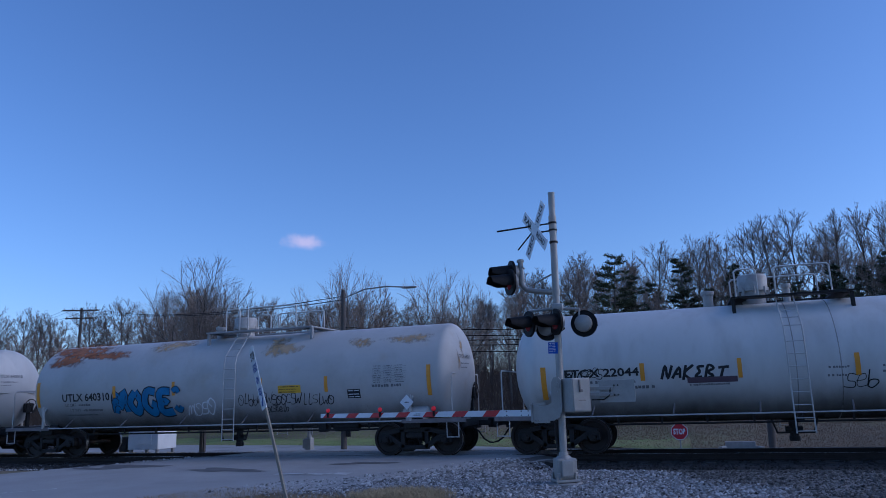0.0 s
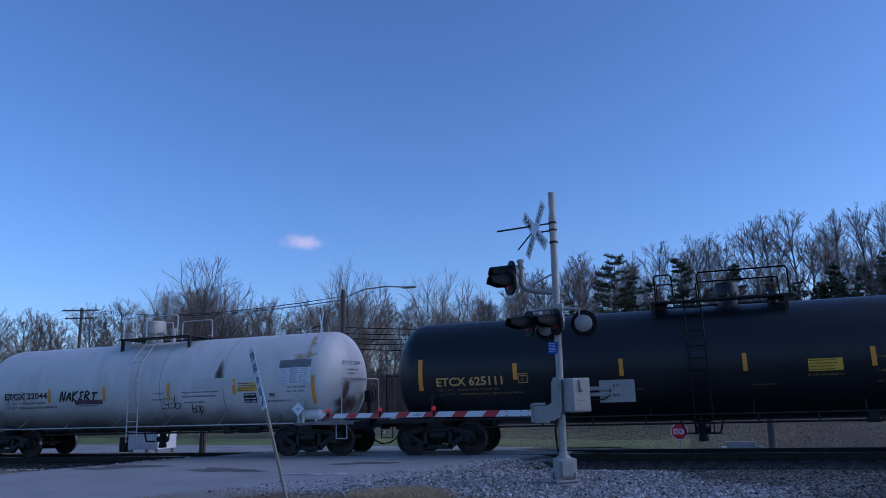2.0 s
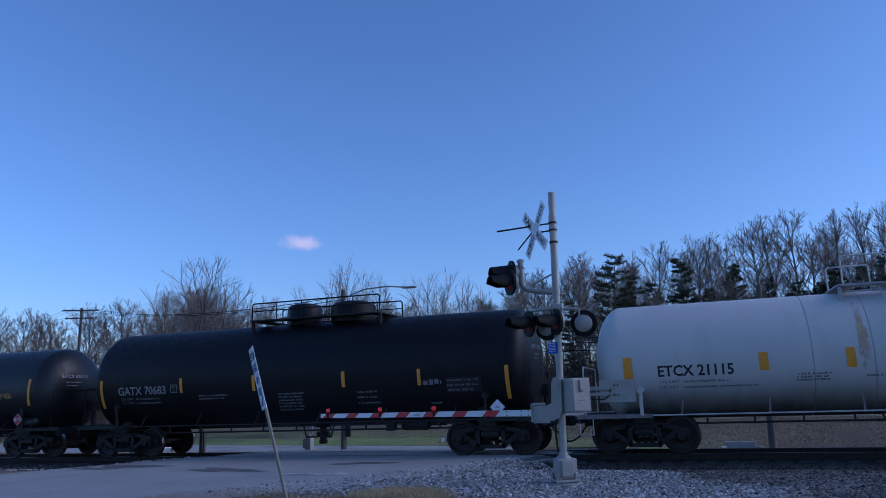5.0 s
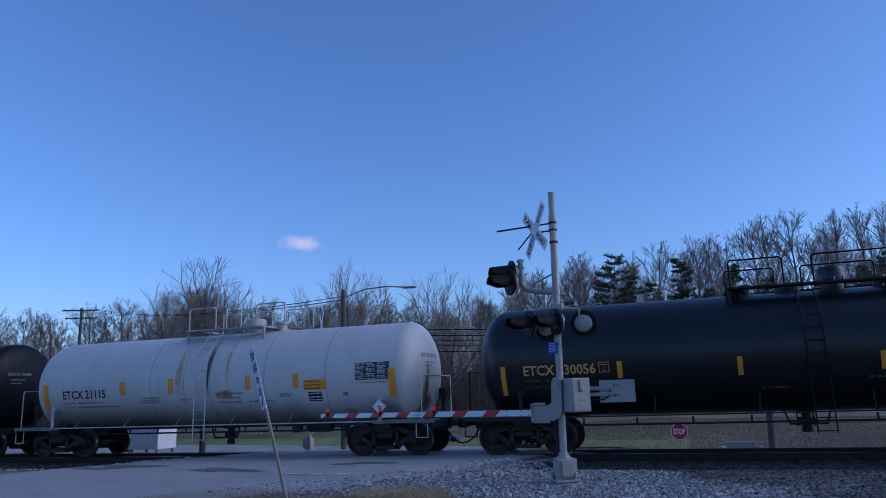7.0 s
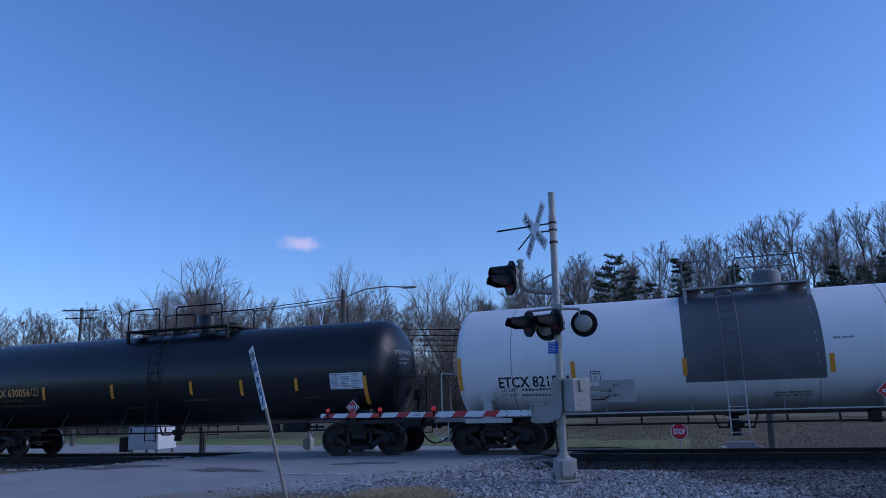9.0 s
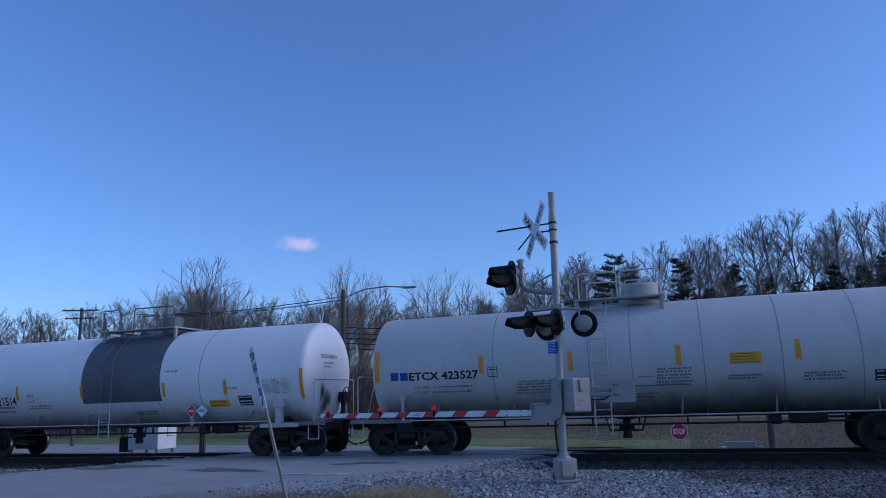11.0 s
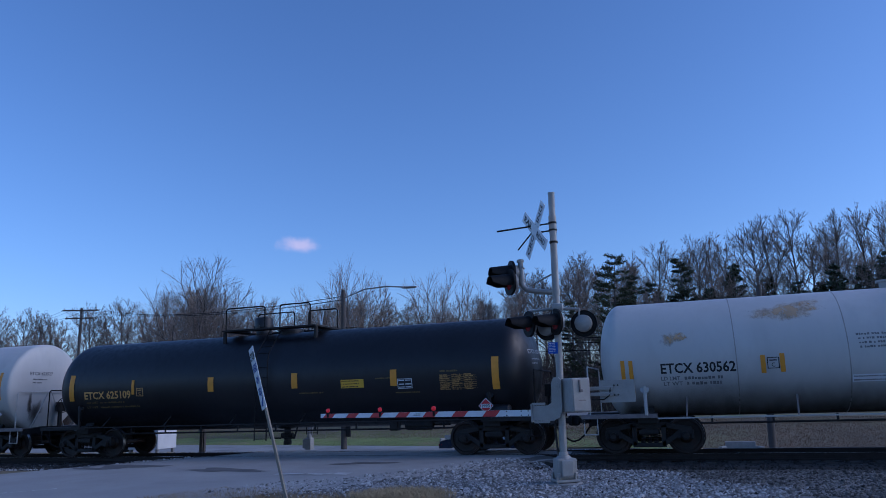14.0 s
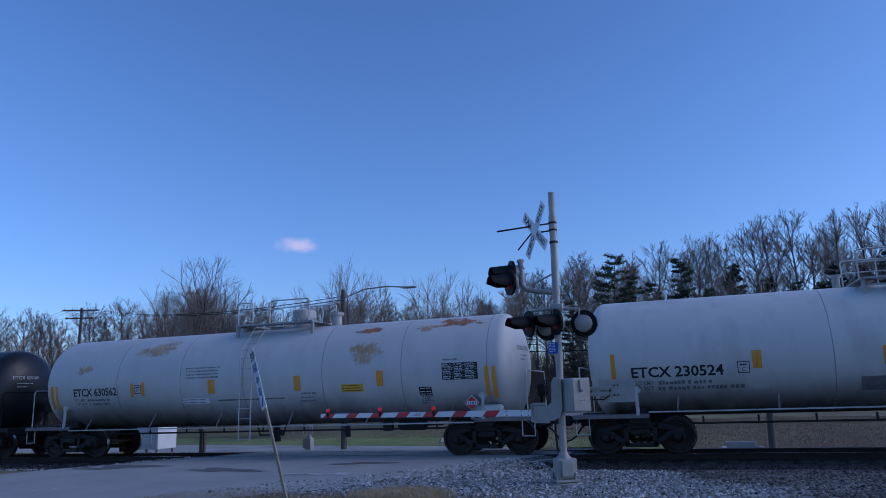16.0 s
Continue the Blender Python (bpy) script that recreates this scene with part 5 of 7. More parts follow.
def crossing_signal():
    t = thing("crossing_signal", "grey metal level crossing signal mast with black hooded lamps", "crossing signal", pose(-2.33, 14.05, -.12))
    V = Vector
    bm = bmesh.new()
    cyl(bm, (0, 0, .42), (.080, 0, 4.95), .072, .070, n=28)
    cyl(bm, (.085, 0, 5.26), (.094, 0, 5.76), .066, n=28)
    cyl(bm, (.080, 0, 4.93), (.085, 0, 5.28), .079, n=28)
    cyl(bm, (.094, 0, 5.75), (.094, 0, 5.775), .070, n=28)
    mast = part("mast", bm, M_GALV, t, "grey tubular mast", smooth=True)
    # cast junction base with its cover and conduit
    bm = bmesh.new()
    lathe(bm, [(-.04, 0), (-.04, .34), (.06, .33), (.07, 0)], "Z", 32)
    part("concrete_footing", bm, M_CONCRETE, t, "round concrete footing")
    bm = bmesh.new()
    box(bm, (0, 0, .32), (.35, .33, .38), (0, 0, 28), bevel=.035)
    box(bm, (0, 0, .105), (.46, .42, .05), (0, 0, 28), bevel=.012)
    cyl(bm, (0, 0, .49), (0, 0, .55), .17, .12, n=20)
    cyl(bm, (0, 0, .54), (0, 0, .62), .10, .09, n=20)
    for a in (-1, 1):
        for b in (-1, 1):
            p = pose(0, 0, 0, 0, 0, 28) @ V((a * .20, b * .175, 0))
            cyl(bm, (p.x, p.y, .06), (p.x, p.y, .19), .018, n=8)
            box(bm, (p.x * .88, p.y * .88, .18), (.03, .10, .14), (0, 0, 28 + 45 * a * b), bevel=.008)
    base = part("junction_base", bm, M_GALV, t, "cast grey junction box base")
    for a, w_, h_, z_ in ((28, .24, .30, .33), (118, .22, .32, .34)):
        m = pose(0, 0, 0, 0, 0, a)
        bm = bmesh.new()
        box(bm, (0, -.195, z_), (w_, .06, h_), bevel=.025)
        for k in (-1, 1):
            cyl(bm, (k * (w_ / 2 - .03), -.235, z_ + h_ / 2 - .04), (k * (w_ / 2 - .03), -.22, z_ + h_ / 2 - .04), .012, n=6)
        bm.transform(m)
        part("base_cover", bm, M_GALV, base)
    bm = bmesh.new()
    pipe(bm, [(-.07, -.02, .5), (-.10, -.03, .7), (-.12, -.03, 1.0), (-.10, -.02, 1.3)], .022, 8)
    part("cable_conduit", bm, M_STEEL_DARK, t)
    # crossbuck and its clamps
    crossbuck(t, (-.265, -.10, 4.99), (-.801, -.599), 3.5)
    for z, x1 in ((5.13, -.30), (4.98, -.22), (4.73, .02)):
        bm = bmesh.new()
        cyl(bm, (.08, 0, z - .02), (.08, 0, z + .02), .085, n=20)
        pipe(bm, [(.08, 0, z), (x1, -.07, z - .03)], .016, 6)
        cyl(bm, (.05, -.1, z), (.05, .1, z), .012, n=6)
        part("pole_clamp", bm, M_STEEL_DARK, t)
    bm = bmesh.new()
    pipe(bm, [(-1.09, .0, 5.075), (-.30, .03, 5.12)], .018, 6)
    part("sign_brace", bm, M_STEEL_DARK, t)
    bm = bmesh.new()
    pipe(bm, [(-.66, .0, 4.64), (-.34, .02, 5.0)], .016, 6)
    part("sign_brace", bm, M_STEEL_DARK, t)
    # side arm with its upright and brace
    bm = bmesh.new()
    pipe(bm, [(.06, 0, 3.70), (-.35, 0, 3.76), (-.52, 0, 3.80), (-.60, 0, 3.87), (-.625, 0, 3.96), (-.63, 0, 4.38)], .056, 14)
    cyl(bm, (-.63, 0, 4.38), (-.63, 0, 4.43), .075, n=14)
    cyl(bm, (-.625, 0, 3.99), (-.63, 0, 4.06), .066, n=14)
    cyl(bm, (.06, 0, 3.64), (.06, 0, 3.76), .085, n=20)
    part("side_arm", bm, M_GALV, t, "grey pipe side arm", smooth=True)
    bm = bmesh.new()
    pipe(bm, [(.03, 0, 4.09), (-.48, 0, 3.87)], .017, 6)
    part("arm_brace", bm, M_GALV, t)
    bm = bmesh.new()
    pipe(bm, [(-.63, 0, 4.28), (-.74, -.02, 4.30), (-.80, -.02, 4.22)], .028, 8)
    cyl(bm, (-.58, -.08, 4.26), (-.58, .1, 4.26), .02, n=8)
    part("lamp_bracket", bm, M_GALV, t)
    flasher(t, (-.83, -.04, 4.16), (-.86, -.50))
    flasher(t, (-.80, -.32, 3.93), (-.80, -.60))
    # cross arm and four lamps
    bm = bmesh.new()
    pipe(bm, [(-.52, 0, 3.36), (.06, 0, 3.38), (.50, 0, 3.34)], .026, 8)
    cyl(bm, (.05, 0, 3.28), (.05, 0, 3.46), .09, n=20)
    box(bm, (.08, -.03, 3.40), (.22, .2, .14), bevel=.04)
    part("cross_arm", bm, M_GALV, t, smooth=True)
    for x, y in ((-.50, -.02), (.0, -.10), (.50, .02)):
        bm = bmesh.new()
        pipe(bm, [(x, y, 3.36), (x - .02, y, 3.2)], .022, 6)
        part("lamp_stem", bm, M_GALV, t)
    flasher(t, (-.52, -.06, 3.10), (-.80, -.60))
    flasher(t, (.04, -.16, 3.10), (-.80, -.60))
    flasher(t, (-.17, .14, 3.02), (.28, .96))
    flasher(t, (.57, .04, 3.05), (.12, .99))
    # blue notice
    bm = bmesh.new()
    box(bm, (-.055, -.08, 2.60), (.19, .006, .22), (0, 3, 0))
    sign = part("emergency_notice", bm, M_BLUE_SIGN, t, "small blue notice with white print")
    bm = bmesh.new()
    rnd = random.Random(4)
    for k in range(6):
        bars(bm, -.13, .02, 2.53 + k * .03, .012, lambda a, b: Vector((a, -.086, b)), rnd, .3)
    part("notice_print", bm, M_INK_WHITE, sign)
    return t


def gate():
    """The lowered gate with its drive box, counterweight and striped arm."""
    g = thing("crossing_gate", "lowered crossing gate with red and white striped arm", "crossing gate", pose(-2.33, 14.05, -.12))
    bm = bmesh.new()
    box(bm, (.33, -.10, 1.68), (.40, .42, .64), (0, 0, 38), bevel=.03)
    drive = part("drive_box", bm, M_GALV, g, "grey gate drive box")
    m = Matrix.Translation((.33, -.10, 1.68)) @ pose(0, 0, 0, 0, 0, 38)
    bm = bmesh.new()
    box(bm, (0, -.215, 0), (.36, .02, .60), bevel=.012)
    bm.transform(m)
    part("drive_box_door", bm, M_GALV, drive)
    bm = bmesh.new()
    box(bm, (-.04, -.235, .17), (.03, .03, .22), bevel=.008)
    box(bm, (-.02, -.245, .08), (.06, .03, .05), bevel=.008)
    bm.transform(m)
    part("door_latch", bm, M_SEAM, drive)
    bm = bmesh.new()
    box(bm, (.0, -.228, -.1), (.16, .006, .02))
    bm.transform(m)
    part("maker_plate", bm, M_SEAM, drive)
    # arm support: bent plate on the pivot
    bm = bmesh.new()
    prof = [(.07, 1.97), (.02, 2.03), (-.07, 2.03), (-.12, 1.95), (-.14, 1.55), (-.22, 1.50), (-.53, 1.49), (-.53, 1.22), (-.12, 1.21), (.0, 1.27), (.06, 1.42)]
    for y in (-.16, -.08):
        bm.faces.new([bm.verts.new((x, y, z)) for x, z in (prof if y == -.16 else prof[::-1])])
    vs = list(bm.verts)
    n = len(prof)
    for i in range(n):
        j = (i + 1) % n
        bm.faces.new((vs[j], vs[i], vs[n + (n - 1 - i)], vs[n + (n - 1 - j)]))
    bmesh.ops.recalc_face_normals(bm, faces=bm.faces)
    for x, z in ((-.02, 1.96), (.0, 1.85), (-.07, 1.85), (-.02, 1.75)):
        cyl(bm, (x, -.185, z), (x, -.16, z), .018, n=8)
    cyl(bm, (-.02, -.2, 1.88), (-.02, .1, 1.88), .05, n=16)
    part("arm_support", bm, M_GALV, g, "grey bent support plate")
    bm = bmesh.new()
    box(bm, (-.40, -.12, 1.53), (.26, .05, .05))
    box(bm, (-.53, -.12, 1.36), (.03, .16, .34))
    box(bm, (-.35, -.12, 1.19), (.3, .06, .04))
    part("arm_clamp", bm, M_GALV, g)
    # counterweight
    bm = bmesh.new()
    box(bm, (1.10, .02, 1.73), (.66, .03, .42), bevel=.006)
    cw = part("counterweight", bm, M_GALV, g, "grey counterweight plate")
    for z in (1.79, 1.68):
        bm = bmesh.new()
        box(bm, (.78, -.02, z), (.5, .04, .07), bevel=.008)
        for i in range(4):
            cyl(bm, (.68 + i * .09, -.06, z), (.68 + i * .09, -.04, z), .014, n=6)
        part("counterweight_arm", bm, M_GALV, cw)
    bm = bmesh.new()
    pipe(bm, [(.62, -.03, 1.58), (.85, -.03, 1.58), (.96, -.03, 1.66), (.98, -.03, 1.80)], .012, 6)
    part("arm_cable", bm, M_STEEL_DARK, cw)
    bm = bmesh.new()
    for z in (1.84, 1.66):
        cyl(bm, (1.05, -.03, z), (1.05, 0, z), .016, n=6)
        cyl(bm, (1.12, -.03, z), (1.12, 0, z), .016, n=6)
    part("plate_bolts", bm, M_STEEL_DARK, cw)
    # striped arm: from the support to the tip
    a, b = Vector((-.50, -.12, 1.365)), Vector((-6.24, 1.95, 1.36))
    u = (b - a).normalized()
    n = Vector((u.y, -u.x, 0))
    if n.y > 0:
        n = -n
    length = (b - a).length
    hh = .062

    def on_arm(s, v, lift=0.0):
        k = 1 - .22 * s / length
        return a + u * s + Vector((0, 0, v * k)) + n * (.015 + lift)
    bm = bmesh.new()
    vs = []
    for s, k in ((0, 1), (length, .78)):
        vs.append([bm.verts.new(a + u * s + n * p * .015 + Vector((0, 0, q * hh * k))) for p, q in ((-1, -1), (1, -1), (1, 1), (-1, 1))])
    for i in range(4):
        j = (i + 1) % 4
        bm.faces.new((vs[0][i], vs[0][j], vs[1][j], vs[1][i]))
    bm.faces.new(vs[0][::-1])
    bm.faces.new(vs[1])
    bmesh.ops.recalc_face_normals(bm, faces=bm.faces)
    arm = part("gate_arm", bm, M_SHEET_WHITE, g, "white gate arm with slanted red stripes")
    stripe0, period = .775, .80
    for k in range(7):
        s = stripe0 + k * period
        bm = bmesh.new()
        q = [(s, -hh), (min(s + .33, length), -hh), (min(s + .45, length), hh), (s + .12, hh)]
        for sign_, lift in ((1, .003),):
            bm.faces.new([bm.verts.new(on_arm(x, -v, lift)) for x, v in q])
        part("red_stripe", bm, M_RED, arm)
    bm = bmesh.new()
    for s in (.12, .28, .62):
        for v in (-.04, .04):
            p = on_arm(s, v, .0)
            cyl(bm, p, p + n * .012, .012, n=6)
    part("arm_bolts", bm, M_STEEL_DARK, arm)
    bm = bmesh.new()
    patch(bm, 2.72 + .16, 2.72 + .36, -.02, .0, lambda x, v: on_arm(x, v, .004), 1, 1)
    patch(bm, 2.72 + .16, 2.72 + .30, .015, .025, lambda x, v: on_arm(x, v, .004), 1, 1)
    part("arm_label", bm, M_INK_GREY, arm)
    for s in (2.50, 4.09, length - .27):
        bm = bmesh.new()
        p = on_arm(s, 0, .0)
        box(bm, p + Vector((0, 0, .03)), (.05, .045, .14), bevel=.006)
        box(bm, p + Vector((0, .02, .125)), (.075, .05, .10), bevel=.02)
        lamp = part("arm_lamp", bm, M_SIGNAL_BLACK, arm, "black cased red gate arm lamp")
        bm = bmesh.new()
        q = p + Vector((0, -.012, .125))
        lathe(bm, [(-.03, 0), (-.026, .03), (-.012, .048), (.006, .05), (.01, 0)], "Y", 16)
        bm.transform(Matrix.Translation(q))
        part("lamp_lens", bm, M_RED_GLOW, lamp, "red lamp lens", smooth=True)
    return g


crossing_signal()
gate()


# ---- other signs and posts on the near side ----
def leaning_sign():
    t = thing("leaning_sign", "white stop notice on a leaning square wooden post", "road sign", pose(-5.86, 9.9, -.1))
    top, foot = Vector((-.70, .0, 2.62)), Vector((.08, .0, -.1))
    d = (top - foot).normalized()
    bm = bmesh.new()
    u, w = Vector((0, 1, 0)), d.cross(Vector((0, 1, 0))).normalized()
    vs = [[bm.verts.new(p + u * a * .019 + w * b * .019) for a, b in ((-1, -1), (1, -1), (1, 1), (-1, 1))] for p in (foot, foot + d * 1.88)]
    for i in range(4):
        j = (i + 1) % 4
        bm.faces.new((vs[0][i], vs[0][j], vs[1][j], vs[1][i]))
    bm.faces.new(vs[1])
    bmesh.ops.recalc_face_normals(bm, faces=bm.faces)
    part("post", bm, mat("pale post wood", (.30, .27, .22), .8, var=.3, scale=4, fine=40, stretch=(1, 1, .1)), t, "pale wooden post")
    # the face looks along the road; seen almost edge on
    n = Vector((-.70, -.71, 0)).normalized()
    n = (n - d * n.dot(d)).normalized()
    up = (d - n * d.dot(n)).normalized()
    h = up.cross(n).normalized()
    c = foot + d * 2.29 + n * .024
    bm = bmesh.new()
    vs = [bm.verts.new(c + h * a * .15 + up * b * .50 + n * k) for k in (-.003, .003) for a, b in ((-1, -1), (1, -1), (1, 1), (-1, 1))]
    for f in ((3, 2, 1, 0), (4, 5, 6, 7), (0, 1, 5, 4), (1, 2, 6, 5), (2, 3, 7, 6), (3, 0, 4, 7)):
        bm.faces.new([vs[i] for i in f])
    face = part("sign_face", bm, M_SHEET_WHITE, t, "white reflective sign face")
    pl = lambda a, b: c + h * a + up * b + n * .006
    for k, (wd, sz) in enumerate((("STOP", .17), ("HERE", .17), ("ON", .15), ("RED", .15))):
        bm = bmesh.new()
        text_mesh(bm, wd, sz, lambda a, b: pl(a, b + .30 - .19 * k), width=.25 if len(wd) > 3 else .17, bold=.006)
        part("sign_lettering", bm, M_INK_BLUE if k else M_INK, face)
    bm = bmesh.new()
    pts = [(.05, -.28), (.04, -.36), (-.02, -.41)]
    stroke(bm, pts, .045, pl)
    bm.faces.new([bm.verts.new(pl(a, b)) for a, b in ((-.10, -.44), (.02, -.455), (-.03, -.36))])
    part("sign_arrow", bm, M_INK_BLUE, face)


leaning_sign()


def stop_sign(x, y, z):
    t = thing("stop_sign", "red octagonal stop sign with white rim on a steel post", "stop sign", pose(x, y, z, 0, 0, -4))
    hc = -.42 - z
    bm = bmesh.new()
    box(bm, (0, .03, (hc + .3) / 2), (.06, .035, hc + .4), bevel=.006)
    part("post", bm, M_STEEL_GREY, t)

    def octo(bm, r, y0, y1):
        pts = [(r * math.sin(math.pi / 8 + k * math.pi / 4), hc + r * math.cos(math.pi / 8 + k * math.pi / 4)) for k in range(8)]
        f, b = [bm.verts.new((a, y0, c)) for a, c in pts], [bm.verts.new((a, y1, c)) for a, c in pts]
        bm.faces.new(f)
        bm.faces.new(b[::-1])
        for i in range(8):
            j = (i + 1) % 8
            bm.faces.new((f[j], f[i], b[i], b[j]))
        bmesh.ops.recalc_face_normals(bm, faces=bm.faces)
    bm = bmesh.new()
    octo(bm, .41, -.003, .003)
    face = part("sign_plate", bm, M_SHEET_WHITE, t)
    bm = bmesh.new()
    octo(bm, .38, -.008, -.003)
    part("red_field", bm, M_RED, face)
    bm = bmesh.new()
    text_mesh(bm, "STOP", .36, lambda a, b: Vector((a, -.012, hc - .12 + b)), width=.56, bold=.012)
    part("sign_lettering", bm, M_INK_WHITE, face)


stop_sign(-.46, 37.0, height(-.46, 37.0))


# ---- far side of the crossing ----
def far_signal():
    x, y = -14.45, 26.0
    z = height(x, y)
    t = thing("far_crossing_signal", "grey signal mast with crossbuck beyond the track", "crossing signal", pose(x, y, z))
    top = 4.62 - z
    bm = bmesh.new()
    cyl(bm, (0, 0, .4), (0, 0, top), .064, n=18)
    part("mast", bm, M_GALV, t, smooth=True)
    bm = bmesh.new()
    box(bm, (0, 0, .32), (.27, .3, .5), bevel=.03)
    cyl(bm, (0, 0, .55), (0, 0, .75), .1, .08, n=16)
    box(bm, (0, 0, .06), (.42, .42, .12), bevel=.02)
    part("junction_base", bm, M_GALV, t)
    bm = bmesh.new()
    box(bm, (-.20, .03, .35), (.12, .24, .36), bevel=.02)
    part("base_cover", bm, M_GALV, t)
    crossbuck(t, (.47, .1, 4.66 - z), (.80, .6), 0, False)
    bm = bmesh.new()
    pipe(bm, [(0, 0, 4.5 - z), (.42, .08, 4.64 - z)], .02, 6)
    part("sign_brace", bm, M_STEEL_DARK, t)
    bm = bmesh.new()
    pipe(bm, [(0, 0, 3.5 - z), (.85, .1, 3.5 - z)], .03, 8)
    pipe(bm, [(0, 0, 3.1 - z), (.6, .07, 3.45 - z)], .02, 6)
    part("side_arm", bm, M_GALV, t)
    flasher(t, (.55, .05, 3.28 - z), (.7, .7))
    flasher(t, (.92, .12, 3.28 - z), (.7, .7))
    # the pair that looks back over the track; one of them is alight
    bm = bmesh.new()
    pipe(bm, [(-.70, -.05, 2.86 - z), (.1, -.05, 2.86 - z)], .026, 8)
    part("cross_arm", bm, M_GALV, t)
    flasher(t, (-.65, -.12, 2.63 - z), (.42, -.91))
    lit = flasher(t, (-.05, -.12, 2.62 - z), (.42, -.91), label="black hooded crossing lamp, alight")
    for o in lit.children:
        if o.name.startswith("lens"):
            o.data.materials[0] = M_FLASH
            o["label"] = "bright red lens, alight"
    bm = bmesh.new()
    pipe(bm, [(.12, 0, .7), (.13, 0, 2.2)], .03, 8)
    part("cable_conduit", bm, M_GALV, t)


far_signal()


def bungalow():
    """Railway equipment house on short legs."""
    x0, x1, y0, y1 = -25.2, -23.5, 28.0, 29.3
    z = height(-24.4, 28.6)
    t = thing("equipment_house", "white sheet metal railway equipment house on short legs", "equipment house", pose((x0 + x1) / 2, (y0 + y1) / 2, z))
    w, d, h = x1 - x0, y1 - y0, 2.30 - z
    M_SHED = mat("white sheet metal", (.66, .67, .68), .5, var=.08, scale=2, fine=20, stain=[((.42, .41, .38), 1.2, .55, .8, .4)])
    bm = bmesh.new()
    box(bm, (0, 0, .28 + (h - .5) / 2), (w, d, h - .5), bevel=.015)
    body = part("cabinet_body", bm, M_SHED, t, "white metal cabinet walls")
    bm = bmesh.new()
    pr = [(-d / 2 - .08, h - .22), (0, h), (d / 2 + .08, h - .22), (d / 2 + .08, h - .26), (-d / 2 - .08, h - .26)]
    a = [bm.verts.new((-w / 2 - .08, y, q)) for y, q in pr]
    b = [bm.verts.new((w / 2 + .08, y, q)) for y, q in pr]
    bm.faces.new(a)
    bm.faces.new(b[::-1])
    for i in range(5):
        j = (i + 1) % 5
        bm.faces.new((a[i], a[j], b[j], b[i]))
    bmesh.ops.recalc_face_normals(bm, faces=bm.faces)
    part("roof", bm, M_SHED, t)
    for a in (-1, 1):
        for b in (-1, 1):
            bm = bmesh.new()
            box(bm, (a * (w / 2 - .1), b * (d / 2 - .12), .12), (.12, .12, .4))
            part("leg", bm, M_STEEL_GREY, t)
    bm = bmesh.new()
    box(bm, (.1, -d / 2 - .012, h * .5), (.8, .02, h - 1.0), bevel=.008)
    door = part("cabinet_door", bm, M_SHED, body)
    bm = bmesh.new()
    box(bm, (.42, -d / 2 - .03, h * .5), (.03, .03, .16))
    part("handle", bm, M_STEEL_DARK, door)
    bm = bmesh.new()
    box(bm, (-w / 2 - .5, -.2, .5), (.4, .5, .7), bevel=.02)
    part("battery_box", bm, M_STEEL_DARK, t)


bungalow()


def post_near_track():
    x, y = -17.3, 23.0
    t = thing("track_post", "dark square timber post beside the track", "post", pose(x, y, height(x, y)))
    bm = bmesh.new()
    box(bm, (0, 0, .5), (.13, .13, 1.3), bevel=.015)
    part("post_timber", bm, M_WOOD, t)
    bm = bmesh.new()
    box(bm, (.1, .02, .45), (.06, .1, 1.1), bevel=.01)
    part("post_stay", bm, M_WOOD, t)


post_near_track()


# ---- trees ----
def limb(V, F, pts, rads, n):
    """Adds a tapered limb to vertex and face lists."""
    base = len(V)
    for i, p in enumerate(pts):
        d = (pts[min(i + 1, len(pts) - 1)] - pts[max(i - 1, 0)]).normalized()
        u = d.orthogonal().normalized()
        w = d.cross(u)
        for k in range(n):
            a = 2 * math.pi * k / n
            V.append(p + (u * math.cos(a) + w * math.sin(a)) * rads[i])
    for i in range(len(pts) - 1):
        for k in range(n):
            F.append((base + i * n + k, base + i * n + (k + 1) % n, base + (i + 1) * n + (k + 1) % n, base + (i + 1) * n + k))


def grow(rnd, p, d, length, r0, r1, segs, wander, lift):
    pts, rads = [p.copy()], [r0]
    for i in range(segs):
        d = (d + Vector((rnd.gauss(0, wander), rnd.gauss(0, wander), rnd.gauss(0, wander) + lift))).normalized()
        p = p + d * length / segs
        pts.append(p.copy())
        rads.append(r0 + (r1 - r0) * (i + 1) / segs)
    return pts, rads


def sprout(rnd, pts, f, spread):
    """A place on a limb and a direction leaving it."""
    i = min(int(f * (len(pts) - 1)), len(pts) - 2)
    k = f * (len(pts) - 1) - i
    p = pts[i].lerp(pts[i + 1], k)
    d = (pts[i + 1] - pts[i]).normalized()
    u, w = frame_axes(d)
    a = rnd.uniform(0, 2 * math.pi)
    return p, (d * math.cos(spread) + (u * math.cos(a) + w * math.sin(a)) * math.sin(spread)).normalized()


def mesh_of(name, V, F, material):
    me = bpy.data.meshes.new(name)
    me.from_pydata(V, [], F)
    me.materials.append(material)
    return me


def spike(V, F, p, q, r):
    """A fine twig: a slender three-sided point."""
    u, w = frame_axes(q - p)
    base = len(V)
    V.extend((p + u * r, p - u * r * .5 + w * r * .87, p - u * r * .5 - w * r * .87, q))
    F.extend(((base, base + 1, base + 3), (base + 1, base + 2, base + 3), (base + 2, base, base + 3)))


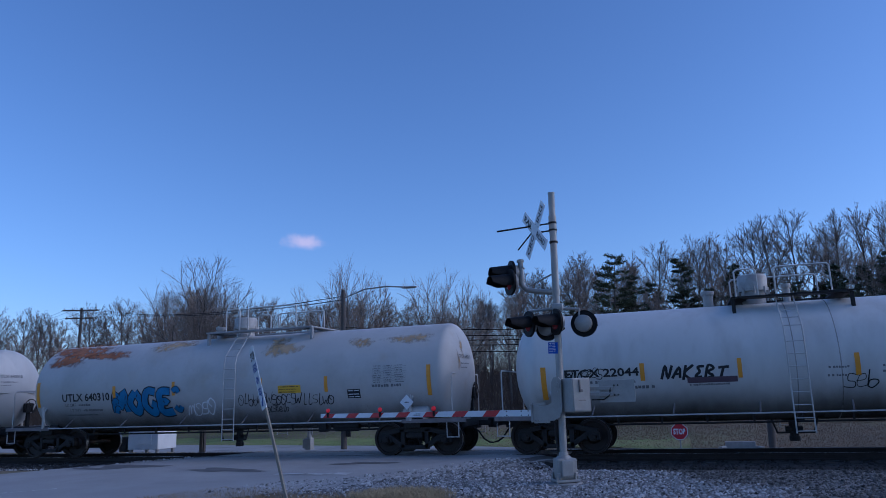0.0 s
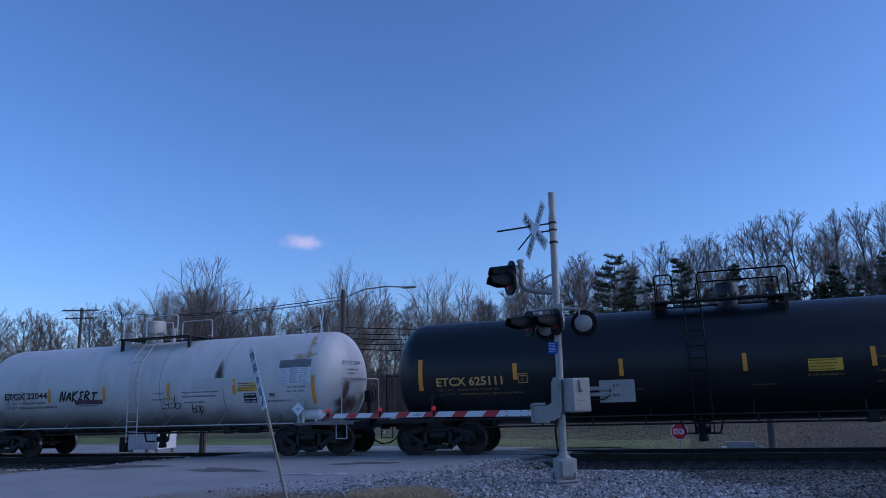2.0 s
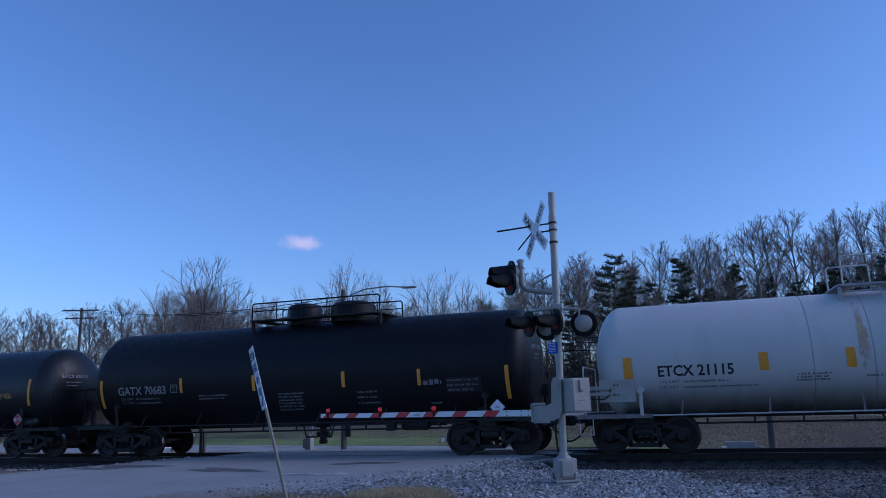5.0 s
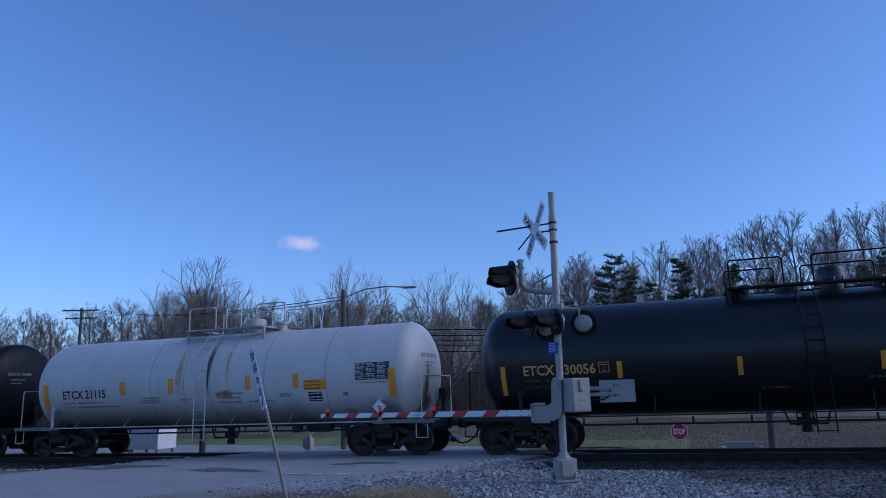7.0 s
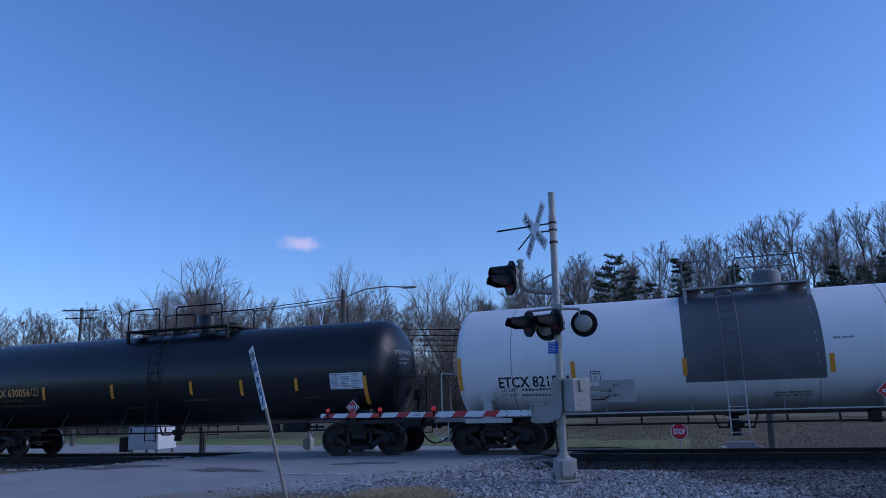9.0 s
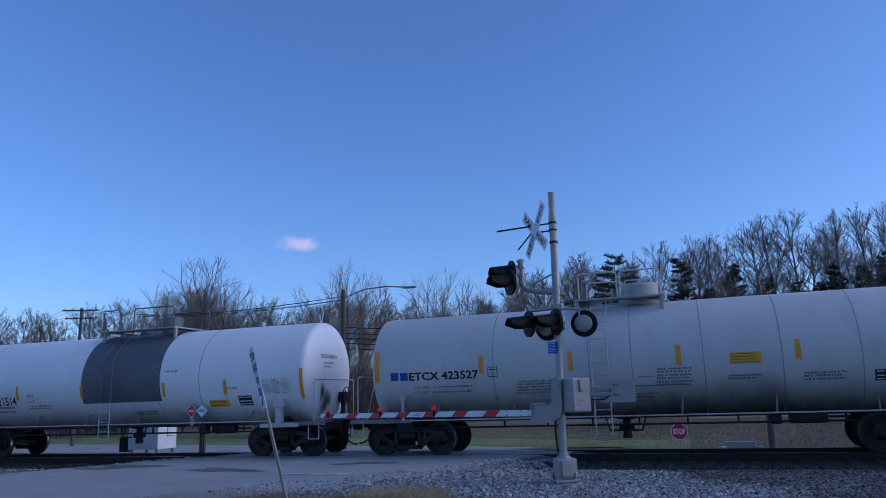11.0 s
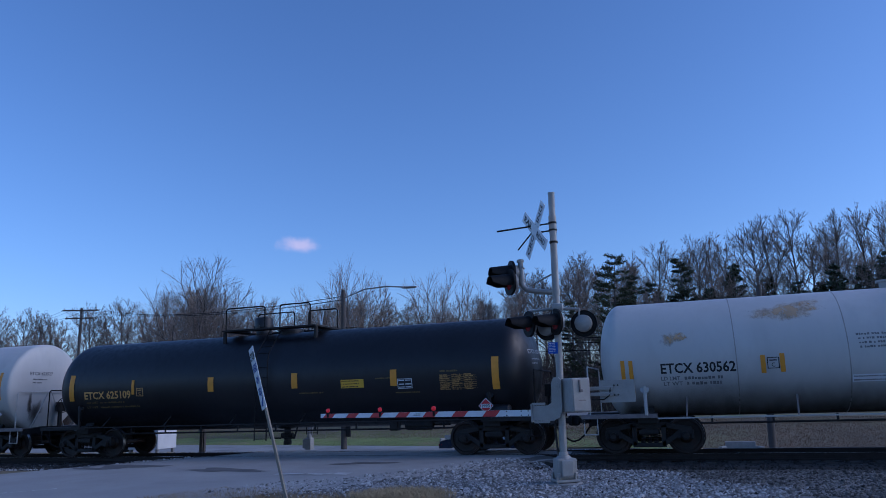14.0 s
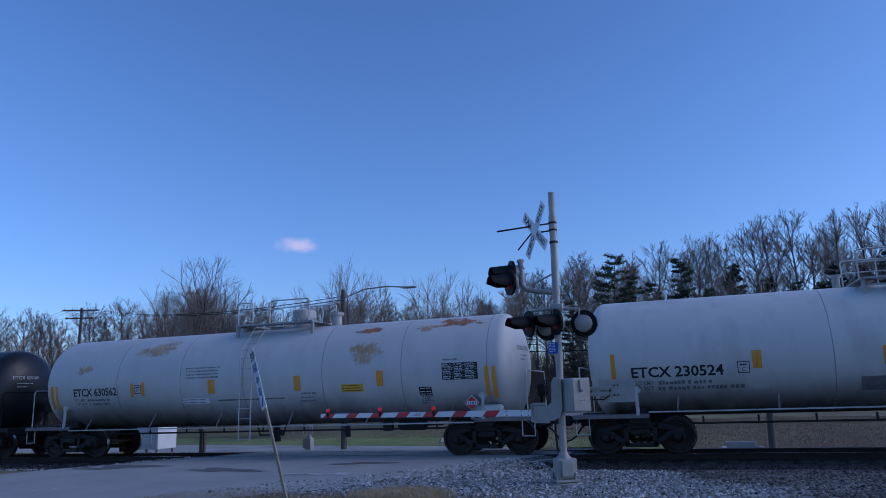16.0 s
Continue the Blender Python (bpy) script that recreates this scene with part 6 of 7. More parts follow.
def bare_tree(seed, h, clear, spread, wide, limbs, lead=.74, fan=False):
    """A winter tree: ascending limbs that fork again and again into fine twigs. clear: where the crown begins on the trunk;
    spread: how far the limbs lean out; wide: their reach, as a share of the height; lead: how high the trunk runs; fan: limbs rise from one place."""
    rnd = random.Random(seed)
    V, F, TV, TF = [], [], [], []
    r = h * .0105

    rim = Vector((.33 * h, .33 * h, .41 * h))

    def reach(q):
        """How far out in a domed crown a point lies: 1 on its uneven rim."""
        a = math.atan2(q.y, q.x)
        k = 1 + .07 * math.sin(3 * a + seed) + .05 * math.sin(5 * a + q.z + seed)
        return math.sqrt((q.x / rim.x) ** 2 + (q.y / rim.y) ** 2 + ((q.z - .59 * h) / rim.z) ** 2) / k

    def fork(p, d, length, r0, lev):
        if fan:
            k0, k1 = reach(p), reach(p + d * length)
            if k1 > 1:
                if k0 > .97:
                    return
                length *= max((rnd.uniform(.93, 1.03) - k0) / max(k1 - k0, .05), .1)
        if lev == 3:
            e = (d + Vector((rnd.gauss(0, .1), rnd.gauss(0, .1), .06))).normalized()
            spike(TV, TF, p, p + e * length, max(r0, .0085))
            return
        pts, rads = grow(rnd, p, d, length, r0, r0 * .6, (4, 3, 2)[lev], (.09, .11, .12)[lev], (.05, .04, .02)[lev])
        limb(V if lev < 2 else TV, F if lev < 2 else TF, pts, rads, 4 if lev == 0 else 3)
        tip = (pts[-1] - pts[-2]).normalized()
        u, w = frame_axes(tip)
        spin = rnd.uniform(0, 6.28)
        for k in range(2 if lev == 0 else 3):
            a = spin + k * (3.1 if lev == 0 else 2.1) + rnd.uniform(-.4, .4)
            t = radians(rnd.uniform(10, 30))
            fork(pts[-1], (tip * math.cos(t) + (u * math.cos(a) + w * math.sin(a)) * math.sin(t)).normalized(),
                 length * rnd.uniform(.50, .70), max(r0 * .56, .011), lev + 1)
        for k in range((7, 5, 6)[lev] if fan else (4, 4, 6)[lev]):
            q, e = sprout(rnd, pts, rnd.uniform(.2, .95), radians(rnd.uniform(30, 55)))
            e = (e + Vector((0, 0, .06 if fan else .18))).normalized()
            fork(q, e, length * rnd.uniform(.35, .62), max(r0 * .42, .010), lev + 1)

    trunk, trads = grow(rnd, Vector((0, 0, -.3)), Vector((0, 0, 1)), h * lead, r, r * (.34 if not fan else .7), 8, .03, .07)
    limb(V, F, trunk, trads, 7)
    spin = rnd.uniform(0, 6)
    for i in range(limbs):
        t = i / (limbs - 1)
        f = clear + (.985 - clear) * (t ** .8)
        lean = radians(spread * ((1 - .62 * t) if not fan else math.sqrt(1 - t)) * rnd.uniform(.8, 1.15))
        az = spin + 2.4 * i + rnd.uniform(-.4, .4)
        d = Vector((math.cos(az) * math.sin(lean), math.sin(az) * math.sin(lean), math.cos(lean)))
        k = f * (len(trunk) - 1)
        j = min(int(k), len(trunk) - 2)
        span = wide * h * ((1 - .45 * t) if not fan else 1.0) * rnd.uniform(.85, 1.1)
        fork(trunk[j].lerp(trunk[j + 1], k - j), d, span, r * ((.52 - .24 * t) if not fan else .45), 0)
    tops = sorted(v.z for v in TV)
    k = h / (tops[-1] if fan else tops[int(len(tops) * .996)])
    for some in (V, TV):
        for v in some:
            v *= k
    return mesh_of("trunk", V, F, M_BARK), mesh_of("crown", TV, TF, M_TWIG)


def conifer(seed, h, wide, full=1.0):
    """Evergreen with uneven whorls of branches carrying needle sprays, gaps between them."""
    rnd = random.Random(seed)
    V, F, TV, TF = [], [], [], []
    trunk, trads = grow(rnd, Vector((0, 0, -.3)), Vector((0, 0, 1)), h, h * .013, .02, 6, .02, .05)
    limb(V, F, trunk, trads, 6)
    n = int(h * 1.7)
    for i in range(n):
        f = .2 + .8 * i / n
        for w in range(rnd.randint(4, 7)):
            p, d = sprout(rnd, trunk, min(f + rnd.uniform(-.01, .01), .99), radians(90))
            ll = wide * (1 - f) ** .7 * rnd.uniform(.45, 1.2) + .3
            d = (d + Vector((0, 0, rnd.uniform(-.1, .25)))).normalized()
            lp, lr = grow(rnd, p, d, ll, .035, .01, 3, .07, .05)
            limb(V, F, lp, lr, 3)
            for k in range(int(12 + ll * 15)):
                q, dd = sprout(rnd, lp, rnd.uniform(.2, 1), radians(rnd.uniform(30, 75)))
                dd.z *= .4
                for b in range(3):
                    e = (dd + Vector((rnd.gauss(0, .45), rnd.gauss(0, .45), rnd.gauss(0, .25)))).normalized() * rnd.uniform(.18, .42)
                    s = e.orthogonal().normalized() * rnd.uniform(.018, .040) * full
                    base = len(TV)
                    TV.extend((q - s * .4, q + e * .55 - s, q + e, q + e * .55 + s))
                    TF.append((base, base + 1, base + 2, base + 3))
    return mesh_of("trunk", V, F, M_BARK), mesh_of("crown", TV, TF, M_NEEDLE)


def tree_at(meshes, name, label, x, y, turn, size, group):
    t = thing(name, label, "tree", Matrix.Translation((x, y, height(x, y))) @ pose(0, 0, 0, 0, 0, turn) @ Matrix.Diagonal((size, size, size, 1)), group)
    for nm, me in zip(("trunk", "crown"), meshes):
        o = new(nm, me)
        o.parent = t
    return t


def at_angle(px_angle, dist):
    """A place at that bearing (degrees right of +y) and distance from the viewpoint."""
    return math.sin(radians(px_angle)) * dist, math.cos(radians(px_angle)) * dist


SKYLINE = [(-54, .125), (-50.7, .129), (-49.2, .112), (-47.2, .119), (-43.5, .125), (-40.8, .130), (-39.7, .150), (-37.7, .160), (-34.3, .147), (-29.9, .151), (-28.6, .160),
           (-25.4, .165), (-20.4, .144), (-17.5, .16), (-14.3, .157), (-12.9, .176), (-7.4, .178), (-3.5, .170), (-1.6, .191), (1.8, .193),
           (4.7, .203), (7.6, .213), (10.1, .203), (11.9, .195), (13.4, .207), (20, .215)]


def skyline(a):
    """How steeply the wood rises over the viewpoint at a bearing."""
    for (a0, e0), (a1, e1) in zip(SKYLINE, SKYLINE[1:]):
        if a0 <= a <= a1:
            return e0 + (e1 - e0) * (a - a0) / (a1 - a0)
    return .15


BARE = [bare_tree(11 + i, 15, .36 + .07 * (i % 3), 40 + 4 * (i % 4), .17 + .02 * (i % 3), 9 + i % 3) for i in range(9)]
ROUND = [bare_tree(41 + i, 15, .55, 62 - 5 * i, .36, 15, .30, True) for i in range(3)]
PINES = [conifer(71 + i, 14, 2.3 + .4 * i, 1.9) for i in range(3)]
PINE_OPEN = conifer(90, 14, 4.6)
tr = random.Random(5)
BARE_LABEL = "bare grey brown winter tree in the wood behind the railway"


def wood_tree(a, dist, k, i, meshes=None):
    x, y = at_angle(a, dist)
    low = 1 - .12 * smooth(-36, -33, a) * (1 - smooth(-15, -11, a))
    want = EYE[2] + skyline(a) * dist * k * low - height(x, y)
    tree_at((meshes or BARE)[i % len(meshes or BARE)], "bare_tree", BARE_LABEL, x, y, tr.uniform(0, 360), max(want, 5) / 15.0, "trees of the wood")


for i in range(50):
    wood_tree(-53 + 71 * (i + tr.random()) / 50, tr.uniform(118, 150), tr.uniform(.92, 1.08), i)
for i in range(42):
    wood_tree(-53 + 71 * (i + tr.random()) / 42, tr.uniform(98, 116), tr.uniform(.72, 1.0), i + 3)
for i in range(20):
    wood_tree(-53 + 71 * (i + tr.random()) / 20, tr.uniform(88, 98), tr.uniform(.45, .78), i + 5)
for a, dist, e, turn in ((-37.1, 78, .205, 41), (-34.9, 88, .165, 190), (-26.3, 66, .208, 130), (-18.0, 74, .194, 250), (-39.4, 92, .150, 77)):
    x, y = at_angle(a, dist)
    tree_at(ROUND[int(turn) % 3], "broad_bare_tree", "broad bare winter tree with a wide twiggy crown", x, y, turn, (EYE[2] + e * dist - height(x, y)) / 15.0, "trees of the wood")
PINE_LABEL = "dark evergreen tree among the bare trees"
for a, dist, e, m in ((-4.9, 92, .192, 3), (-1.2, 96, .150, 0), (.7, 98, .180, 2), (-3.2, 95, .160, 1), (4.2, 100, .165, 1), (6.8, 102, .140, 0), (2.6, 97, .135, 2),
                      (8.4, 100, .135, 1), (11.6, 96, .150, 0), (12.8, 98, .145, 2), (13.8, 94, .152, 1), (14.9, 96, .16, 0), (16.2, 96, .165, 2), (10.3, 98, .130, 2), (-8.0, 104, .13, 0), (12.2, 90, .12, 1), (14.3, 90, .135, 2), (15.6, 89, .14, 1), (3.4, 94, .12, 0), (7.6, 94, .12, 2), (1.6, 92, .115, 1), (-2.2, 92, .11, 2), (5.6, 103, .125, 1), (9.3, 104, .13, 0)):
    x, y = at_angle(a, dist)
    tree_at((PINES + [PINE_OPEN])[m], "evergreen_tree", PINE_LABEL, x, y, tr.uniform(0, 360), (EYE[2] + e * dist - height(x, y)) / 14.0, "evergreens of the wood")


def brush():
    """Undergrowth along the foot of the wood: thin stems and twigs."""
    V, F = [], []
    for i in range(5200):
        a = tr.uniform(-54, 18)
        dist = tr.uniform(84, 150)
        x, y = at_angle(a, dist)
        p = Vector((x, y, height(x, y) - .1))
        h = tr.uniform(2.5, 6.5) + max(dist - 100, 0) * .08
        for k in range(3):
            d = Vector((tr.gauss(0, .22), tr.gauss(0, .22), 1)).normalized()
            q, r = grow(tr, p, d, h * tr.uniform(.6, 1.0), .035, .010, 2, .12, .05)
            limb(V, F, q, r, 3)
            for j in range(5):
                tp, td = sprout(tr, q, tr.uniform(.25, 1), radians(tr.uniform(20, 55)))
                spike(V, F, tp, tp + (td + Vector((0, 0, .2))).normalized() * h * tr.uniform(.12, .32), .013)
    ob = new("undergrowth", mesh_of("undergrowth", V, F, mat("reddish brush", (.09, .068, .054), .9, var=.3, scale=.1, fine=4, island=.3)))
    tagged(ob, "reddish brown bare undergrowth along the wood's edge", "undergrowth", kind="stuff")


brush()


# ---- poles, wires, street lamp ----
def wire(bm, a, b, sag, r=.012, n=10):
    a, b = Vector(a), Vector(b)
    pipe(bm, [a.lerp(b, i / n) - Vector((0, 0, sag * 4 * (i / n) * (1 - i / n))) for i in range(n + 1)], r, 5)


def utility_pole(x, y, top, label, arms=(), lean=(0, 0), r=.15):
    z = height(x, y)
    t = thing("utility_pole", label, "utility pole", pose(x, y, z), "poles along the railway")
    h = top - z
    bm = bmesh.new()
    cyl(bm, (0, 0, -.2), (lean[0], lean[1], h), r, r * .72, n=14)
    part("pole_shaft", bm, M_WOOD, t, smooth=True)
    for za, half, turn in arms:
        bm = bmesh.new()
        box(bm, (lean[0], lean[1] - .16, h - za), (half * 2, .1, .12), (0, 0, turn), bevel=.01)
        arm = part("crossarm", bm, M_WOOD, t)
        for k in (-.9, -.45, .45, .9):
            bm = bmesh.new()
            lathe(bm, [(0, .02), (.05, .05), (.10, .045), (.14, .02), (.15, 0)], "Z", 10,
                  centre=(lean[0] + k * half * math.cos(radians(turn)), lean[1] - .16 + k * half * math.sin(radians(turn)), h - za + .06))
            part("insulator", bm, M_STEEL_GREY, arm)
        for s in (-1, 1):
            bm = bmesh.new()
            pipe(bm, [(lean[0], lean[1] - .14, h - za - .5), (lean[0] + s * half * .5, lean[1] - .2, h - za - .05)], .018, 6)
            part("arm_strut", bm, M_STEEL_GREY, arm)
    return t


P1, P2, P3 = (-50.4, 49.4, 10.4), (-15.9, 32.0, 7.05), (3.1, 32.0, 5.75)
utility_pole(*P1, "wooden utility pole with crossarms in front of the wood", ((.25, 1.5, 25), (.95, 1.2, 25)))
lamp_pole = utility_pole(*P2, "wooden utility pole carrying a street lamp on an arm")
utility_pole(*P3, "plain wooden utility pole beside the far road", lean=(.22, 0))
z2 = height(P2[0], P2[1])
bm = bmesh.new()
pipe(bm, [(.1, 0, 6.65 - z2), (1.2, -.05, 6.98 - z2), (2.4, -.1, 7.02 - z2), (3.3, -.1, 6.92 - z2)], .035, 8)
part("lamp_arm", bm, M_GALV, lamp_pole)
bm = bmesh.new()
lathe(bm, [(0, .02), (.05, .07), (.3, .11), (.62, .12), (.78, .07), (.82, 0)], "X", 16)
bm.transform(Matrix.Translation((3.2, -.1, 6.88 - z2)) @ Matrix.Diagonal((1, 1, .55, 1)))
part("lamp_head", bm, M_GALV, lamp_pole, "grey cobra head street lamp", smooth=True)
bm = bmesh.new()
box(bm, (.30, -.1, 1.1), (.22, .16, .6), bevel=.02)
part("meter_box", bm, M_STEEL_DARK, lamp_pole)
bm = bmesh.new()
pipe(bm, [(.2, -.1, 1.4), (.19, -.08, 4.0)], .03, 6)
part("conduit", bm, M_GALV, lamp_pole)


def wires():
    spans = []
    for k, (za, zb) in enumerate(((5.15, 4.35), (4.85, 4.1), (4.6, 3.95), (4.35, 3.75), (4.1, 3.35))):
        spans.append(((P2[0], P2[1], za), (P3[0] + .18, P3[1], zb), .25))
        spans.append(((P3[0] + .18, P3[1], zb), (34, 31, zb + 1.0), .3))
    for k in (-1.4, -.7, .7, 1.4):
        spans.append(((P1[0] + k * .9, P1[1] + k * .4, 10.25), (P2[0], P2[1], 6.9 - .25 * abs(k)), .7))
        spans.append(((P1[0] + k * .9, P1[1] + k * .4, 10.25), (-110, 82, 12.0), .6))
    t = thing("overhead_wires", "dark overhead wires strung between the wooden poles", "overhead wires")
    for a, b, s in spans:
        bm = bmesh.new()
        wire(bm, a, b, s, .016 if b[1] < 40 and a[1] < 40 else .010)
        part("wire", bm, M_SIGNAL_BLACK, t)


wires()


# ---- small built things beyond the track ----
def headwall(x, y, w, h, turn, pipe_r, label, name="culvert_headwall", sink=0.0):
    t = thing(name, label, "culvert", pose(x, y, height(x, y) - sink, 0, 0, turn))
    bm = bmesh.new()
    box(bm, (0, .15, h / 2 - .1), (w, .22, h), bevel=.02)
    for s in (-1, 1):
        box(bm, (s * (w / 2 + .12), -.12, h * .35 - .1), (.16, .6, h * .7), (0, 0, s * 25), bevel=.02)
    part("concrete_wall", bm, M_CONCRETE, t)
    if not pipe_r:
        return t
    bm = bmesh.new()
    lathe(bm, [(-.06, pipe_r), (-.06, pipe_r + .05), (.1, pipe_r + .05)], "Y", 24, centre=(.1, 0, h * .4))
    lathe(bm, [(-.06, pipe_r), (.03, pipe_r), (.03, 0)], "Y", 24, centre=(.1, 0, h * .4))
    part("pipe_mouth", bm, M_SIGNAL_BLACK, t)
    return t


headwall(-16.9, 52.0, 1.1, .75, 8, .17, "small concrete culvert headwall with a dark pipe mouth in the grass", sink=.12)
headwall(2.1, 35.0, 1.25, .62, 0, 0, "low grey concrete drain wall beside the far road", sink=.1)


def rock_pile():
    rnd = random.Random(3)
    V, F = [], []
    for i in range(900):
        y = rnd.uniform(41, 50)
        x = rnd.gauss(2.75, .5) + (y - 45) * .05
        stone(V, F, rnd, Vector((x, y, height(x, y) + rnd.uniform(0, .04))), rnd.uniform(.04, .12))
    ob = new("rock_lining", mesh_of("rock_lining", V, F, M_GRAVEL))
    tagged(ob, "pale broken rock lining a drainage channel on the bank", "rocks", kind="stuff")


ICO = None


def stone(V, F, rnd, p, r):
    """An angular pebble of 20 faces."""
    global ICO
    if ICO is None:
        bm = bmesh.new()
        bmesh.ops.create_icosphere(bm, subdivisions=1, radius=1)
        ICO = ([v.co.copy() for v in bm.verts], [tuple(v.index for v in f.verts) for f in bm.faces])
        bm.free()
    sx, sy, sz = rnd.uniform(.7, 1.3), rnd.uniform(.7, 1.3), rnd.uniform(.45, .85)
    q = Euler((rnd.uniform(0, 6), rnd.uniform(0, 6), rnd.uniform(0, 6))).to_matrix()
    base = len(V)
    for v in ICO[0]:
        w = q @ Vector((v.x * sx, v.y * sy, v.z * sz)) * (r * rnd.uniform(.75, 1.2))
        V.append(p + w)
    F.extend(tuple(base + k for k in f) for f in ICO[1])


rock_pile()


def gravel_cover(x, y):
    """How much gravel lies at a place beside the track, 0 to 1."""
    edge = road_mid(y) + road_edge(y) + .22 * noise.noise((x * .9, y * .9, 2.0))
    g = smooth(-.15, .35, x - edge)
    g *= smooth(.55, 1.1, math.hypot((x + 4.9) / 1.0, (y - 12.1) / .85) + .25 * noise.noise((x * 2, y * 2, 5.0)))
    g *= smooth(11.0, 12.4, y + .8 * noise.noise((x * .5, y * .5, 9.0)) + .12 * (x + 2))
    return g


def oily(x, y):
    """How dark the gravel is: away from the road and towards the rails it is grimed."""
    return .92 * smooth(-.5, .6, x + .767 * y - 11.45 + .7 * noise.noise((x * .7, y * .7, 4.0))) + .10


def gravel():
    rnd = random.Random(8)
    V, F, DV, DF = [], [], [], []
    n = 0
    while n < 40000:
        x, y = rnd.uniform(-9, 7.5), 10.9 + 7.8 * rnd.random() ** 1.15
        if y > 17.5 and x - road_mid(y) > 7.5:
            continue
        if rnd.random() > gravel_cover(x, y):
            continue
        if math.hypot(x + 2.33, y - 14.05) < .38:
            continue
        r = rnd.uniform(.010, .025) if rnd.random() < .80 + .2 * noise.noise((x * .8, y * .8, 6.0)) else rnd.uniform(.026, .046)
        dark = rnd.random() < oily(x, y)
        stone(DV if dark else V, DF if dark else F, rnd, Vector((x, y, height(x, y) + .012 + rnd.uniform(0, .012))), r)
        n += 1
    for i in range(2600):
        x, y = rnd.uniform(-26, -14), rnd.uniform(16.6, 19.6)
        if x > road_mid(y) - 4.9 or y < 17.2 + .12 * (x + 20):
            continue
        stone(V, F, rnd, Vector((x, y, height(x, y) + .03)), rnd.uniform(.02, .05))
    ob = new("gravel", mesh_of("gravel", V, F, M_GRAVEL))
    tagged(ob, "loose grey crushed stone gravel beside the track", "gravel", kind="stuff")
    tagged(new("dark_gravel", mesh_of("dark_gravel", DV, DF, M_BALLAST_MID)), "darker dusty gravel nearer the rails", "gravel", kind="stuff")
    # the packed bed under the stones
    xs, ys = steps((-9, 14, .3)), steps((10.9, 19.6, .3))
    verts, keep, faces = [], {}, []
    for j, y in enumerate(ys):
        for i, x in enumerate(xs):
            verts.append((x, y, height(x, y) + .022))
    nx = len(xs)
    for j in range(len(ys) - 1):
        for i in range(nx - 1):
            if gravel_cover(xs[i] + .15, ys[j] + .15) > .35 and (ys[j] < 18.6 or xs[i] - road_mid(ys[j]) < 6.6):
                faces.append((j * nx + i, j * nx + i + 1, (j + 1) * nx + i + 1, (j + 1) * nx + i))
    me = bpy.data.meshes.new("gravel_bed")
    me.from_pydata(verts, [], faces)
    me.materials.append(M_BALLAST_BED)
    me.materials.append(M_BALLAST_MID)
    for p in me.polygons:
        p.material_index = 1 if oily(p.center.x, p.center.y) > .5 else 0
    tagged(new("gravel_bed", me), "packed grey gravel bed along the track", "gravel", kind="structure")


gravel()


def track_bed():
    """Near-black ballast between and beside the rails, with its stones."""
    rnd = random.Random(18)
    xs = steps((-140, -30, 4), (-30, 12, .5), (12, 120, 4))
    V, F = [], []
    ys = steps((-3.3, 3.3, .3))
    for y in ys:
        for x in xs:
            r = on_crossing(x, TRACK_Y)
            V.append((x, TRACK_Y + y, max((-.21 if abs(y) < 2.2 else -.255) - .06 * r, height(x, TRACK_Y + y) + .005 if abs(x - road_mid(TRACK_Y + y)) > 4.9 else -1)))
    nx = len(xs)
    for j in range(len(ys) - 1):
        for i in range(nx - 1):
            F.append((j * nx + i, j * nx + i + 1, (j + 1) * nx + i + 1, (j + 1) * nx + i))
    tagged(new("track_bed", mesh_of("track_bed", V, F, M_BALLAST_DARK)), "near-black ballast under the railway track", "ballast", kind="structure")
    V, F = [], []
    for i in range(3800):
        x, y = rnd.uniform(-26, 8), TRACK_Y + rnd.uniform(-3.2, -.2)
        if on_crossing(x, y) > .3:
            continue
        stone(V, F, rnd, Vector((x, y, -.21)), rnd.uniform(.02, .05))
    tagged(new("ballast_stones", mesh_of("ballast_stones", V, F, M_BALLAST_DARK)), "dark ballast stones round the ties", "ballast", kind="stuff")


track_bed()


def grass(name, label, spots, count, colour, lo, hi, seed, wide=1.0, vary=.35):
    rnd = random.Random(seed)
    V, F = [], []
    n = 0
    while n < count:
        x, y, ok = spots(rnd)
        if not ok:
            continue
        n += 1
        p = Vector((x, y, height(x, y)))
        h = rnd.uniform(lo, hi)
        a = rnd.uniform(0, 6.28)
        side = Vector((math.cos(a), math.sin(a), 0)) * rnd.uniform(.003, .006) * (1 + h) * wide
        bend = Vector((rnd.gauss(0, .5), rnd.gauss(0, .5), 0)) * h
        base = len(V)
        V.extend((p - side, p + side, p + bend * .35 + Vector((0, 0, h * .6)) + side * .7, p + bend * .35 + Vector((0, 0, h * .6)) - side * .7, p + bend + Vector((0, 0, h))))
        F.append((base, base + 1, base + 2, base + 3))
        F.append((base + 3, base + 2, base + 4))
    ob = new(name, mesh_of(name, V, F, mat(label, colour, .8, var=.3, scale=.6, fine=5, island=vary)))
    tagged(ob, label, "grass", kind="stuff")


def near_verge(rnd):
    x, y = rnd.uniform(-10, 1), rnd.uniform(9.6, 12.9)
    return x, y, x > road_mid(y) + 4.4 and gravel_cover(x, y) < rnd.random() * .8


def straw_tuft(rnd):
    x, y = rnd.gauss(-4.9, .45), rnd.gauss(12.1, .4)
    return x, y, math.hypot((x + 4.9) / 1.0, (y - 12.1) / .85) < 1


def far_verge(rnd):
    x = rnd.uniform(-70, 6)
    y = far_road_y(x) + 4.4 + 13 * rnd.random() ** 1.6
    return x, y, rnd.random() < smooth(3, -6, x)


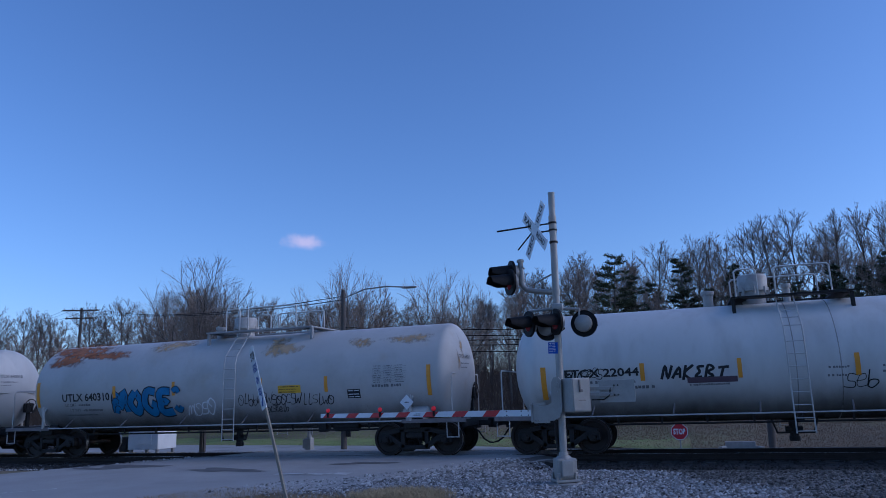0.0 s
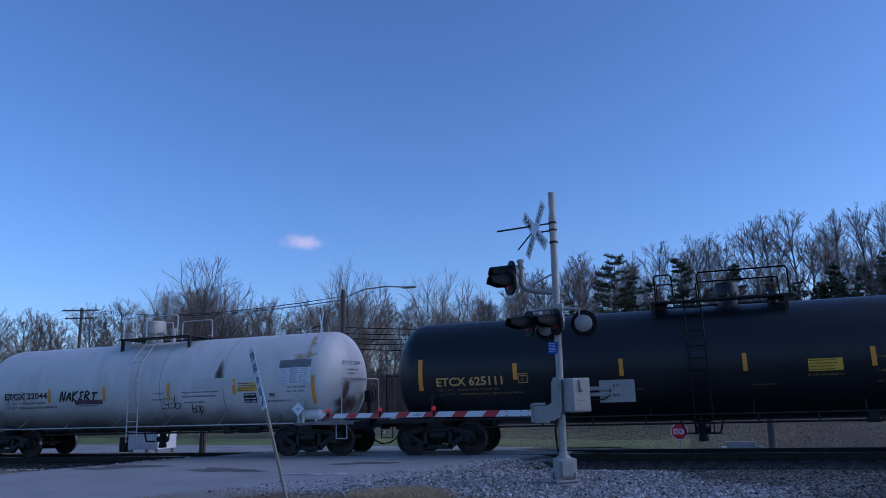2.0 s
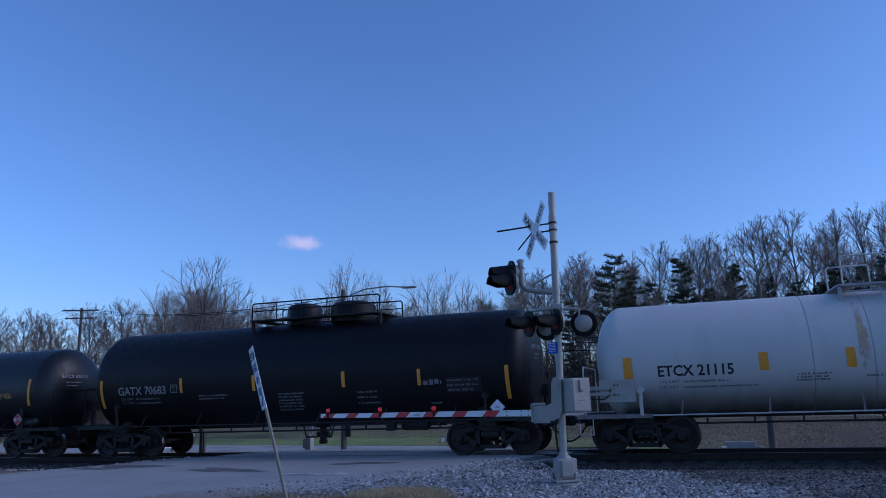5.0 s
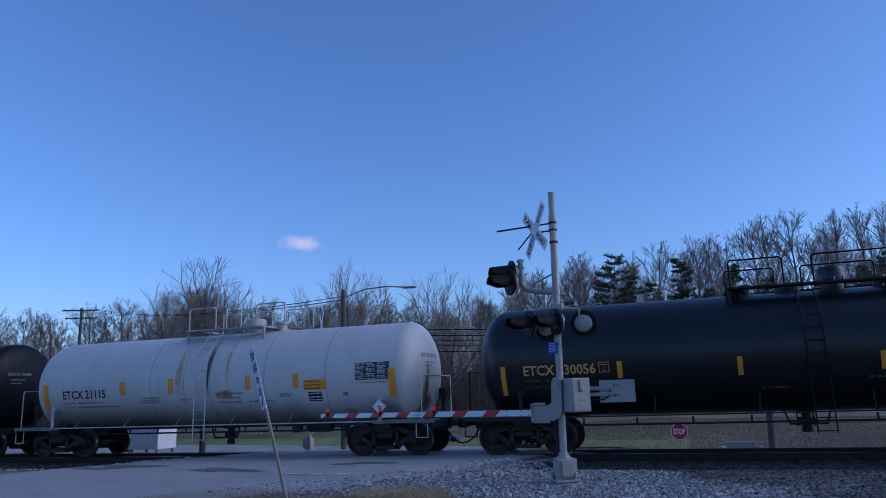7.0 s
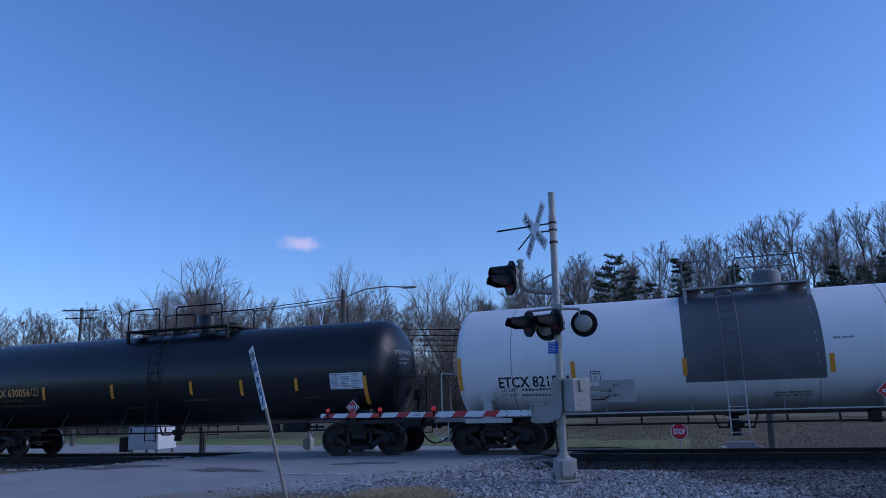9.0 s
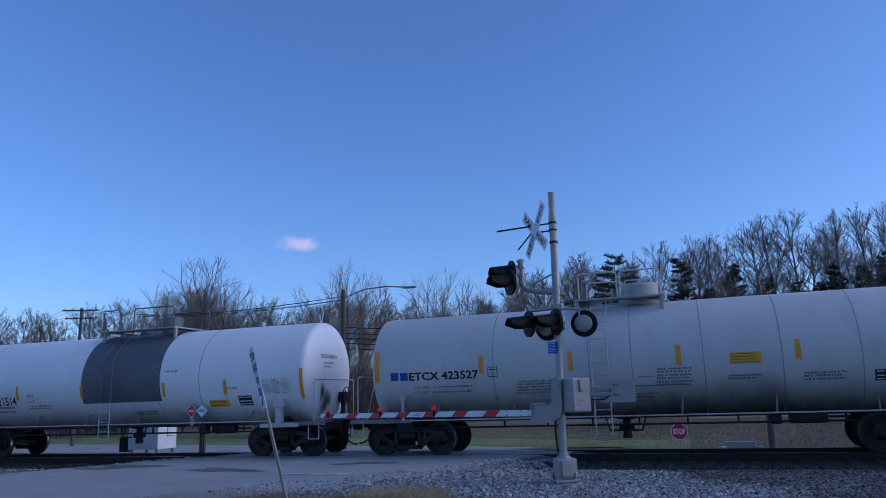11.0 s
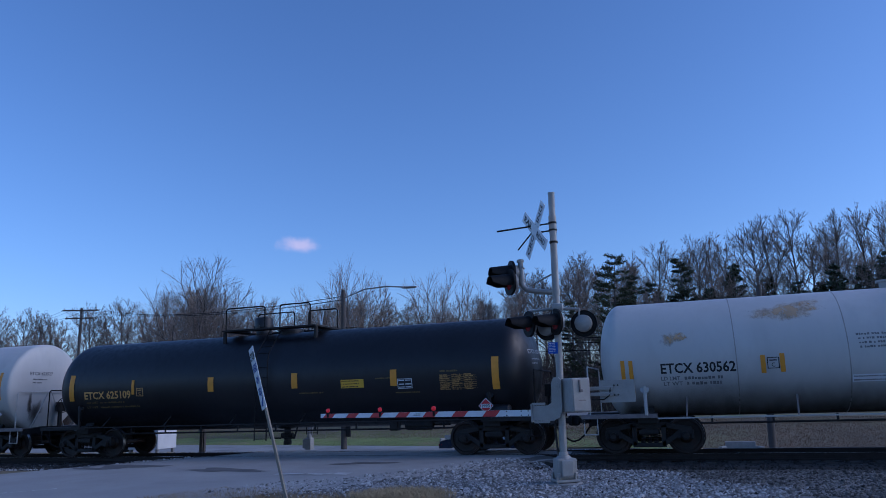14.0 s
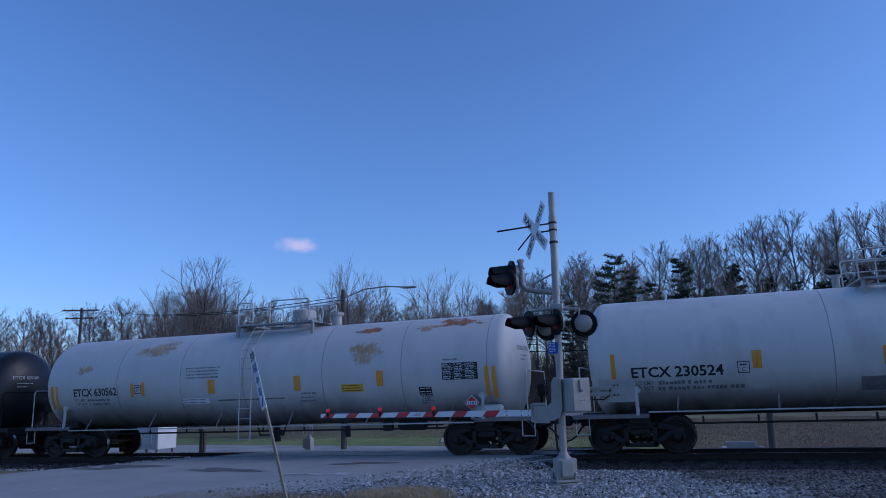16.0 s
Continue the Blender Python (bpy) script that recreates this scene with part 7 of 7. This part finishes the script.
def dry_bank(rnd):
    x = rnd.uniform(-24, 16)
    y = far_road_y(x) + 4.4 + 18 * rnd.random() ** 1.2
    return x, y, rnd.random() < .15 + .85 * smooth(-18, -4, x)


def track_weeds(rnd):
    x, y = rnd.uniform(-34, -6), rnd.uniform(23.2, 33)
    return x, y, on_crossing(x, y) < .05


grass("verge_grass", "dry straw coloured grass at the gravel's edge", near_verge, 26000, (.30, .235, .14), .025, .09, 4)
grass("straw_grass", "tuft of tall dry straw grass in the gravel", straw_tuft, 7000, (.42, .33, .19), .05, .14, 14)
grass("green_grass", "low green winter grass beyond the far road", far_verge, 46000, (.21, .25, .07), .03, .08, 6, 3, .15)
grass("bank_grass", "dry brown grass on the far bank", dry_bank, 60000, (.22, .145, .09), .03, .12, 7, 3, .18)
grass("track_weeds", "sparse straw weeds beyond the track", track_weeds, 6000, (.28, .22, .12), .04, .14, 8, 3)


def paint_line(name, label, pts, w, seed):
    """A worn white road line in broken pieces."""
    rnd = random.Random(seed)
    a, b = Vector(pts[0]), Vector(pts[1])
    d = (b - a).normalized()
    q = Vector((-d.y, d.x)) * w / 2
    bm = bmesh.new()
    s, L = 0, (b - a).length
    while s < L:
        l = rnd.uniform(.12, .5)
        e = min(s + l, L)
        pts4 = [a + d * s + q * rnd.uniform(.2, 1), a + d * e + q * rnd.uniform(.2, 1), a + d * e - q * rnd.uniform(.2, 1), a + d * s - q * rnd.uniform(.2, 1)]
        bm.faces.new([bm.verts.new((p.x, p.y, height(p.x, p.y) + .04)) for p in pts4[::-1]])
        s = e + rnd.choice((.02, .05, .12, .25)) * rnd.random()
    ob = part(name, bm, mat("worn road paint", (.52, .52, .51), .8, var=.3, scale=3, fine=40))
    tagged(ob, label, "road marking", kind="structure")


paint_line("lane_line", "worn white line painted on the asphalt", ((-14.2, 11.3), (-12.9, 12.5)), .14, 2)
paint_line("stop_line", "faded broken white stop line on the asphalt", ((-9.2, 15.05), (-7.2, 15.1)), .45, 3)


def asphalt_patch(x, y, rx, ry, turn, seed):
    rnd = random.Random(seed)
    bm = bmesh.new()
    c, s_ = math.cos(radians(turn)), math.sin(radians(turn))
    pts = []
    for i in range(44):
        t = 2 * math.pi * i / 44
        k = (1 + .22 * math.sin(3 * t + seed) + .14 * math.sin(5 * t + 2 * seed)) * rnd.uniform(.9, 1.1)
        a, b = rx * k * math.cos(t), ry * k * math.sin(t)
        px, py = x + a * c - b * s_, y + a * s_ + b * c
        pts.append(bm.verts.new((px, py, height(px, py) + .036)))
    bm.faces.new(pts)
    tagged(part("asphalt_patch", bm, mat("dark patched asphalt", (.13, .127, .124), .85, var=.2, scale=3, fine=60)),
           "dark asphalt repair patch on the road", "road patch", kind="structure")


asphalt_patch(-15.3, 16.5, 1.35, .55, 5, 1)
asphalt_patch(-11.2, 15.8, 1.1, .35, -8, 2)
asphalt_patch(-8.0, 17.3, .9, .25, 12, 3)


# ---- road vehicles ----
def car_body(bm, pts, half, mi=0, taper=.0):
    """A closed body from a side outline, narrowed towards the top."""
    zs = [z for x, z in pts]
    lo, hi = min(zs), max(zs)
    def yy(z, s):
        t = max((z - lo) / (hi - lo) - .45, 0) / .55
        return s * half * (1 - taper * t)
    a = [bm.verts.new((x, yy(z, -1), z)) for x, z in pts]
    b = [bm.verts.new((x, yy(z, 1), z)) for x, z in pts]
    bm.faces.new(a).material_index = mi
    bm.faces.new(b[::-1]).material_index = mi
    n = len(pts)
    for i in range(n):
        j = (i + 1) % n
        bm.faces.new((a[j], a[i], b[i], b[j])).material_index = mi
    bmesh.ops.recalc_face_normals(bm, faces=bm.faces)


M_CARGLASS = mat("dark car glass", (.02, .025, .03), .08, var=.1, spec=.8)
M_TYRE = mat("tyre rubber", (.02, .02, .02), .8, var=.2)
M_RIM = mat("alloy rim", (.45, .45, .47), .3, .8, var=.1)
M_LAMP = mat("headlamp glass", (.6, .62, .65), .15, var=.1, spec=.8)


def road_car(label, paint, outline, glass, length, half, wheel_x, wr, category="car"):
    t = thing("car", label, category, group="cars on the far roads")
    bm = bmesh.new()
    car_body(bm, outline, half, taper=.22)
    bmesh.ops.bevel(bm, geom=[e for e in bm.edges], offset=.035, segments=2, affect="EDGES")
    body = part("body", bm, paint, t, smooth=True)
    for s in (-1, 1):
        for g in glass:
            bm = bmesh.new()
            hi = max(z for x, z in outline)
            lo = min(z for x, z in outline)
            vs = []
            for x, z in g:
                k = max((z - lo) / (hi - lo) - .45, 0) / .55
                vs.append(bm.verts.new((x, s * (half * (1 - .22 * k) + .006), z)))
            bm.faces.new(vs if s < 0 else vs[::-1])
            part("side_window", bm, M_CARGLASS, body)
        for x in wheel_x:
            bm = bmesh.new()
            lathe(bm, [(-.1, wr * .62), (-.1, wr * .95), (-.07, wr), (.07, wr), (.1, wr * .95), (.1, wr * .62)], "Y", 24)
            w = part("tyre", bm, M_TYRE, t, smooth=True)
            w.location = (x, s * (half - .08), wr)
            bm = bmesh.new()
            lathe(bm, [(-s * -.09, 0), (-s * -.09, wr * .2), (-s * -.07, wr * .6), (-s * -.1, wr * .64), (-s * -.1, wr * .56)], "Y", 20)
            for k in range(5):
                a = k * 1.2566
                box(bm, (math.cos(a) * wr * .36, s * .095, math.sin(a) * wr * .36), (wr * .5, .02, .05), (0, -math.degrees(a), 0))
            part("rim", bm, M_RIM, w)
    # lamps at both ends
    for s in (-1, 1):
        for e, m_, nm in ((1, M_LAMP, "headlight"), (-1, M_RED_LENS, "tail_light")):
            bm = bmesh.new()
            box(bm, (e * (length / 2 - .12), s * (half - .22), .66), (.22, .36, .13), (0, 0, -e * s * 14), bevel=.03)
            part(nm, bm, m_, body)
    return t


M_PAINT_BLUE = mat("dark blue car paint", (.007, .012, .03), .25, 0, var=.08, spec=.3)
M_PAINT_WHITE = mat("white car paint", (.75, .76, .77), .25, var=.04, spec=.6)
M_PAINT_DARK = mat("charcoal car paint", (.012, .014, .02), .25, 0, var=.08, spec=.3)
SEDAN = [(-2.38, .32), (-2.36, .62), (-2.30, .88), (-1.95, .95), (-1.55, .98), (-.95, 1.36), (-.55, 1.43), (.25, 1.43), (.55, 1.38), (1.22, .98), (1.95, .84), (2.28, .70), (2.38, .5), (2.36, .3), (1.85, .2), (-1.85, .2)]
SEDAN_GLASS = [[(-1.40, .98), (-.86, 1.32), (-.30, 1.35), (-.30, .98)], [(-.22, .98), (-.22, 1.35), (.26, 1.35), (.52, 1.30), (1.0, .98)]]
SUV = [(-2.3, .4), (-2.32, .8), (-2.25, 1.1), (-2.0, 1.58), (-1.7, 1.68), (.1, 1.70), (.45, 1.64), (1.1, 1.14), (2.0, 1.02), (2.28, .88), (2.34, .5), (1.8, .28), (-1.8, .28)]
SUV_GLASS = [[(-1.9, 1.15), (-1.75, 1.55), (-1.05, 1.58), (-1.05, 1.15)], [(-.95, 1.15), (-.95, 1.58), (-.1, 1.58), (-.1, 1.15)], [(0, 1.15), (0, 1.58), (.4, 1.54), (.9, 1.15)]]
sedan = road_car("dark blue four door sedan driving along the far road", M_PAINT_BLUE, SEDAN, SEDAN_GLASS, 4.76, .88, (-1.42, 1.38), .32)
suv = road_car("white sport utility car on the upper road", M_PAINT_WHITE, SUV, SUV_GLASS, 4.66, .92, (-1.40, 1.42), .36)
dark_car = road_car("charcoal sedan on the upper road", M_PAINT_DARK, SEDAN, SEDAN_GLASS, 4.76, .88, (-1.42, 1.38), .32)
UPPER_Y = 80.0
upper_road = strip("upper_road", [(x, UPPER_Y) for x in steps((-260, -80, 10), (-80, 60, 4), (60, 260, 10))], 4.0, M_ASPHALT,
                   "grey asphalt road along the foot of the wood", "road", .06, 6)


# ---- a small cloud, far off ----
def cloud():
    m = bpy.data.materials.new("thin cloud")
    m.use_nodes = True
    n, l = m.node_tree.nodes, m.node_tree.links
    n.remove(n["Principled BSDF"])
    tc = n.new("ShaderNodeTexCoord")
    tex = n.new("ShaderNodeTexNoise")
    tex.inputs["Scale"].default_value, tex.inputs["Detail"].default_value = .035, 6
    l.new(tc.outputs["Object"], tex.inputs["Vector"])
    mp = n.new("ShaderNodeMapping")
    mp.inputs["Scale"].default_value = (1 / 62, 0, 1 / 24)
    l.new(tc.outputs["Object"], mp.inputs[0])
    ln = n.new("ShaderNodeVectorMath")
    ln.operation = "LENGTH"
    l.new(mp.outputs[0], ln.inputs[0])
    add = n.new("ShaderNodeMath")
    add.operation = "MULTIPLY_ADD"
    l.new(tex.outputs["Fac"], add.inputs[0])
    add.inputs[1].default_value = 1.1
    l.new(ln.outputs["Value"], add.inputs[2])
    rg = n.new("ShaderNodeMapRange")
    rg.interpolation_type = "SMOOTHSTEP"
    for k, v in (("From Min", .55), ("From Max", 1.5), ("To Min", .75), ("To Max", 0.0)):
        rg.inputs[k].default_value = v
    l.new(add.outputs[0], rg.inputs["Value"])
    tr_, em, mx = n.new("ShaderNodeBsdfTransparent"), n.new("ShaderNodeEmission"), n.new("ShaderNodeMixShader")
    em.inputs[0].default_value, em.inputs[1].default_value = (.92, .74, .76, 1), .75
    l.new(rg.outputs["Result"], mx.inputs[0])
    l.new(tr_.outputs[0], mx.inputs[1])
    l.new(em.outputs[0], mx.inputs[2])
    l.new(mx.outputs[0], n["Material Output"].inputs[0])
    bm = bmesh.new()
    nx, nz = 16, 8
    g = [[bm.verts.new(((i / nx - .5) * 130, 6 * math.cos((i / nx - .5) * 3.1), (j / nz - .5) * 56)) for i in range(nx + 1)] for j in range(nz + 1)]
    for j in range(nz):
        for i in range(nx):
            bm.faces.new((g[j][i], g[j][i + 1], g[j + 1][i + 1], g[j + 1][i]))
    ob = part("cloud", bm, m, None, "", True)
    return tagged(ob, "small thin pinkish white cloud low in the clear sky", "cloud", kind="structure")


cloud_ob = cloud()


# ---- what moves ----
def run(t):
    """How far the train has gone at t seconds; it slows a little."""
    return 9.74 * t - 0.0107 * t * t


def motions():
    for car, s in CARS:
        walk(car, [(k * .5, pose(s - run(k * .5), TRACK_Y, 0)) for k in range(33)])
    def on_road(x, y, back=False, lift=.05):
        return pose(x, y, height(x, y) + lift, 0, 0, 180 if back else 0)
    def far_lane(x):
        s = far_road_y(x + .5) - far_road_y(x - .5)
        return pose(x, far_road_y(x) - 1.9, height(x, far_road_y(x) - 1.9) + .05, 0, 0, math.degrees(math.atan(s)))
    walk(sedan, [(float(t), far_lane(-13.75 + 18.9 * (t - 13.9))) for t in range(17)])
    walk(suv, [(float(t), on_road(-30.4 - 21 * (t - 14.5), UPPER_Y + 1.8, True, .06)) for t in range(17)])
    walk(dark_car, [(float(t), on_road(13.0 - 15 * (t - 15.4), UPPER_Y + 1.8, True, .06)) for t in range(17)])
    a0, a1 = radians(-29.6), radians(-30.05)
    walk(cloud_ob, [(t, pose(1500 * math.sin(a), 1500 * math.cos(a), EYE[2] + 1500 * e, 0, 0, 30)) for t, a, e in ((0.0, a0, .221), (16.0, a1, .216))])
    for w, a in WHEELSETS:
        walk(w, [(k / 15, pose(a, 0, .457, 0, -math.degrees(run(k / 15) / .457), 0)) for k in range(241)])


motions()
